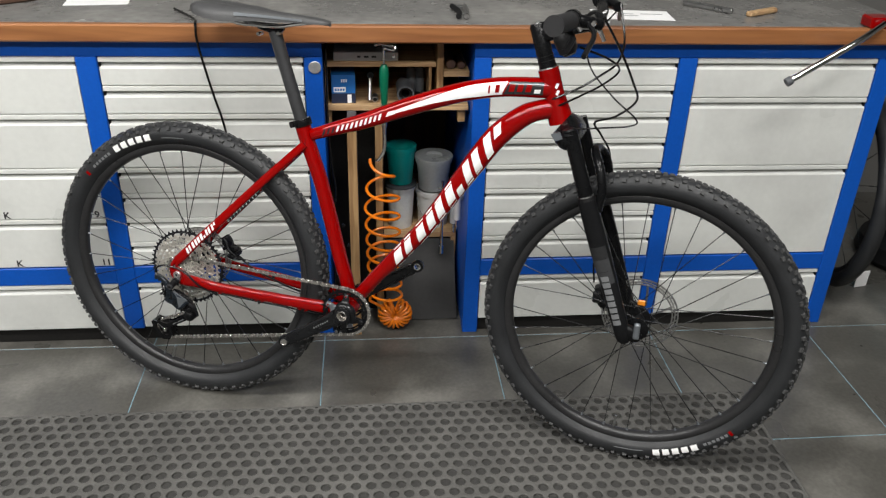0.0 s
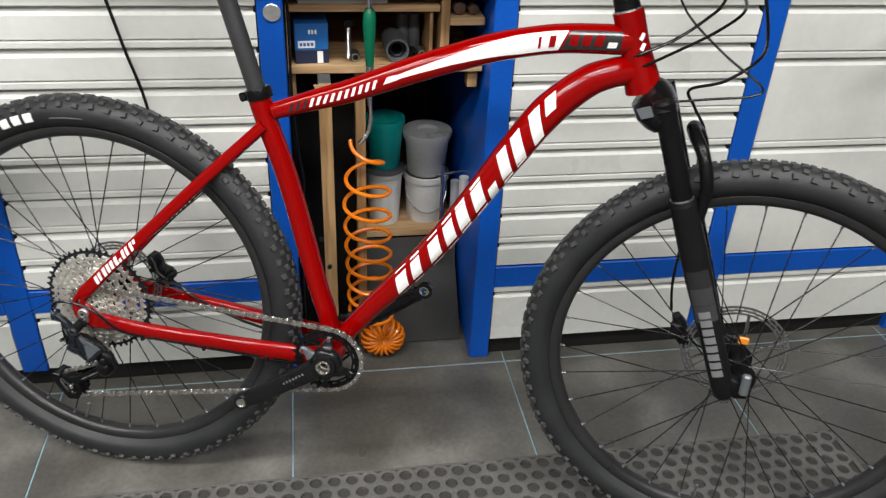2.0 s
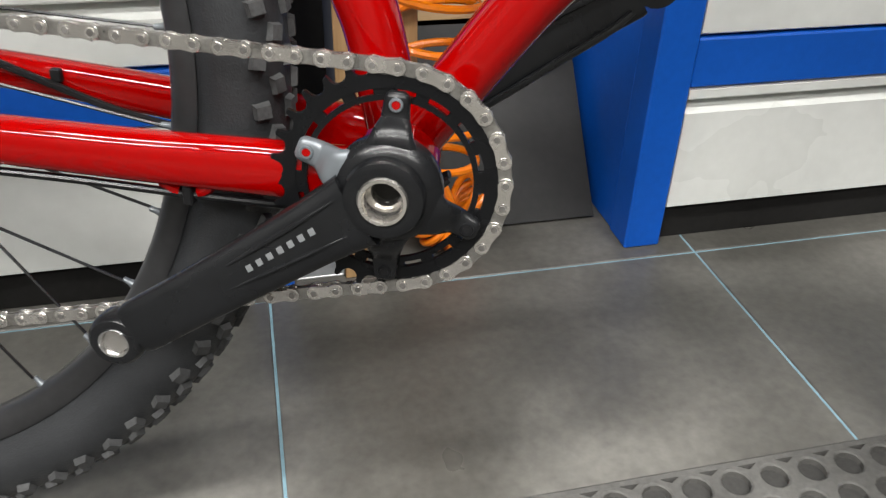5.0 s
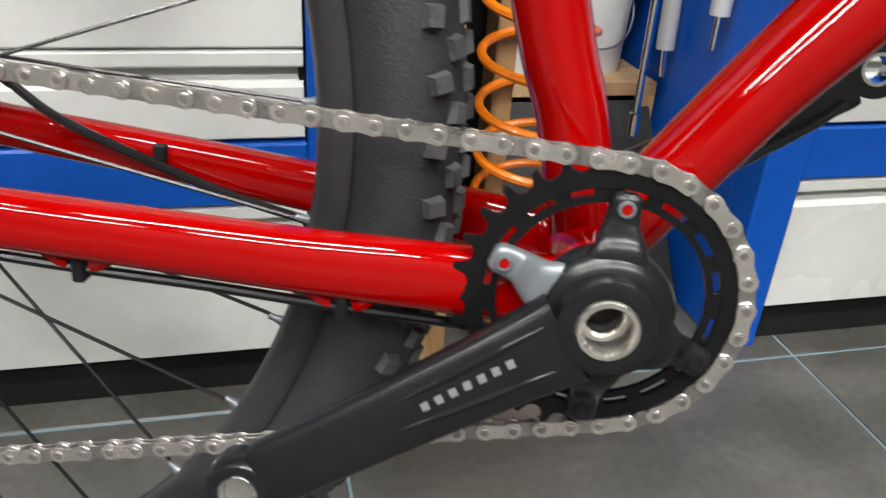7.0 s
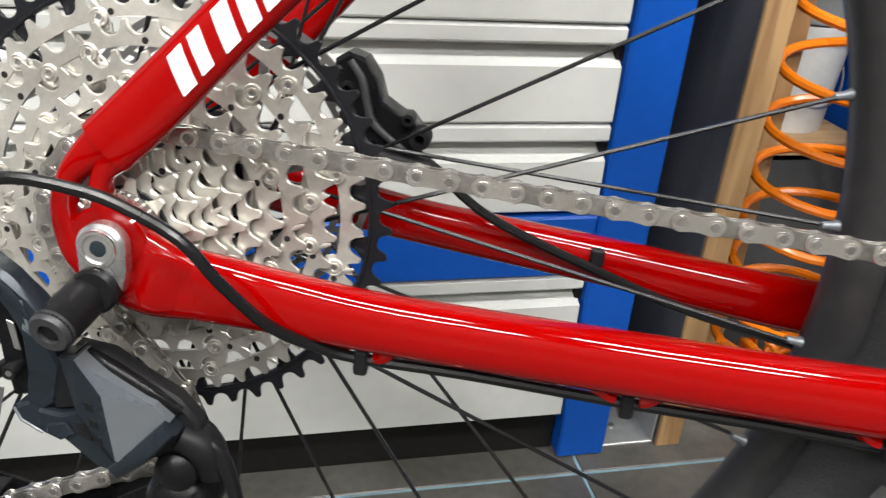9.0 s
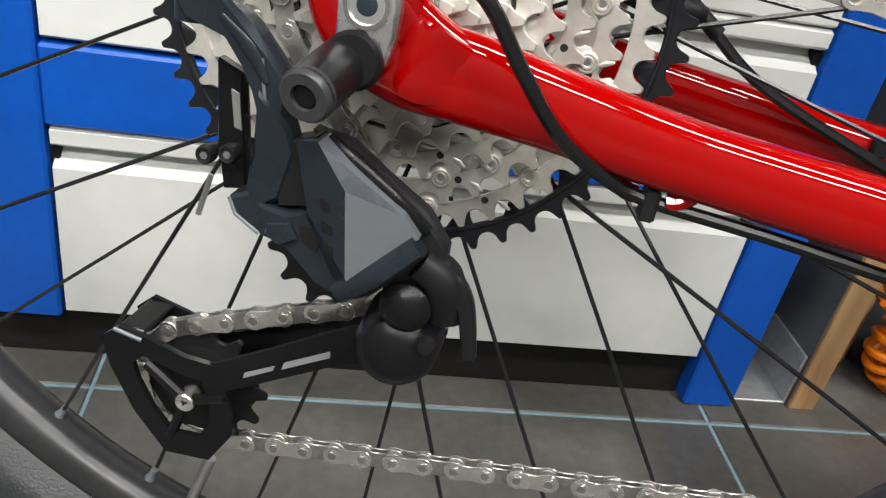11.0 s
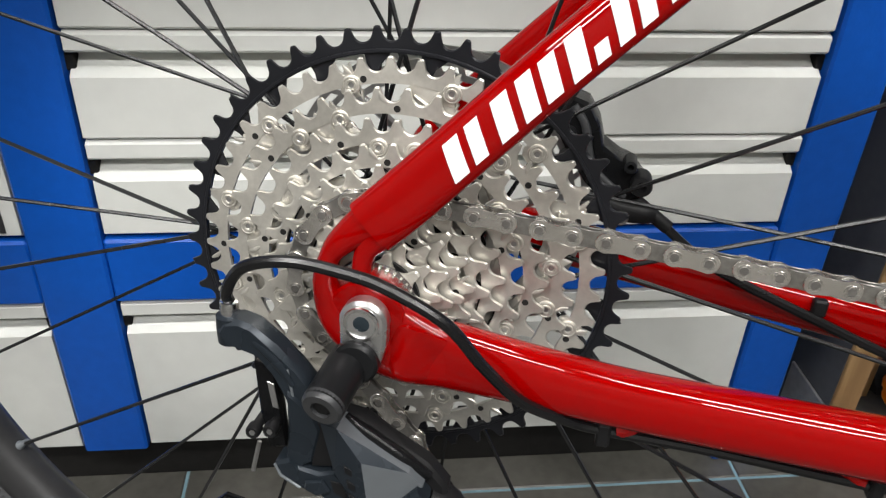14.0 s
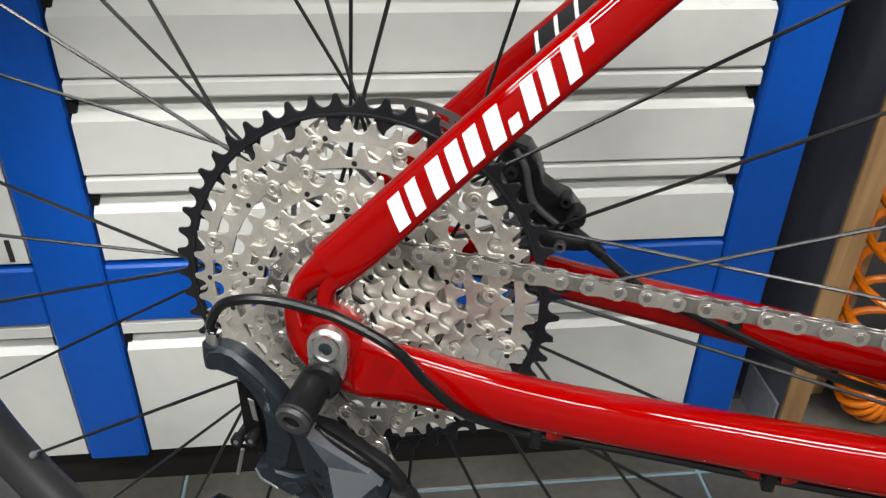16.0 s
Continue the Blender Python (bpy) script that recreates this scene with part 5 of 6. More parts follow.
def crank(s, label):
    """An arm between two open bosses: the axle's and the pedal's."""
    end = PEDAL if s < 0 else 2 * BB - PEDAL
    d = (end - BB) / np.linalg.norm(end - BB)
    size = np.linalg.norm(end - BB)
    arm = part("crank_arm", sweep(np.array([BB + d * q + V(0, s * y, 0) for q, y in zip(ARM_Q, ARM_Y)]), ARM_HALF, 32, 3.2), CRANK, bike, label)
    hub_c = (BB[0], 0, BB[2])
    part("boss", lathe([(0.0131, s * 0.0806), (0.0165, s * 0.0812), (0.0200, s * 0.0800), (0.0213, s * 0.0770), (0.0215, s * 0.0600), (0.0131, s * 0.0600)], 48, hub_c, closed=True), CRANK, arm)
    part("axle_cap", lathe([(0.0098, s * 0.0808), (0.0106, s * 0.0822), (0.0122, s * 0.0822), (0.01305, s * 0.0808), (0.01305, s * 0.0700), (0.0098, s * 0.0660)], 48, hub_c, closed=True), NICKEL, arm, "bright steel ring")
    part("inner_ring", lathe([(0.0074, s * 0.0662), (0.0078, s * 0.0672), (0.0097, s * 0.0668), (0.0097, s * 0.0600), (0.0074, s * 0.0600)], 40, hub_c, closed=True), NICKEL, arm)
    # bore coloured near-black, its inner shade painted in
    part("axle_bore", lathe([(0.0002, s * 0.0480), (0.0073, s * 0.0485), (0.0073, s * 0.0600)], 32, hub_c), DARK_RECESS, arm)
    eye_c = (end[0], 0, end[2])
    part("pedal_boss", lathe([(0.0088, s * 0.0862), (0.0100, s * 0.0866), (0.0135, s * 0.0858), (0.0155, s * 0.0835), (0.0160, s * 0.0790), (0.0155, s * 0.0720), (0.0088, s * 0.0712)], 40, eye_c, closed=True), CRANK, arm)
    part("pedal_eye", lathe([(0.0070, s * 0.0850), (0.0076, s * 0.0868), (0.0086, s * 0.0870), (0.0090, s * 0.0860), (0.0090, s * 0.0715), (0.0070, s * 0.0715)], 32, eye_c, closed=True), CHROME, arm, "bright threaded pedal eye")
    if s < 0:
        part("thread", lathe([(0.0069 if k % 2 else 0.0064, s * (0.0846 - 0.0005 * k)) for k in range(22)] + [(0.0002, s * 0.0735)], 28, eye_c), NICKEL, arm)
    else:
        # the arm's inner face is hollowed between raised edges
        nn = V(-d[2], 0, d[0])
        for e in (-1, 1):
            pts = [BB + d * q + nn * e * w + V(0, y, 0) for q, w, y in ((0.030, 0.0160, 0.0630), (0.060, 0.0150, 0.0645), (0.100, 0.0132, 0.0675), (0.135, 0.0118, 0.0695), (0.152, 0.0085, 0.0700))]
            part("edge_rib", sweep(smooth_line(pts, 4), [(0.0030, 0.0022), (0.0034, 0.0026), (0.0034, 0.0026), (0.0022, 0.0020)], 12, 2.6), CRANK, arm)
    return arm, d


crank_near, d_near = crank(-1, "black drive side crank arm without pedal")
crank_far, d_far = crank(1, "black crank arm without pedal")
n_dir = V(-d_near[2], 0, d_near[0])


def face_y(q):
    """The near face of the crank arm."""
    return -np.interp(q, ARM_Q, np.array(ARM_Y) + np.array(ARM_HALF)[:, 0])


for off0, off1, q0, q1, w in ((0.0078, 0.0035, 0.026, 0.098, 0.0011), (-0.0118, -0.0085, 0.022, 0.090, 0.0012)):
    pts = [BB + d_near * q + n_dir * (off0 + (off1 - off0) * (q - q0) / (q1 - q0)) + V(0, face_y(q) + 0.0003, 0) for q in np.linspace(q0, q1, 10)]
    part("face_rib", sweep(np.array(pts), [(0.0004, w * 0.5), (0.0015, w * 1.3), (0.0015, w * 1.3), (0.0003, w * 0.5)], 10), CRANK, crank_near)
for k in range(7):
    q = 0.0405 + 0.0066 * k
    c0 = BB + d_near * q + n_dir * (-0.0048 + 0.035 * (q - 0.04) + 0.0015)
    yy = face_y(q)
    o = [c0 + d_near * a + n_dir * b for a, b in ((-0.0019, -0.0019), (0.0015, -0.0019), (0.0019, 0.0019), (-0.0015, 0.0019))]
    part("decal", plate([(p[0], p[2]) for p in o], yy + 0.0020, yy - 0.0003, 0.0002), GREY_DECAL, crank_near, "small grey printed bar")
part("spider_hub", lathe([(0.0140, -0.0735), (0.0225, -0.0725), (0.0275, -0.0690), (0.0295, -0.0640), (0.0290, -0.0580), (0.0140, -0.0570)], 48, (BB[0], 0, BB[2]), closed=True), CRANK, crank_near)
BOLTS = [(0.431, 0.361), (0.385, 0.334), (0.469, 0.296), (0.425, 0.268)]
for i, (bx, bz) in enumerate(BOLTS):
    e = V(bx, -0.0565, bz)
    u = (e - V(BB[0], -0.0565, BB[2]))
    u /= np.linalg.norm(u)
    st = V(BB[0], -0.0655, BB[2]) + u * 0.022
    mid = V(BB[0], -0.0640, BB[2]) + u * 0.0295
    pts = smooth_line([st, mid, e - u * 0.008, e + u * 0.003, e + u * 0.0058], 5)
    # the second arm is silver-grey: a gloss highlight put into its colour
    arm = part("spider_arm", sweep(pts, [(0.0050, 0.0150), (0.0050, 0.0105), (0.0045, 0.0074), (0.0042, 0.0064), (0.0025, 0.004)], 18, 3.2), SILVER_GREY if i == 1 else CRANK, bike, "dark grey spider arm")
    part("chainring_bolt", lathe([(0.0020, -0.0602), (0.0024, -0.0614), (0.0034, -0.0613), (0.0039, -0.0602), (0.0039, -0.056)], 20, (bx, 0, bz)), DARK_GREY if i in (2, 3) else SILVER_GREY, arm)
    part("bolt_socket", lathe([(0.0002, -0.0600), (0.0022, -0.0602), (0.0022, -0.0612)], 12, (bx, 0, bz)), RED if i < 2 else BLACK_MATT, arm)

# ---- chain: one belt round chainring, tension pulley, guide pulley and sprocket ----
COG_R = 0.0127 / (2 * math.sin(math.pi / 18)) + 0.0018
PUL_R = 0.0127 / (2 * math.sin(math.pi / 13))
TENSION, GUIDE = V(-0.0540, 0.1990), V(-0.0050, 0.2765)
belt = [(V(BB[0], BB[2]), ring_r, -1), (TENSION, PUL_R, -1), (GUIDE, PUL_R, 1), (V(0, HUB_Z), COG_R, -1)]
line = []
tang = []
for i in range(4):
    (ca, ra, da), (cb, rb, db) = belt[i], belt[(i + 1) % 4]
    D = cb - ca
    dist = np.linalg.norm(D)
    tau = math.atan2(D[1], D[0]) - math.asin((rb * db - ra * da) / dist)
    m = V(math.sin(tau), -math.cos(tau))
    tang.append((ca + ra * da * m, cb + rb * db * m))
for i in range(4):
    c, r, d = belt[i]
    p_in, p_out = tang[i - 1][1], tang[i][0]
    a0 = math.atan2(*(p_in - c)[::-1])
    a1 = math.atan2(*(p_out - c)[::-1])
    while d * (a1 - a0) < 0:
        a1 += d * 2 * math.pi
    for u in np.linspace(0, 1, 60, endpoint=False):
        a = a0 + (a1 - a0) * u
        line.append(c + r * V(math.cos(a), math.sin(a)))
    p, q = tang[i]
    line += [p + (q - p) * u for u in np.linspace(0, 1, 120, endpoint=False)]
line = np.array(line + [line[0]])
arc = np.concatenate([[0], np.cumsum(np.linalg.norm(np.diff(line, axis=0), axis=1))])
n_link = int(round(arc[-1] / 0.0127 / 2)) * 2
pins = [V(np.interp(s, arc, line[:, 0]), np.interp(s, arc, line[:, 1])) for s in np.linspace(0, arc[-1], n_link, endpoint=False)]


def link_outline(half, r, waist):
    o = []
    for a in np.linspace(-115, 115, 9):
        o.append((half + r * math.cos(math.radians(a)), r * math.sin(math.radians(a))))
    o.append((0, waist))
    for a in np.linspace(65, 295, 9):
        o.append((-half + r * math.cos(math.radians(a)), r * math.sin(math.radians(a))))
    o.append((0, -waist))
    return o


outer = Shape()
for s in (-1, 1):
    plate(link_outline(0.00635, 0.0043, 0.0034), s * 0.0020, s * 0.0029, 0.0003, outer)
    for hx in (-0.00635, 0.00635):
        lathe([(0.0019, s * 0.0027), (0.0020, s * 0.0031), (0.0026, s * 0.0032), (0.0028, s * 0.0027)], 14, (hx, 0, 0), shape=outer)
inner = Shape()
for s in (-1, 1):
    plate(link_outline(0.00635, 0.0042, 0.0036), s * 0.0010, s * 0.0018, 0.0003, inner)
for hx in (-0.00635, 0.00635):
    lathe([(0.0038, -0.0010), (0.0038, 0.0010)], 12, (hx, 0, 0), shape=inner)
outer_mesh, inner_mesh = outer.mesh("outer_link", NICKEL, 30), inner.mesh("inner_link", CHAIN_INNER, 30)
pin_shape = Shape()
for p in pins:
    rod((p[0], RING_Y - 0.0034, p[1]), (p[0], RING_Y + 0.0034, p[1]), 0.0017, 8, pin_shape)
chain = part("chain", pin_shape, CHAIN_PIN, bike, "silver bicycle chain")
for i in range(n_link):
    p, q = pins[i], pins[(i + 1) % n_link]
    mid = (p + q) / 2
    part("outer_link" if i % 2 else "inner_link", outer_mesh if i % 2 else inner_mesh, None, chain, m=pose(mid[0], RING_Y, mid[1], 0, -math.degrees(math.atan2(q[1] - p[1], q[0] - p[0])), 0))

# ---- rear derailleur ----
P_FAR, P_NEAR = V(-0.0042, -0.0835, 0.3502), V(-0.0076, -0.1085, 0.3436)
der = part("rear_derailleur", cable([P_FAR, P_FAR + (P_NEAR - P_FAR) * 0.5, P_NEAR - (P_NEAR - P_FAR) * 0.04], 0.0083, 32, 1), DARK_GREY, bike, "dark grey rear derailleur")
tilt = Matrix.Translation(Vector(P_NEAR)) @ Vector(P_FAR - P_NEAR).to_track_quat("Y", "Z").to_matrix().to_4x4()
part("pivot_cap", lathe([(0.0037, 0.0020), (0.0040, -0.0008), (0.0072, -0.0008), (0.0082, 0.0006), (0.0084, 0.0030), (0.0037, 0.0030)], 32, closed=True), POST_GREY, der, m=tilt)
part("pivot_socket", lathe([(0.0002, 0.0040), (0.0036, 0.0040), (0.0036, 0.0004)], 6), BLACK_MATT, der, m=tilt)
part("hanger_knuckle", lathe([(0.001, -0.0905), (0.0078, -0.0900), (0.0090, -0.0885), (0.0090, -0.0830), (0.001, -0.0828)], 28, (-0.0010, 0, 0.3520)), DARK_GREY, der)
part("upper_arm", plate([(-0.0552, 0.3600), (-0.0530, 0.3640), (-0.0470, 0.3655), (-0.0412, 0.3642), (-0.0305, 0.3565), (-0.0215, 0.3470), (-0.0165, 0.3400), (-0.0175, 0.3300), (-0.0245, 0.3280), (-0.0272, 0.3355), (-0.0310, 0.3425), (-0.0400, 0.3530), (-0.0526, 0.3557)], -0.0820, -0.0940, 0.0022), SLATE, der, angle=30)
part("arm_crease", sweep(smooth_line([(-0.0400, -0.0938, 0.3575), (-0.0300, -0.0944, 0.3500), (-0.0240, -0.0944, 0.3410)], 5), [(0.0004, 0.0012), (0.0009, 0.0022), (0.0004, 0.0010)], 10), SLATE, der)
# thin silver rod draws the highlight on the arm's edge
part("arm_glint", rod((-0.0262, -0.0940, 0.3480), (-0.0240, -0.0940, 0.3350), 0.0006, 8), SILVER_GREY, der)
part("cable_stop", lathe([(0.0028, 0.353), (0.0050, 0.353), (0.0054, 0.358), (0.0054, 0.3645), (0.0030, 0.3655)], 20, (-0.0515, -0.0880, 0), "z"), SLATE, der)
part("ferrule", lathe([(0.0020, 0.3645), (0.0036, 0.3645), (0.0036, 0.3705), (0.0022, 0.3712)], 16, (-0.0515, -0.0880, 0), "z"), CHROME, der)
part("inner_plate", plate([(-0.0438, 0.3430), (-0.0357, 0.3400), (-0.0329, 0.3217), (-0.0311, 0.3026), (-0.0384, 0.3009), (-0.0421, 0.3176)], -0.0790, -0.0850, 0.0010), BLACK, der)
part("plate_window", plate([(-0.0385, 0.3345), (-0.0356, 0.3335), (-0.0338, 0.3217), (-0.0364, 0.3222)], -0.0846, -0.0853, 0.0003), STEEL, der)
for sx, sz in ((-0.0425, 0.3135), (-0.0350, 0.3155)):
    screw = part("limit_screw", lathe([(0.0012, -0.0925), (0.0026, -0.0930), (0.0031, -0.0920), (0.0031, -0.0885), (0.0022, -0.0880), (0.0022, -0.0800)], 16, (sx, 0, sz)), BLACK_MATT, der)
    part("screw_socket", lathe([(0.0002, -0.0915), (0.0013, -0.0918), (0.0013, -0.0928)], 6, (sx, 0, sz)), STEEL, screw)
part("cable_tail", rod((-0.0415, -0.088, 0.306), (-0.0440, -0.090, 0.292), 0.0010, 6), STEEL, der)
# slate bracket: upright, foot and a black plate for the shaded hollow between it and the link
part("bracket", plate([(-0.0262, 0.3385), (-0.0157, 0.3300), (-0.0125, 0.3231), (-0.0163, 0.3056), (-0.0222, 0.3016), (-0.0274, 0.3041), (-0.0261, 0.3202)], -0.0850, -0.0955, 0.0014), SLATE, der, angle=30)
part("bracket_foot", plate([(-0.0315, 0.3041), (-0.0258, 0.3070), (-0.0222, 0.3040), (-0.0127, 0.3031), (-0.0057, 0.3052), (0.0078, 0.2900), (0.0076, 0.2795), (0.0010, 0.2811), (-0.0120, 0.2915), (-0.0205, 0.2936), (-0.0290, 0.2982)], -0.0850, -0.0972, 0.0014), SLATE, der, angle=30)
# black plate on the foot paints the shade of its window
part("foot_window", plate([(-0.0078, 0.3010), (0.0002, 0.2998), (-0.0009, 0.2930), (-0.0062, 0.2950)], -0.0968, -0.0976, 0.0003), BLACK_MATT, der)
# silver line painted as the light caught by the foot's rim
part("foot_glint", cable([(-0.0312, -0.0972, 0.3040), (-0.0286, -0.0974, 0.2990), (-0.0205, -0.0974, 0.2944)], 0.0006, 8, 1), SILVER_GREY, der)
part("foot_step", plate([(-0.0180, 0.2990), (-0.0105, 0.3010), (-0.0075, 0.2960), (-0.0130, 0.2925), (-0.0185, 0.2950)], -0.0970, -0.0990, 0.0008), SLATE, der, angle=30)
# solid black plate, the hollow's shade as colour
part("hollow", plate([(-0.0165, 0.3250), (-0.0065, 0.3290), (-0.0048, 0.3060), (-0.0165, 0.3035)], -0.0840, -0.0945, 0.0008), BLACK_MATT, der)
# black body behind the outer link, with a rib along its upper edge
part("link_core", plate([(-0.0100, 0.3290), (0.0020, 0.3275), (0.0150, 0.3195), (0.0300, 0.3110), (0.0385, 0.3010), (0.0390, 0.2880), (0.0325, 0.2800), (0.0150, 0.2830), (-0.0050, 0.2980)], -0.0800, -0.0900, 0.0020), BLACK_MATT, der, angle=30)
part("link_rib", sweep(smooth_line([(-0.0040, -0.0900, 0.3280), (0.0060, -0.0915, 0.3225), (0.0200, -0.0915, 0.3140), (0.0310, -0.0900, 0.3060)], 5), [(0.0015, 0.0020), (0.0028, 0.0030), (0.0028, 0.0030), (0.0015, 0.0022)], 14, 2.6), BLACK, der)
# faceted outer link: a dark face and a face painted bright as lit, meeting on a ridge
A, B_, Cc, D_, E_, F_, G_ = (-0.0125, 0.3265), (-0.0045, 0.3290), (0.0240, 0.3120), (0.0296, 0.3050), (0.0108, 0.2852), (0.0070, 0.2810), (-0.0052, 0.3064)
R0, R1 = (0.0064, 0.3172), (0.0104, 0.2895)
yb, yf, yr = -0.0880, -0.0985, -0.1030
dark = Shape().add([(A[0], yf + 0.003, A[1]), (B_[0], yf - 0.0015, B_[1]), (R0[0], yr, R0[1]), (R1[0], yr, R1[1]), (E_[0], yf, E_[1]), (F_[0], yf + 0.002, F_[1]), (G_[0], yf - 0.001, G_[1]),
                    (A[0], yb, A[1]), (B_[0], yb, B_[1]), (F_[0], yb, F_[1]), (G_[0], yb, G_[1]), (Cc[0], yf + 0.001, Cc[1])],
                   [(0, 1, 6), (1, 2, 3, 6), (6, 3, 4, 5), (1, 11, 2), (1, 0, 7, 8), (0, 6, 10, 7), (6, 5, 9, 10)])
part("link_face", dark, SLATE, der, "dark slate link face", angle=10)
bright = Shape().add([(B_[0], yf - 0.0015, B_[1]), (Cc[0], yf + 0.001, Cc[1]), (D_[0], yf + 0.003, D_[1]), (E_[0], yf, E_[1]), (R1[0], yr, R1[1]), (R0[0], yr, R0[1]),
                      (B_[0], yb, B_[1]), (Cc[0], yb, Cc[1]), (D_[0], yb, D_[1]), (E_[0], yb, E_[1])],
                     [(5, 1, 2, 3, 4), (1, 0, 6, 7), (2, 1, 7, 8), (3, 2, 8, 9)])
part("link_face", bright, SILVER_GREY, der, "link face coloured bright silver-grey as if lit", angle=10)
part("link_cap", sweep(smooth_line([(0.0080, -0.0945, 0.2815), (0.0190, -0.0960, 0.2915), (0.0300, -0.0945, 0.3030)], 5), [(0.0060, 0.0040), (0.0070, 0.0042), (0.0060, 0.0036)], 16, 3.2), SLATE, der)
for k in range(3):
    zz = 0.3130 - 0.0066 * k
    part("link_mark", plate([(-0.0012 + 0.0014 * k, zz), (0.0022 + 0.0014 * k, zz - 0.0015), (0.0028 + 0.0014 * k, zz - 0.0050), (-0.0006 + 0.0014 * k, zz - 0.0035)], -0.0990, -0.1014 - 0.0004 * k, 0.0002), DARK_GREY, der)
part("lower_knuckle", lathe([(0.002, -0.0935), (0.0070, -0.0932), (0.0120, -0.0905), (0.0143, -0.0860), (0.0150, -0.0660), (0.0130, -0.0630), (0.002, -0.0630)], 40, (0.0275, 0, 0.2600)), BLACK, der, "round black clutch housing")
part("upper_bump", lathe([(0.001, -0.0960), (0.0050, -0.0955), (0.0085, -0.0925), (0.0095, -0.0860), (0.0095, -0.0660), (0.001, -0.0650)], 28, (0.0290, 0, 0.2790)), BLACK, der)
part("bump_screw", lathe([(0.0005, -0.0972), (0.0024, -0.0970), (0.0028, -0.0930)], 14, (0.0385, 0, 0.2690)), BLACK_MATT, der)
part("clutch_cover", sweep(smooth_line([(0.0300, -0.088, 0.2950), (0.0390, -0.086, 0.2890), (0.0420, -0.083, 0.2760)], 5), [(0.007, 0.0055), (0.008, 0.0065), (0.007, 0.006)], 14, 2.8), BLACK_MATT, der)
part("clutch_lever", sweep(smooth_line([(0.0350, -0.088, 0.2925), (0.0420, -0.088, 0.2905), (0.0468, -0.088, 0.2850), (0.0500, -0.088, 0.2760), (0.0525, -0.088, 0.2650)], 4), [(0.003, 0.0036), (0.003, 0.0034), (0.003, 0.0032), (0.003, 0.0028), (0.0028, 0.0026)], 10, 3.0), DARK_GREY, der)
# cage plates and pulleys
for y0_, y1_, nm in ((-0.0640, -0.0668, "outer_cage"), (-0.0395, -0.0375, "inner_cage")):
    ym = (y0_ + y1_) / 2
    cg = sweep(smooth_line([(0.0240, ym, 0.2500), (0.0060, ym, 0.2425), (-0.0170, ym, 0.2285), (-0.0430, ym, 0.2130)], 5), [(0.0016, 0.0095), (0.0016, 0.0075), (0.0014, 0.0068), (0.0014, 0.0068)], 12, 4)
    # rear lobe round the tension pulley, open in its middle
    ring_pts = [(-0.0908, 0.2187), (-0.0835, 0.2258), (-0.0693, 0.2228), (-0.0564, 0.2195), (-0.0424, 0.2190), (-0.0369, 0.2064), (-0.0330, 0.1894), (-0.0421, 0.1735), (-0.0610, 0.1720), (-0.0755, 0.1880), (-0.0865, 0.2065)]
    cc = V(-0.0565, 0.1985)
    hole = [tuple(cc + (V(*p) - cc) * 0.60) for p in ring_pts]
    k = len(ring_pts)
    vv = [(x, y, z) for y in (y0_, y1_) for pts_ in (ring_pts, hole) for x, z in pts_]
    ff = []
    for a in range(k):
        b = (a + 1) % k
        ff += [(a, b, k + b, k + a), (2 * k + a, 3 * k + a, 3 * k + b, 2 * k + b), (a, 2 * k + a, 2 * k + b, b), (k + a, k + b, 3 * k + b, 3 * k + a)]
    part(nm, cg, BLACK, der)
    part("cage_lobe", Shape().add(vv, ff), BLACK, der)
    for ang in (20, 140, 260):
        a = math.radians(ang)
        p0, p1 = cc + V(math.cos(a), math.sin(a)) * 0.020, V(-0.0540, 0.1990)
        part("cage_spoke", cable([(p0[0], ym, p0[1]), (p1[0], ym, p1[1])], 0.0024, 8, 1), BLACK, der)
for slot in ([(-0.0311, 0.2177), (-0.0196, 0.2247), (-0.0192, 0.2268), (-0.0307, 0.2202)], [(-0.0163, 0.2262), (0.0016, 0.2369), (0.0013, 0.2396), (-0.0158, 0.2293)]):
    part("cage_slot", plate(slot, -0.0662, -0.0673, 0.0002), GREY_DECAL, der)
part("cage_bridge", box(-0.0850, -0.0740, -0.0640, -0.0395, 0.2225, 0.2245, 0.0008), BLACK, der)
# bright rod for the glint along the bridge's top
part("bridge_glint", rod((-0.0850, -0.0672, 0.2242), (-0.0735, -0.0672, 0.2222), 0.0009, 8), SILVER_GREY, der)
for c in (TENSION, GUIDE):
    s, r = sprocket(13, 0.0, 0.0175, 0.0024)
    pul = part("pulley", s, BLACK_MATT, der, "black toothed jockey wheel", pose(c[0], RING_Y, c[1], 0, 11, 0), 25)
    part("pulley_disc", lathe([(0.0035, -0.0022), (0.0165, -0.0014), (0.0180, -0.0010), (0.0180, 0.0010), (0.0165, 0.0014), (0.0035, 0.0022)], 32, (c[0], RING_Y, c[1])), BLACK_MATT, der)
    part("pulley_bolt", lathe([(0.0012, -0.0676), (0.0034, -0.0682), (0.0040, -0.0676), (0.0040, -0.0600)], 20, (c[0], 0, c[1])), NICKEL, der, "bright pulley bolt")
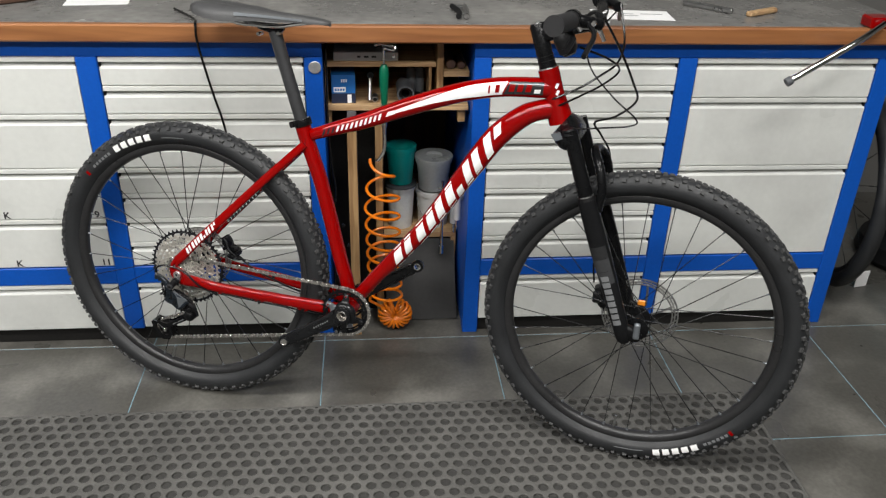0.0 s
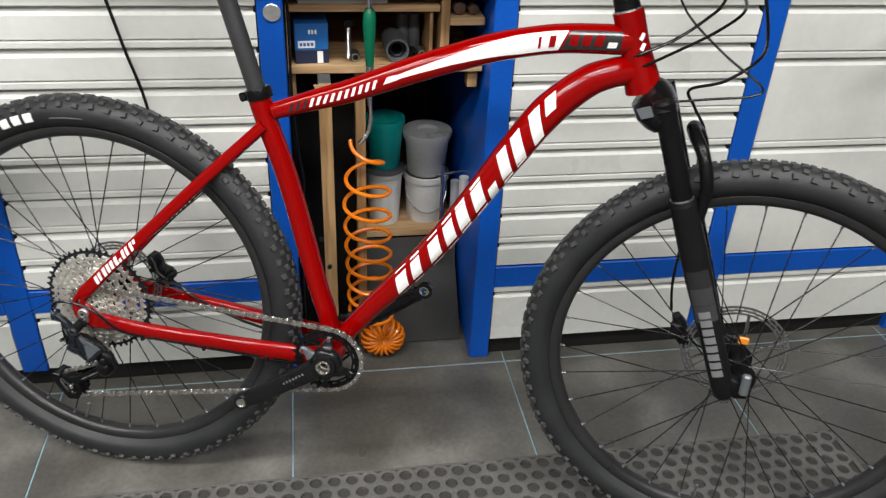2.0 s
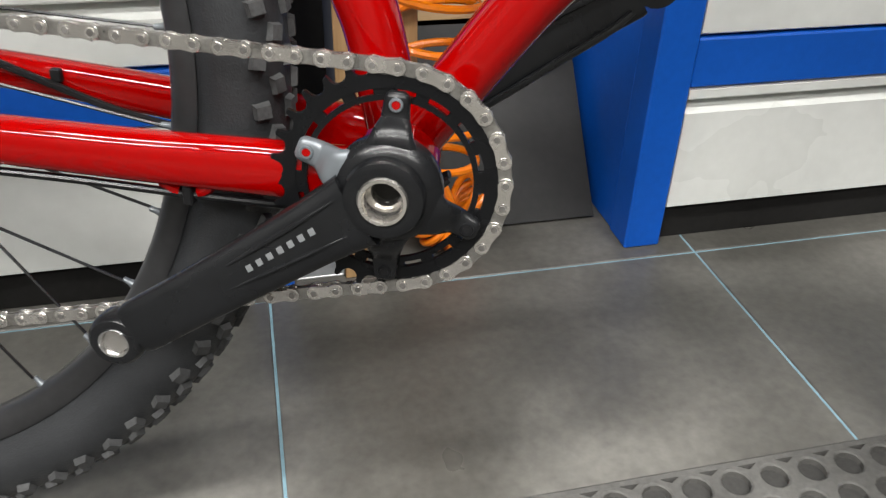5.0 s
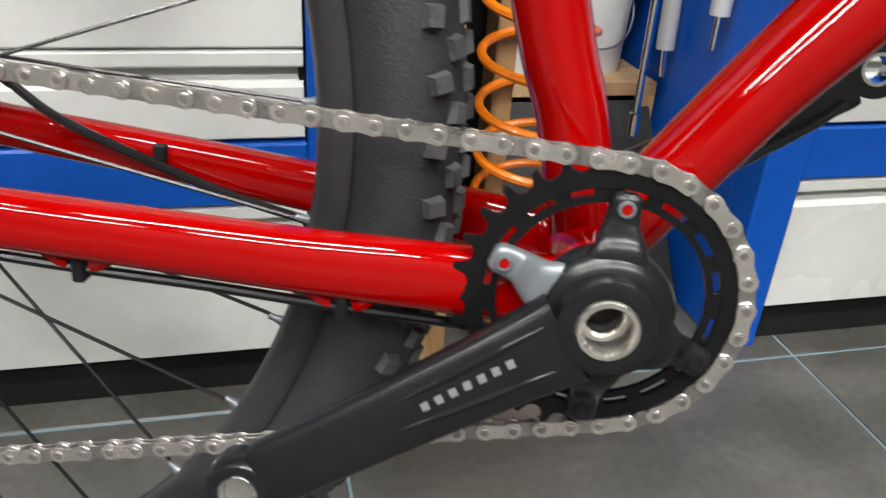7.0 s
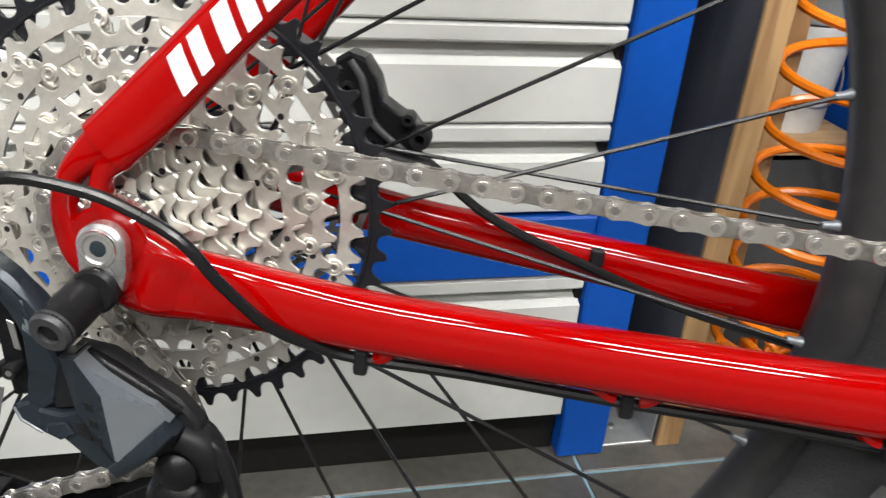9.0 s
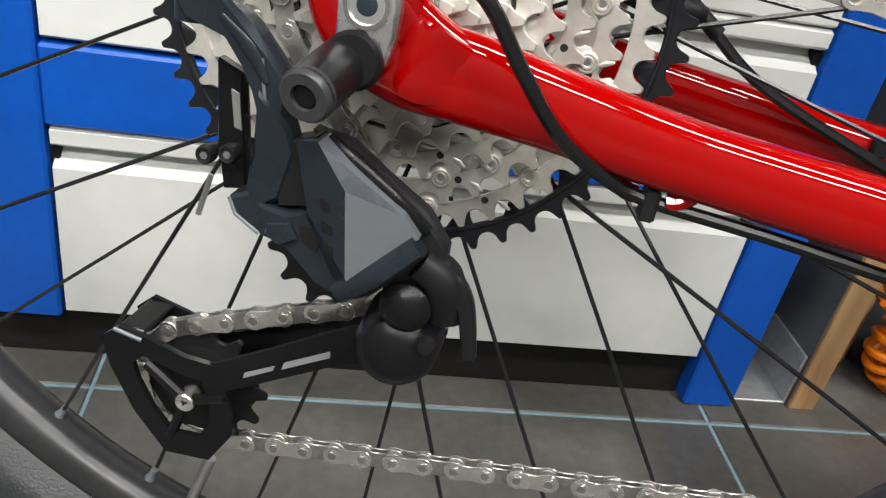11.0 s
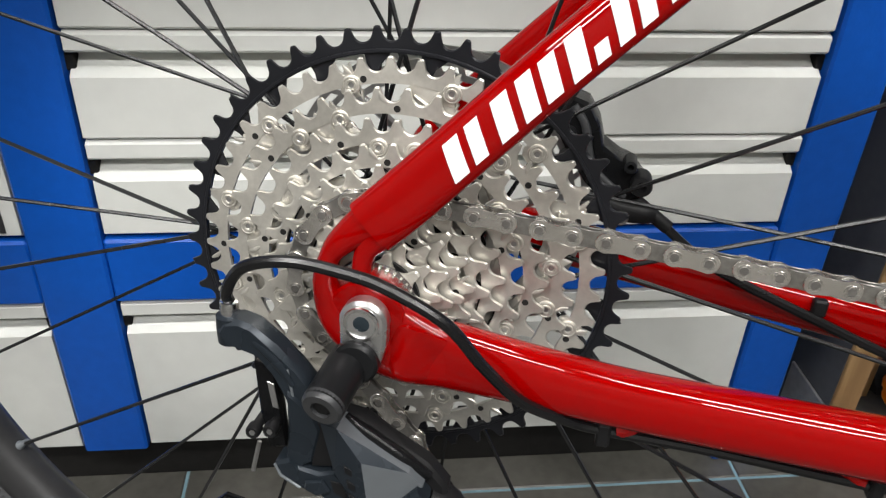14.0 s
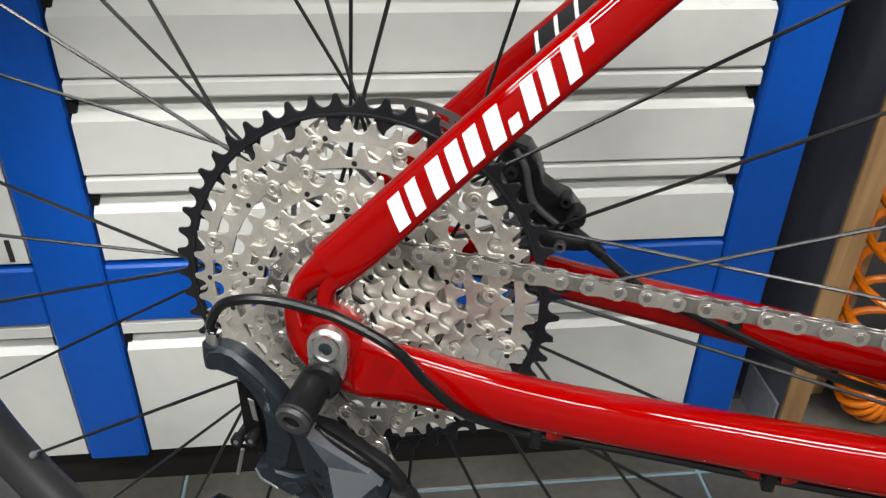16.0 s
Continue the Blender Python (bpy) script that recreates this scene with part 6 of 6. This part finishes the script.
gear_line = [(-0.0515, -0.0865, 0.3680), (-0.0505, -0.0915, 0.3770), (-0.0420, -0.0945, 0.3895), (-0.0240, -0.0955, 0.3950), (-0.0034, -0.0955, 0.3936), (0.0128, -0.0955, 0.3898), (0.0340, -0.0940, 0.3785), (0.0480, -0.0900, 0.3610), (0.0630, -0.0820, 0.3430), (0.0800, -0.0720, 0.3310), (0.0965, -0.0670, 0.3255), (0.1400, -0.0630, 0.3215), (0.2050, -0.0575, 0.3138), (0.2600, -0.0530, 0.3085), (0.3170, -0.0495, 0.3024), (0.3650, -0.0420, 0.2960), (0.4000, -0.0250, 0.2860), (0.430, -0.010, 0.282), (0.455, 0.0, 0.300)]
part("gear_cable", cable(gear_line, 0.0024, 10, 8), CABLE, bike, "black gear cable housing")
part("brake_hose", cable([(0.098, 0.050, 0.3840), (0.115, 0.050, 0.3720), (0.145, 0.048, 0.3520), (0.200, 0.044, 0.332), (0.245, 0.040, 0.318), (0.300, 0.038, 0.306), (0.36, 0.03, 0.296), (0.42, 0.02, 0.284), (0.455, 0.01, 0.300)], 0.0026, 8, 8), CABLE, bike, "black brake hose")
cal = part("rear_caliper", plate([(0.058, 0.4270), (0.064, 0.4310), (0.0725, 0.4285), (0.079, 0.4190), (0.0825, 0.4080), (0.092, 0.4020), (0.098, 0.4000), (0.105, 0.3920), (0.1035, 0.3830), (0.096, 0.3790), (0.085, 0.3810), (0.076, 0.3880), (0.067, 0.4000), (0.059, 0.4130)], 0.070, 0.046, 0.0022), BLACK, bike, "black rear disc brake caliper", angle=30)
part("caliper_rib", sweep(smooth_line([(0.0660, 0.0450, 0.4270), (0.0725, 0.0445, 0.4180), (0.0755, 0.0445, 0.4060), (0.0800, 0.0445, 0.3960), (0.0960, 0.0450, 0.3840)], 5), [(0.0016, 0.0018), (0.0022, 0.0022), (0.0022, 0.0022), (0.0014, 0.0016)], 12, 2.6), POST_GREY, cal)
part("caliper_arm", sweep(smooth_line([(0.0740, 0.0480, 0.3800), (0.0900, 0.0470, 0.3770), (0.1060, 0.0470, 0.3760), (0.1120, 0.0480, 0.3755)], 4), [(0.004, 0.0055), (0.005, 0.0062), (0.005, 0.0050), (0.003, 0.0035)], 14, 2.8), BLACK_MATT, cal)
for q, r_, mt in (((0.0650, 0.0470, 0.4130), 0.0040, DARK_GREY), ((0.0660, 0.0470, 0.4000), 0.0048, BLACK_MATT), ((0.0965, 0.0440, 0.4010), 0.0034, DARK_GREY), ((0.1030, 0.0430, 0.3920), 0.0055, BLACK_MATT), ((0.0960, 0.0430, 0.3745), 0.0036, STEEL)):
    part("caliper_bolt", lathe([(r_ * 0.4, -0.0022), (r_ * 0.5, -0.0040), (r_ * 0.9, -0.0038), (r_, -0.002), (r_, 0.010), (r_ * 0.4, 0.010)], 16, q, closed=True), mt, cal)
part("hose_sleeve", cable([(0.0980, 0.0500, 0.3840), (0.1090, 0.0500, 0.3765), (0.1200, 0.0500, 0.3690)], 0.0036, 12, 3), BLACK_MATT, cal)

# ---- seat post and saddle ----
seat_post = part("seat_post", sweep(np.array([(0.236, 0, 0.966), (0.252, 0, 0.912), (0.276, 0, 0.836), (0.300, 0, 0.760)]), [(0.0148, 0.0148), (0.0148, 0.0148)], 28), POST_GREY, bike, "dark grey straight seat post")
part("post_head", sweep(smooth_line([(0.198, 0, 0.972), (0.222, 0, 0.970), (0.243, 0, 0.968), (0.256, 0, 0.973)], 4), [(0.009, 0.004), (0.013, 0.008), (0.014, 0.009), (0.008, 0.005)], 16, 2.8), BLACK, seat_post)
for q in ((0.202, -0.006, 0.958), (0.250, -0.006, 0.962)):
    part("clamp_bolt", lathe([(0.001, -0.010), (0.004, -0.010), (0.0045, -0.008), (0.0045, 0.012)], 14, q), CHROME, seat_post)
collar = part("seat_clamp", lathe([(0.0152, -0.0085), (0.0205, -0.0085), (0.0212, -0.007), (0.0212, 0.007), (0.0205, 0.0085), (0.0152, 0.0085)], 32, axis="z"), BLACK, bike, "black seat clamp collar", pose(0.3005, 0, 0.7635, 0, 0, 0) @ pose(0, 0, 0, 0, -17, 0))
part("clamp_bolt", rod((-0.026, -0.008, 0.0), (-0.026, 0.008, 0.0), 0.005, 12), BLACK_MATT, collar)
part("clamp_lug", box(-0.032, -0.019, -0.007, 0.007, -0.007, 0.007, 0.002), BLACK, collar)


def saddle_shape():
    """Cross sections from tail to nose: half width, crown height, skirt height."""
    secs = [(0.052, 0.030, 1.016, 1.010), (0.056, 0.048, 1.019, 1.003), (0.070, 0.062, 1.022, 0.996), (0.100, 0.069, 1.022, 0.989), (0.130, 0.068, 1.020, 0.985), (0.160, 0.060, 1.017, 0.985),
            (0.190, 0.047, 1.016, 0.987), (0.220, 0.035, 1.011, 0.988), (0.250, 0.027, 1.008, 0.987), (0.290, 0.022, 1.005, 0.989), (0.330, 0.020, 1.002, 0.988), (0.355, 0.017, 0.999, 0.988), (0.366, 0.010, 0.996, 0.988), (0.369, 0.003, 0.992, 0.987)]
    v = []
    n = 18
    for x, hw, zt, zs in secs:
        for k in range(n):
            u = -1 + 2 * k / (n - 1)
            y = hw * math.sin(u * math.pi / 2)
            drop = (abs(u) ** 3.2)
            groove = 0.004 * math.exp(-(u / 0.22) ** 2) * (1 if 0.08 < x < 0.3 else 0.3)
            v.append((x, y, zt - (zt - zs) * drop - groove))
        for k in range(n):
            u = 1 - 2 * k / (n - 1)
            v.append((x, hw * 0.93 * math.sin(u * math.pi / 2), min(zs + 0.004, zt - 0.005) - 0.004 * abs(u) + 0.003 * (1 - u * u)))
    return Shape().add(v, rings_faces(len(secs), 2 * n))


saddle = part("saddle", saddle_shape(), SADDLE, bike, "slim dark grey saddle with a pale side stripe", angle=60)
part("side_stripe", Shape().add([p for k in range(9) for p in ((0.165 + 0.018 * k, -(np.interp(0.165 + 0.018 * k, [0.16, 0.19, 0.22, 0.25, 0.29, 0.33], [0.060, 0.047, 0.035, 0.027, 0.022, 0.020]) * 0.975 + 0.0012), 1.0055 - 0.0011 * k), (0.165 + 0.018 * k, -(np.interp(0.165 + 0.018 * k, [0.16, 0.19, 0.22, 0.25, 0.29, 0.33], [0.060, 0.047, 0.035, 0.027, 0.022, 0.020]) + 0.0013), 0.9985 - 0.0008 * k))],
                                [(2 * k, 2 * k + 2, 2 * k + 3, 2 * k + 1) for k in range(8)]), SILVER_GREY, saddle, "pale grey side stripe")
for s in (-1, 1):
    part("rail", cable([(0.110, s * 0.030, 0.992), (0.150, s * 0.024, 0.980), (0.190, s * 0.022, 0.977), (0.250, s * 0.022, 0.977), (0.285, s * 0.018, 0.983), (0.330, s * 0.008, 0.990)], 0.0035, 8, 6), CHROME, saddle, "steel saddle rail")

# ---- fork, bars and their fittings (turned with the steering) ----
DOWN = (AXIS_LOW - AXIS_TOP) / np.linalg.norm(AXIS_LOW - AXIS_TOP)
FWD = V(-DOWN[2], 0, DOWN[0])       # forward of the steering axis


def axis_point(q, f=0.0, y=0.0):
    """q metres down from the head tube's foot along the steering axis, f metres ahead of it, y to the side."""
    return AXIS_LOW + DOWN * q + FWD * f + V(0, y, 0)


foot = V(*FRONT) - AXIS_LOW
LEG_Q, LEG_F = float(foot @ DOWN), float(foot @ FWD)
fork = part("fork_crown", sweep(np.array([axis_point(q, f) for q, f in ((0.002, 0.002), (0.008, 0.006), (0.02, 0.012), (0.034, 0.018), (0.044, 0.022))]), [(0.030, 0.028), (0.045, 0.030), (0.078, 0.032), (0.080, 0.029), (0.074, 0.024)], 32, 2.6), BLACK, bike, "glossy black suspension fork crown", TURN)
part("crown_mark", plate([tuple(axis_point(q, f)[[0, 2]]) for q, f in ((0.006, -0.010), (0.006, 0.010), (0.022, 0.012), (0.022, -0.006))], -0.0770, -0.0800, 0.0003), SILVER_GREY, fork)
for s in (-1, 1):
    y = s * 0.065
    leg = part("stanchion", sweep(np.array([axis_point(q, 0.028, y) for q in (0.010, 0.08, 0.20)]), [(0.016, 0.016), (0.016, 0.016)], 28), BLACK, bike, "glossy black stanchion", TURN)
    if s < 0:
        part("top_cap", sweep(np.array([axis_point(q, 0.026, y) for q in (0.006, 0.0185)]), [(0.013, 0.013), (0.017, 0.017)], 24), DARK_GREY, leg)
    l0 = axis_point(0.165, 0.028, y)
    l1 = axis_point(LEG_Q - 0.01, 0.035, y * 0.98)
    pts = [l0 + (l1 - l0) * u for u in np.linspace(0, 1, 9)] + [axis_point(LEG_Q + 0.004, 0.035, y * 0.97), axis_point(LEG_Q + 0.014, 0.035, y * 0.97)]
    low = part("lower_leg", sweep(np.array(pts), [(0.0195, 0.0195), (0.0195, 0.021), (0.019, 0.0215), (0.0185, 0.0215), (0.018, 0.0205), (0.0175, 0.0195), (0.017, 0.0185), (0.0165, 0.0185), (0.016, 0.018), (0.014, 0.017), (0.008, 0.010)], 28, 2.3), DARK_GREY if s < 0 else BLACK, bike, "matt dark grey lower fork leg", TURN)
    part("axle_lug", sweep(np.array([axis_point(LEG_Q - 0.022, 0.036, y * 0.98), axis_point(LEG_Q - 0.010, 0.050, y * 0.98), axis_point(LEG_Q, LEG_F, y * 0.98), axis_point(LEG_Q + 0.008, LEG_F + 0.010, y * 0.98)]), [(0.012, 0.016), (0.012, 0.016), (0.012, 0.018), (0.010, 0.010)], 20, 2.6), BLACK, low)
    part("dust_seal", sweep(np.array([axis_point(q, 0.028, y) for q in (0.158, 0.166)]), [(0.0185, 0.0185), (0.0200, 0.0200)], 24), BLACK_MATT, low)
    if s < 0:
        part("seal_ring", sweep(np.array([axis_point(q, 0.028, y) for q in (0.1555, 0.1578)]), [(0.0172, 0.0172), (0.0172, 0.0172)], 24), ALLOY, low)
        at, arc_l = surface(np.array(pts[:9]), [(0.0195, 0.0195), (0.019, 0.0215), (0.018, 0.0205), (0.0165, 0.0185)], 2.3)
        for k, tone in enumerate((FORK_DARK, FORK_MID, FORK_MID)):
            part("decal", skin_patch(at, [(0.105 + 0.030 * k, -0.0165), (0.1345 + 0.030 * k, -0.0165), (0.1345 + 0.030 * k, 0.0165), (0.105 + 0.030 * k, 0.0165)], 4, 8, lift=0.0003), tone, low, "dark grey fading panel")
        for k in range(8):
            a = 0.1755 + 0.0155 * k
            part("decal", skin_patch(at, [(a, -0.011), (a + 0.012, -0.011), (a + 0.012, 0.006), (a, 0.006)], 3, 5), GREY_DECAL, low, "grey block letter shape")
ARCH = ((0.195, 0.044, 0.060), (0.150, 0.064, 0.060), (0.105, 0.068, 0.050), (0.080, 0.062, 0.026))
arch = [axis_point(q, f, -y) for q, f, y in ARCH] + [axis_point(0.074, 0.060, 0.0)] + [axis_point(q, f, y) for q, f, y in reversed(ARCH)]
part("fork_arch", cable(arch, 0.0100, 14, 5), BLACK, bike, "black fork arch over the tyre", TURN)
part("axle", rod((FRONT[0], -0.078, FRONT[2]), (FRONT[0], 0.078, FRONT[2]), 0.008, 18), BLACK, bike, "black front axle", TURN)
cal = part("front_caliper", sweep(smooth_line([(1.015, 0.062, 0.420), (1.024, 0.064, 0.402), (1.033, 0.064, 0.380), (1.044, 0.062, 0.362)], 4), [(0.010, 0.007), (0.015, 0.013), (0.015, 0.014), (0.010, 0.008)], 16, 3.0), BLACK, bike, "black front disc brake caliper", TURN)
part("caliper_fin", box(1.008, 1.026, 0.040, 0.056, 0.384, 0.412, 0.003), BLACK_MATT, cal)
part("axle_lever", box(1.118, 1.132, -0.084, -0.072, 0.372, 0.410, 0.003), SILVER_GREY, bike, "grey axle lever", TURN)
part("spoke_reflector", box(1.115, 1.132, 0.005, 0.012, 0.415, 0.428, 0.002), ORANGE_CLIP, bike, "small orange clip at the front hub", TURN)
# steerer spacers, stem and handlebar (the bars are not quite in line with the wheel)
BAR_TURN = Matrix.Translation(Vector(AXIS_LOW)) @ Matrix.Rotation(radians(-5.5), 4, ax_dir) @ Matrix.Translation(-Vector(AXIS_LOW))
stem = part("stem", sweep(np.array([axis_point(q) for q in (-0.216, -0.211, -0.150, -0.122)]), [(0.0150, 0.0150), (0.0175, 0.0175), (0.0175, 0.0175), (0.0190, 0.0190)], 28), BLACK, bike, "black stem with spacers", BAR_TURN)
for q in (-0.126, -0.136, -0.146):
    part("spacer_ring", sweep(np.array([axis_point(q - 0.0008), axis_point(q + 0.0008)]), [(0.0186, 0.0186), (0.0186, 0.0186)], 28), BLACK_MATT, stem)
part("headset_ring", sweep(np.array([axis_point(-0.1215), axis_point(-0.1185)]), [(0.0200, 0.0200), (0.0205, 0.0205)], 28), ALLOY, stem, "bright headset ring")
part("top_cap_bolt", sweep(np.array([axis_point(-0.2185), axis_point(-0.2155)]), [(0.0060, 0.0060), (0.0065, 0.0065)], 16), STEEL, stem)
up = -DOWN
CL = axis_point(-0.189, 0.118)
part("stem_body", sweep(np.array([axis_point(-0.191, 0.005), axis_point(-0.190, 0.06), CL - FWD * 0.012]), [(0.016, 0.019), (0.014, 0.016), (0.020, 0.018)], 20, 2.8), BLACK, stem)
part("bar_clamp", lathe([(0.0165, -0.022), (0.0215, -0.021), (0.0215, 0.021), (0.0165, 0.022)], 28, CL), BLACK, stem)
for s in (-1, 1):
    for q in (-0.012, 0.012):
        part("stem_bolt", rod(CL + FWD * 0.020 + up * q + V(0, s * 0.012, 0), CL + FWD * 0.026 + up * q + V(0, s * 0.012, 0), 0.0032, 10), STEEL, stem)
RISE = V(-0.012, 0, 0.022)
bar_pts = []
for s in (-1, 1):
    seg = [CL, CL + V(0, s * 0.05, 0), CL + V(0.002, s * 0.11, 0.008), CL + RISE * 0.7 + V(0, s * 0.18, 0), CL + RISE + V(-0.004, s * 0.26, 0.003), CL + RISE + V(-0.014, s * 0.362, 0.006)]
    bar_pts = [np.array(p) for p in (reversed(seg) if s < 0 else seg[1:])] + [] if s < 0 else bar_pts + [np.array(p) for p in seg[1:]]
bar = part("handlebar", cable(bar_pts, 0.0125, 14, 6), BLACK, bike, "black riser handlebar", BAR_TURN)
for s in (-1, 1):
    e = CL + RISE + V(-0.014, s * 0.365, 0.006)
    i_ = CL + RISE + V(-0.004, s * 0.255, 0.003)
    part("grip", cable([i_, i_ + (e - i_) * 0.03, i_ + (e - i_) * 0.5, e], 0.0165, 18, 5), GRIP, bar, "black rubber grip")
    part("grip_end", cable([e, e + (e - i_) * 0.02], 0.0178, 18, 1), GRIP, bar)
    part("grip_clamp", cable([i_ - (e - i_) * 0.05, i_ - (e - i_) * 0.002], 0.0175, 16, 1), DARK_GREY, bar)
    b0 = CL + RISE + V(-0.006, s * 0.215, 0.002)
    part("lever_body", cable([b0 + V(0.004, 0, 0), b0 + V(0.024, -s * 0.010, -0.004), b0 + V(0.046, -s * 0.040, -0.010)], 0.0115, 12, 5), BLACK, bar, "black brake lever body")
    part("lever_clamp", cable([b0 + V(0, -s * 0.008, 0), b0 + V(0, s * 0.008, 0)], 0.0178, 16, 1), BLACK, bar)
    part("brake_lever", cable([b0 + V(0.030, -s * 0.005, -0.006), b0 + V(0.045, s * 0.02, -0.022), b0 + V(0.042, s * 0.06, -0.040), b0 + V(0.040, s * 0.095, -0.050)], 0.0048, 10, 6), DARK_GREY, bar, "dark grey brake lever blade")
    if s < 0:
        part("shifter", sweep(smooth_line([b0 + V(-0.020, 0.018, -0.016), b0 + V(-0.014, 0.018, -0.036), b0 + V(-0.004, 0.016, -0.056), b0 + V(0.002, 0.014, -0.066)], 4), [(0.014, 0.012), (0.020, 0.020), (0.020, 0.018), (0.012, 0.010)], 14, 2.8), BLACK_MATT, bar, "black gear shifter")
        part("shift_paddle", cable([b0 + V(0.006, 0.0, -0.034), b0 + V(0.0, -0.03, -0.052), b0 + V(-0.006, -0.045, -0.054)], 0.006, 8, 5), BLACK_MATT, bar)
        part("clamp_bolt", rod(b0 + V(0.012, 0, -0.012), b0 + V(0.018, 0, -0.020), 0.004, 10), STEEL, bar)
        part("barrel_adjuster", cable([b0 + V(0.030, 0.050, 0.004), b0 + V(0.044, 0.056, -0.018), b0 + V(0.056, 0.060, -0.042)], 0.0042, 12, 3), CHROME, bar, "chrome cable barrel adjuster")
        part("shifter_cover", lathe([(0.001, -0.004), (0.010, -0.004), (0.0125, -0.001), (0.0125, 0.004), (0.001, 0.006)], 20, b0 + V(0.014, 0.016, -0.006)), STEEL, bar, "round steel shifter cover")
        part("reach_screw", lathe([(0.001, -0.004), (0.004, -0.004), (0.005, 0.0), (0.005, 0.006), (0.001, 0.006)], 14, b0 + V(0.040, -0.004, -0.004)), CHROME, bar)
# loose cables between bars, frame and fork
for pts, r in (([(0.962, -0.168, 1.060), (1.000, -0.14, 1.000), (1.035, -0.08, 0.930), (1.048, -0.02, 0.885), (1.010, 0.0, 0.845), (0.968, 0.03, 0.822), (0.985, 0.055, 0.790), (1.010, 0.060, 0.745), (1.012, 0.062, 0.66), (1.005, 0.066, 0.50), (1.012, 0.066, 0.43)], 0.0025),
               ([(0.992, 0.160, 1.066), (1.010, 0.12, 0.990), (1.000, 0.06, 0.950), (0.965, 0.01, 0.925), (0.925, -0.018, 0.900), (0.886, -0.022, 0.880), (0.872, -0.019, 0.872)], 0.0025),
               ([(0.925, -0.185, 1.004), (0.980, -0.13, 0.980), (1.004, -0.06, 0.950), (0.975, -0.03, 0.915), (0.930, -0.022, 0.885), (0.890, -0.022, 0.862), (0.874, -0.020, 0.855)], 0.0022),
               ([(0.985, 0.17, 1.050), (0.935, 0.10, 0.985), (0.945, 0.05, 0.935), (1.000, 0.0, 0.885), (1.052, -0.04, 0.850), (1.040, -0.055, 0.838), (0.985, -0.060, 0.830), (0.930, -0.064, 0.822)], 0.0018)):
    part("control_cable", cable(pts, r, 8, 10), CABLE, bike, "black control cable loop")

# ---- floor tiles ----
PITCH, JOINT = 0.4985, 0.0028
TX0, TY0 = 0.3285, 0.2055


def tile_mesh():
    h = (PITCH - JOINT) / 2
    s = Shape()
    b = 0.0012
    v = []
    for hh, z in ((h, -0.006), (h, -b), (h - b, 0.0)):
        v += [(-hh, -hh, z), (hh, -hh, z), (hh, hh, z), (-hh, hh, z)]
    return s.add(v, rings_faces(3, 4)).mesh("tile", TILE, 30)


tile = tile_mesh()
for i in range(-7, 8):
    for j in range(-8, 2):
        cx, cy = TX0 + (i + 0.5) * PITCH, TY0 + (j + 0.5) * PITCH
        if X0 < cx - 0.24 and cx + 0.24 < X1 and Y0 < cy - 0.24 and cy + 0.24 < Y1:
            part("tile", tile, None, floor, m=pose(cx, cy, 0.0))
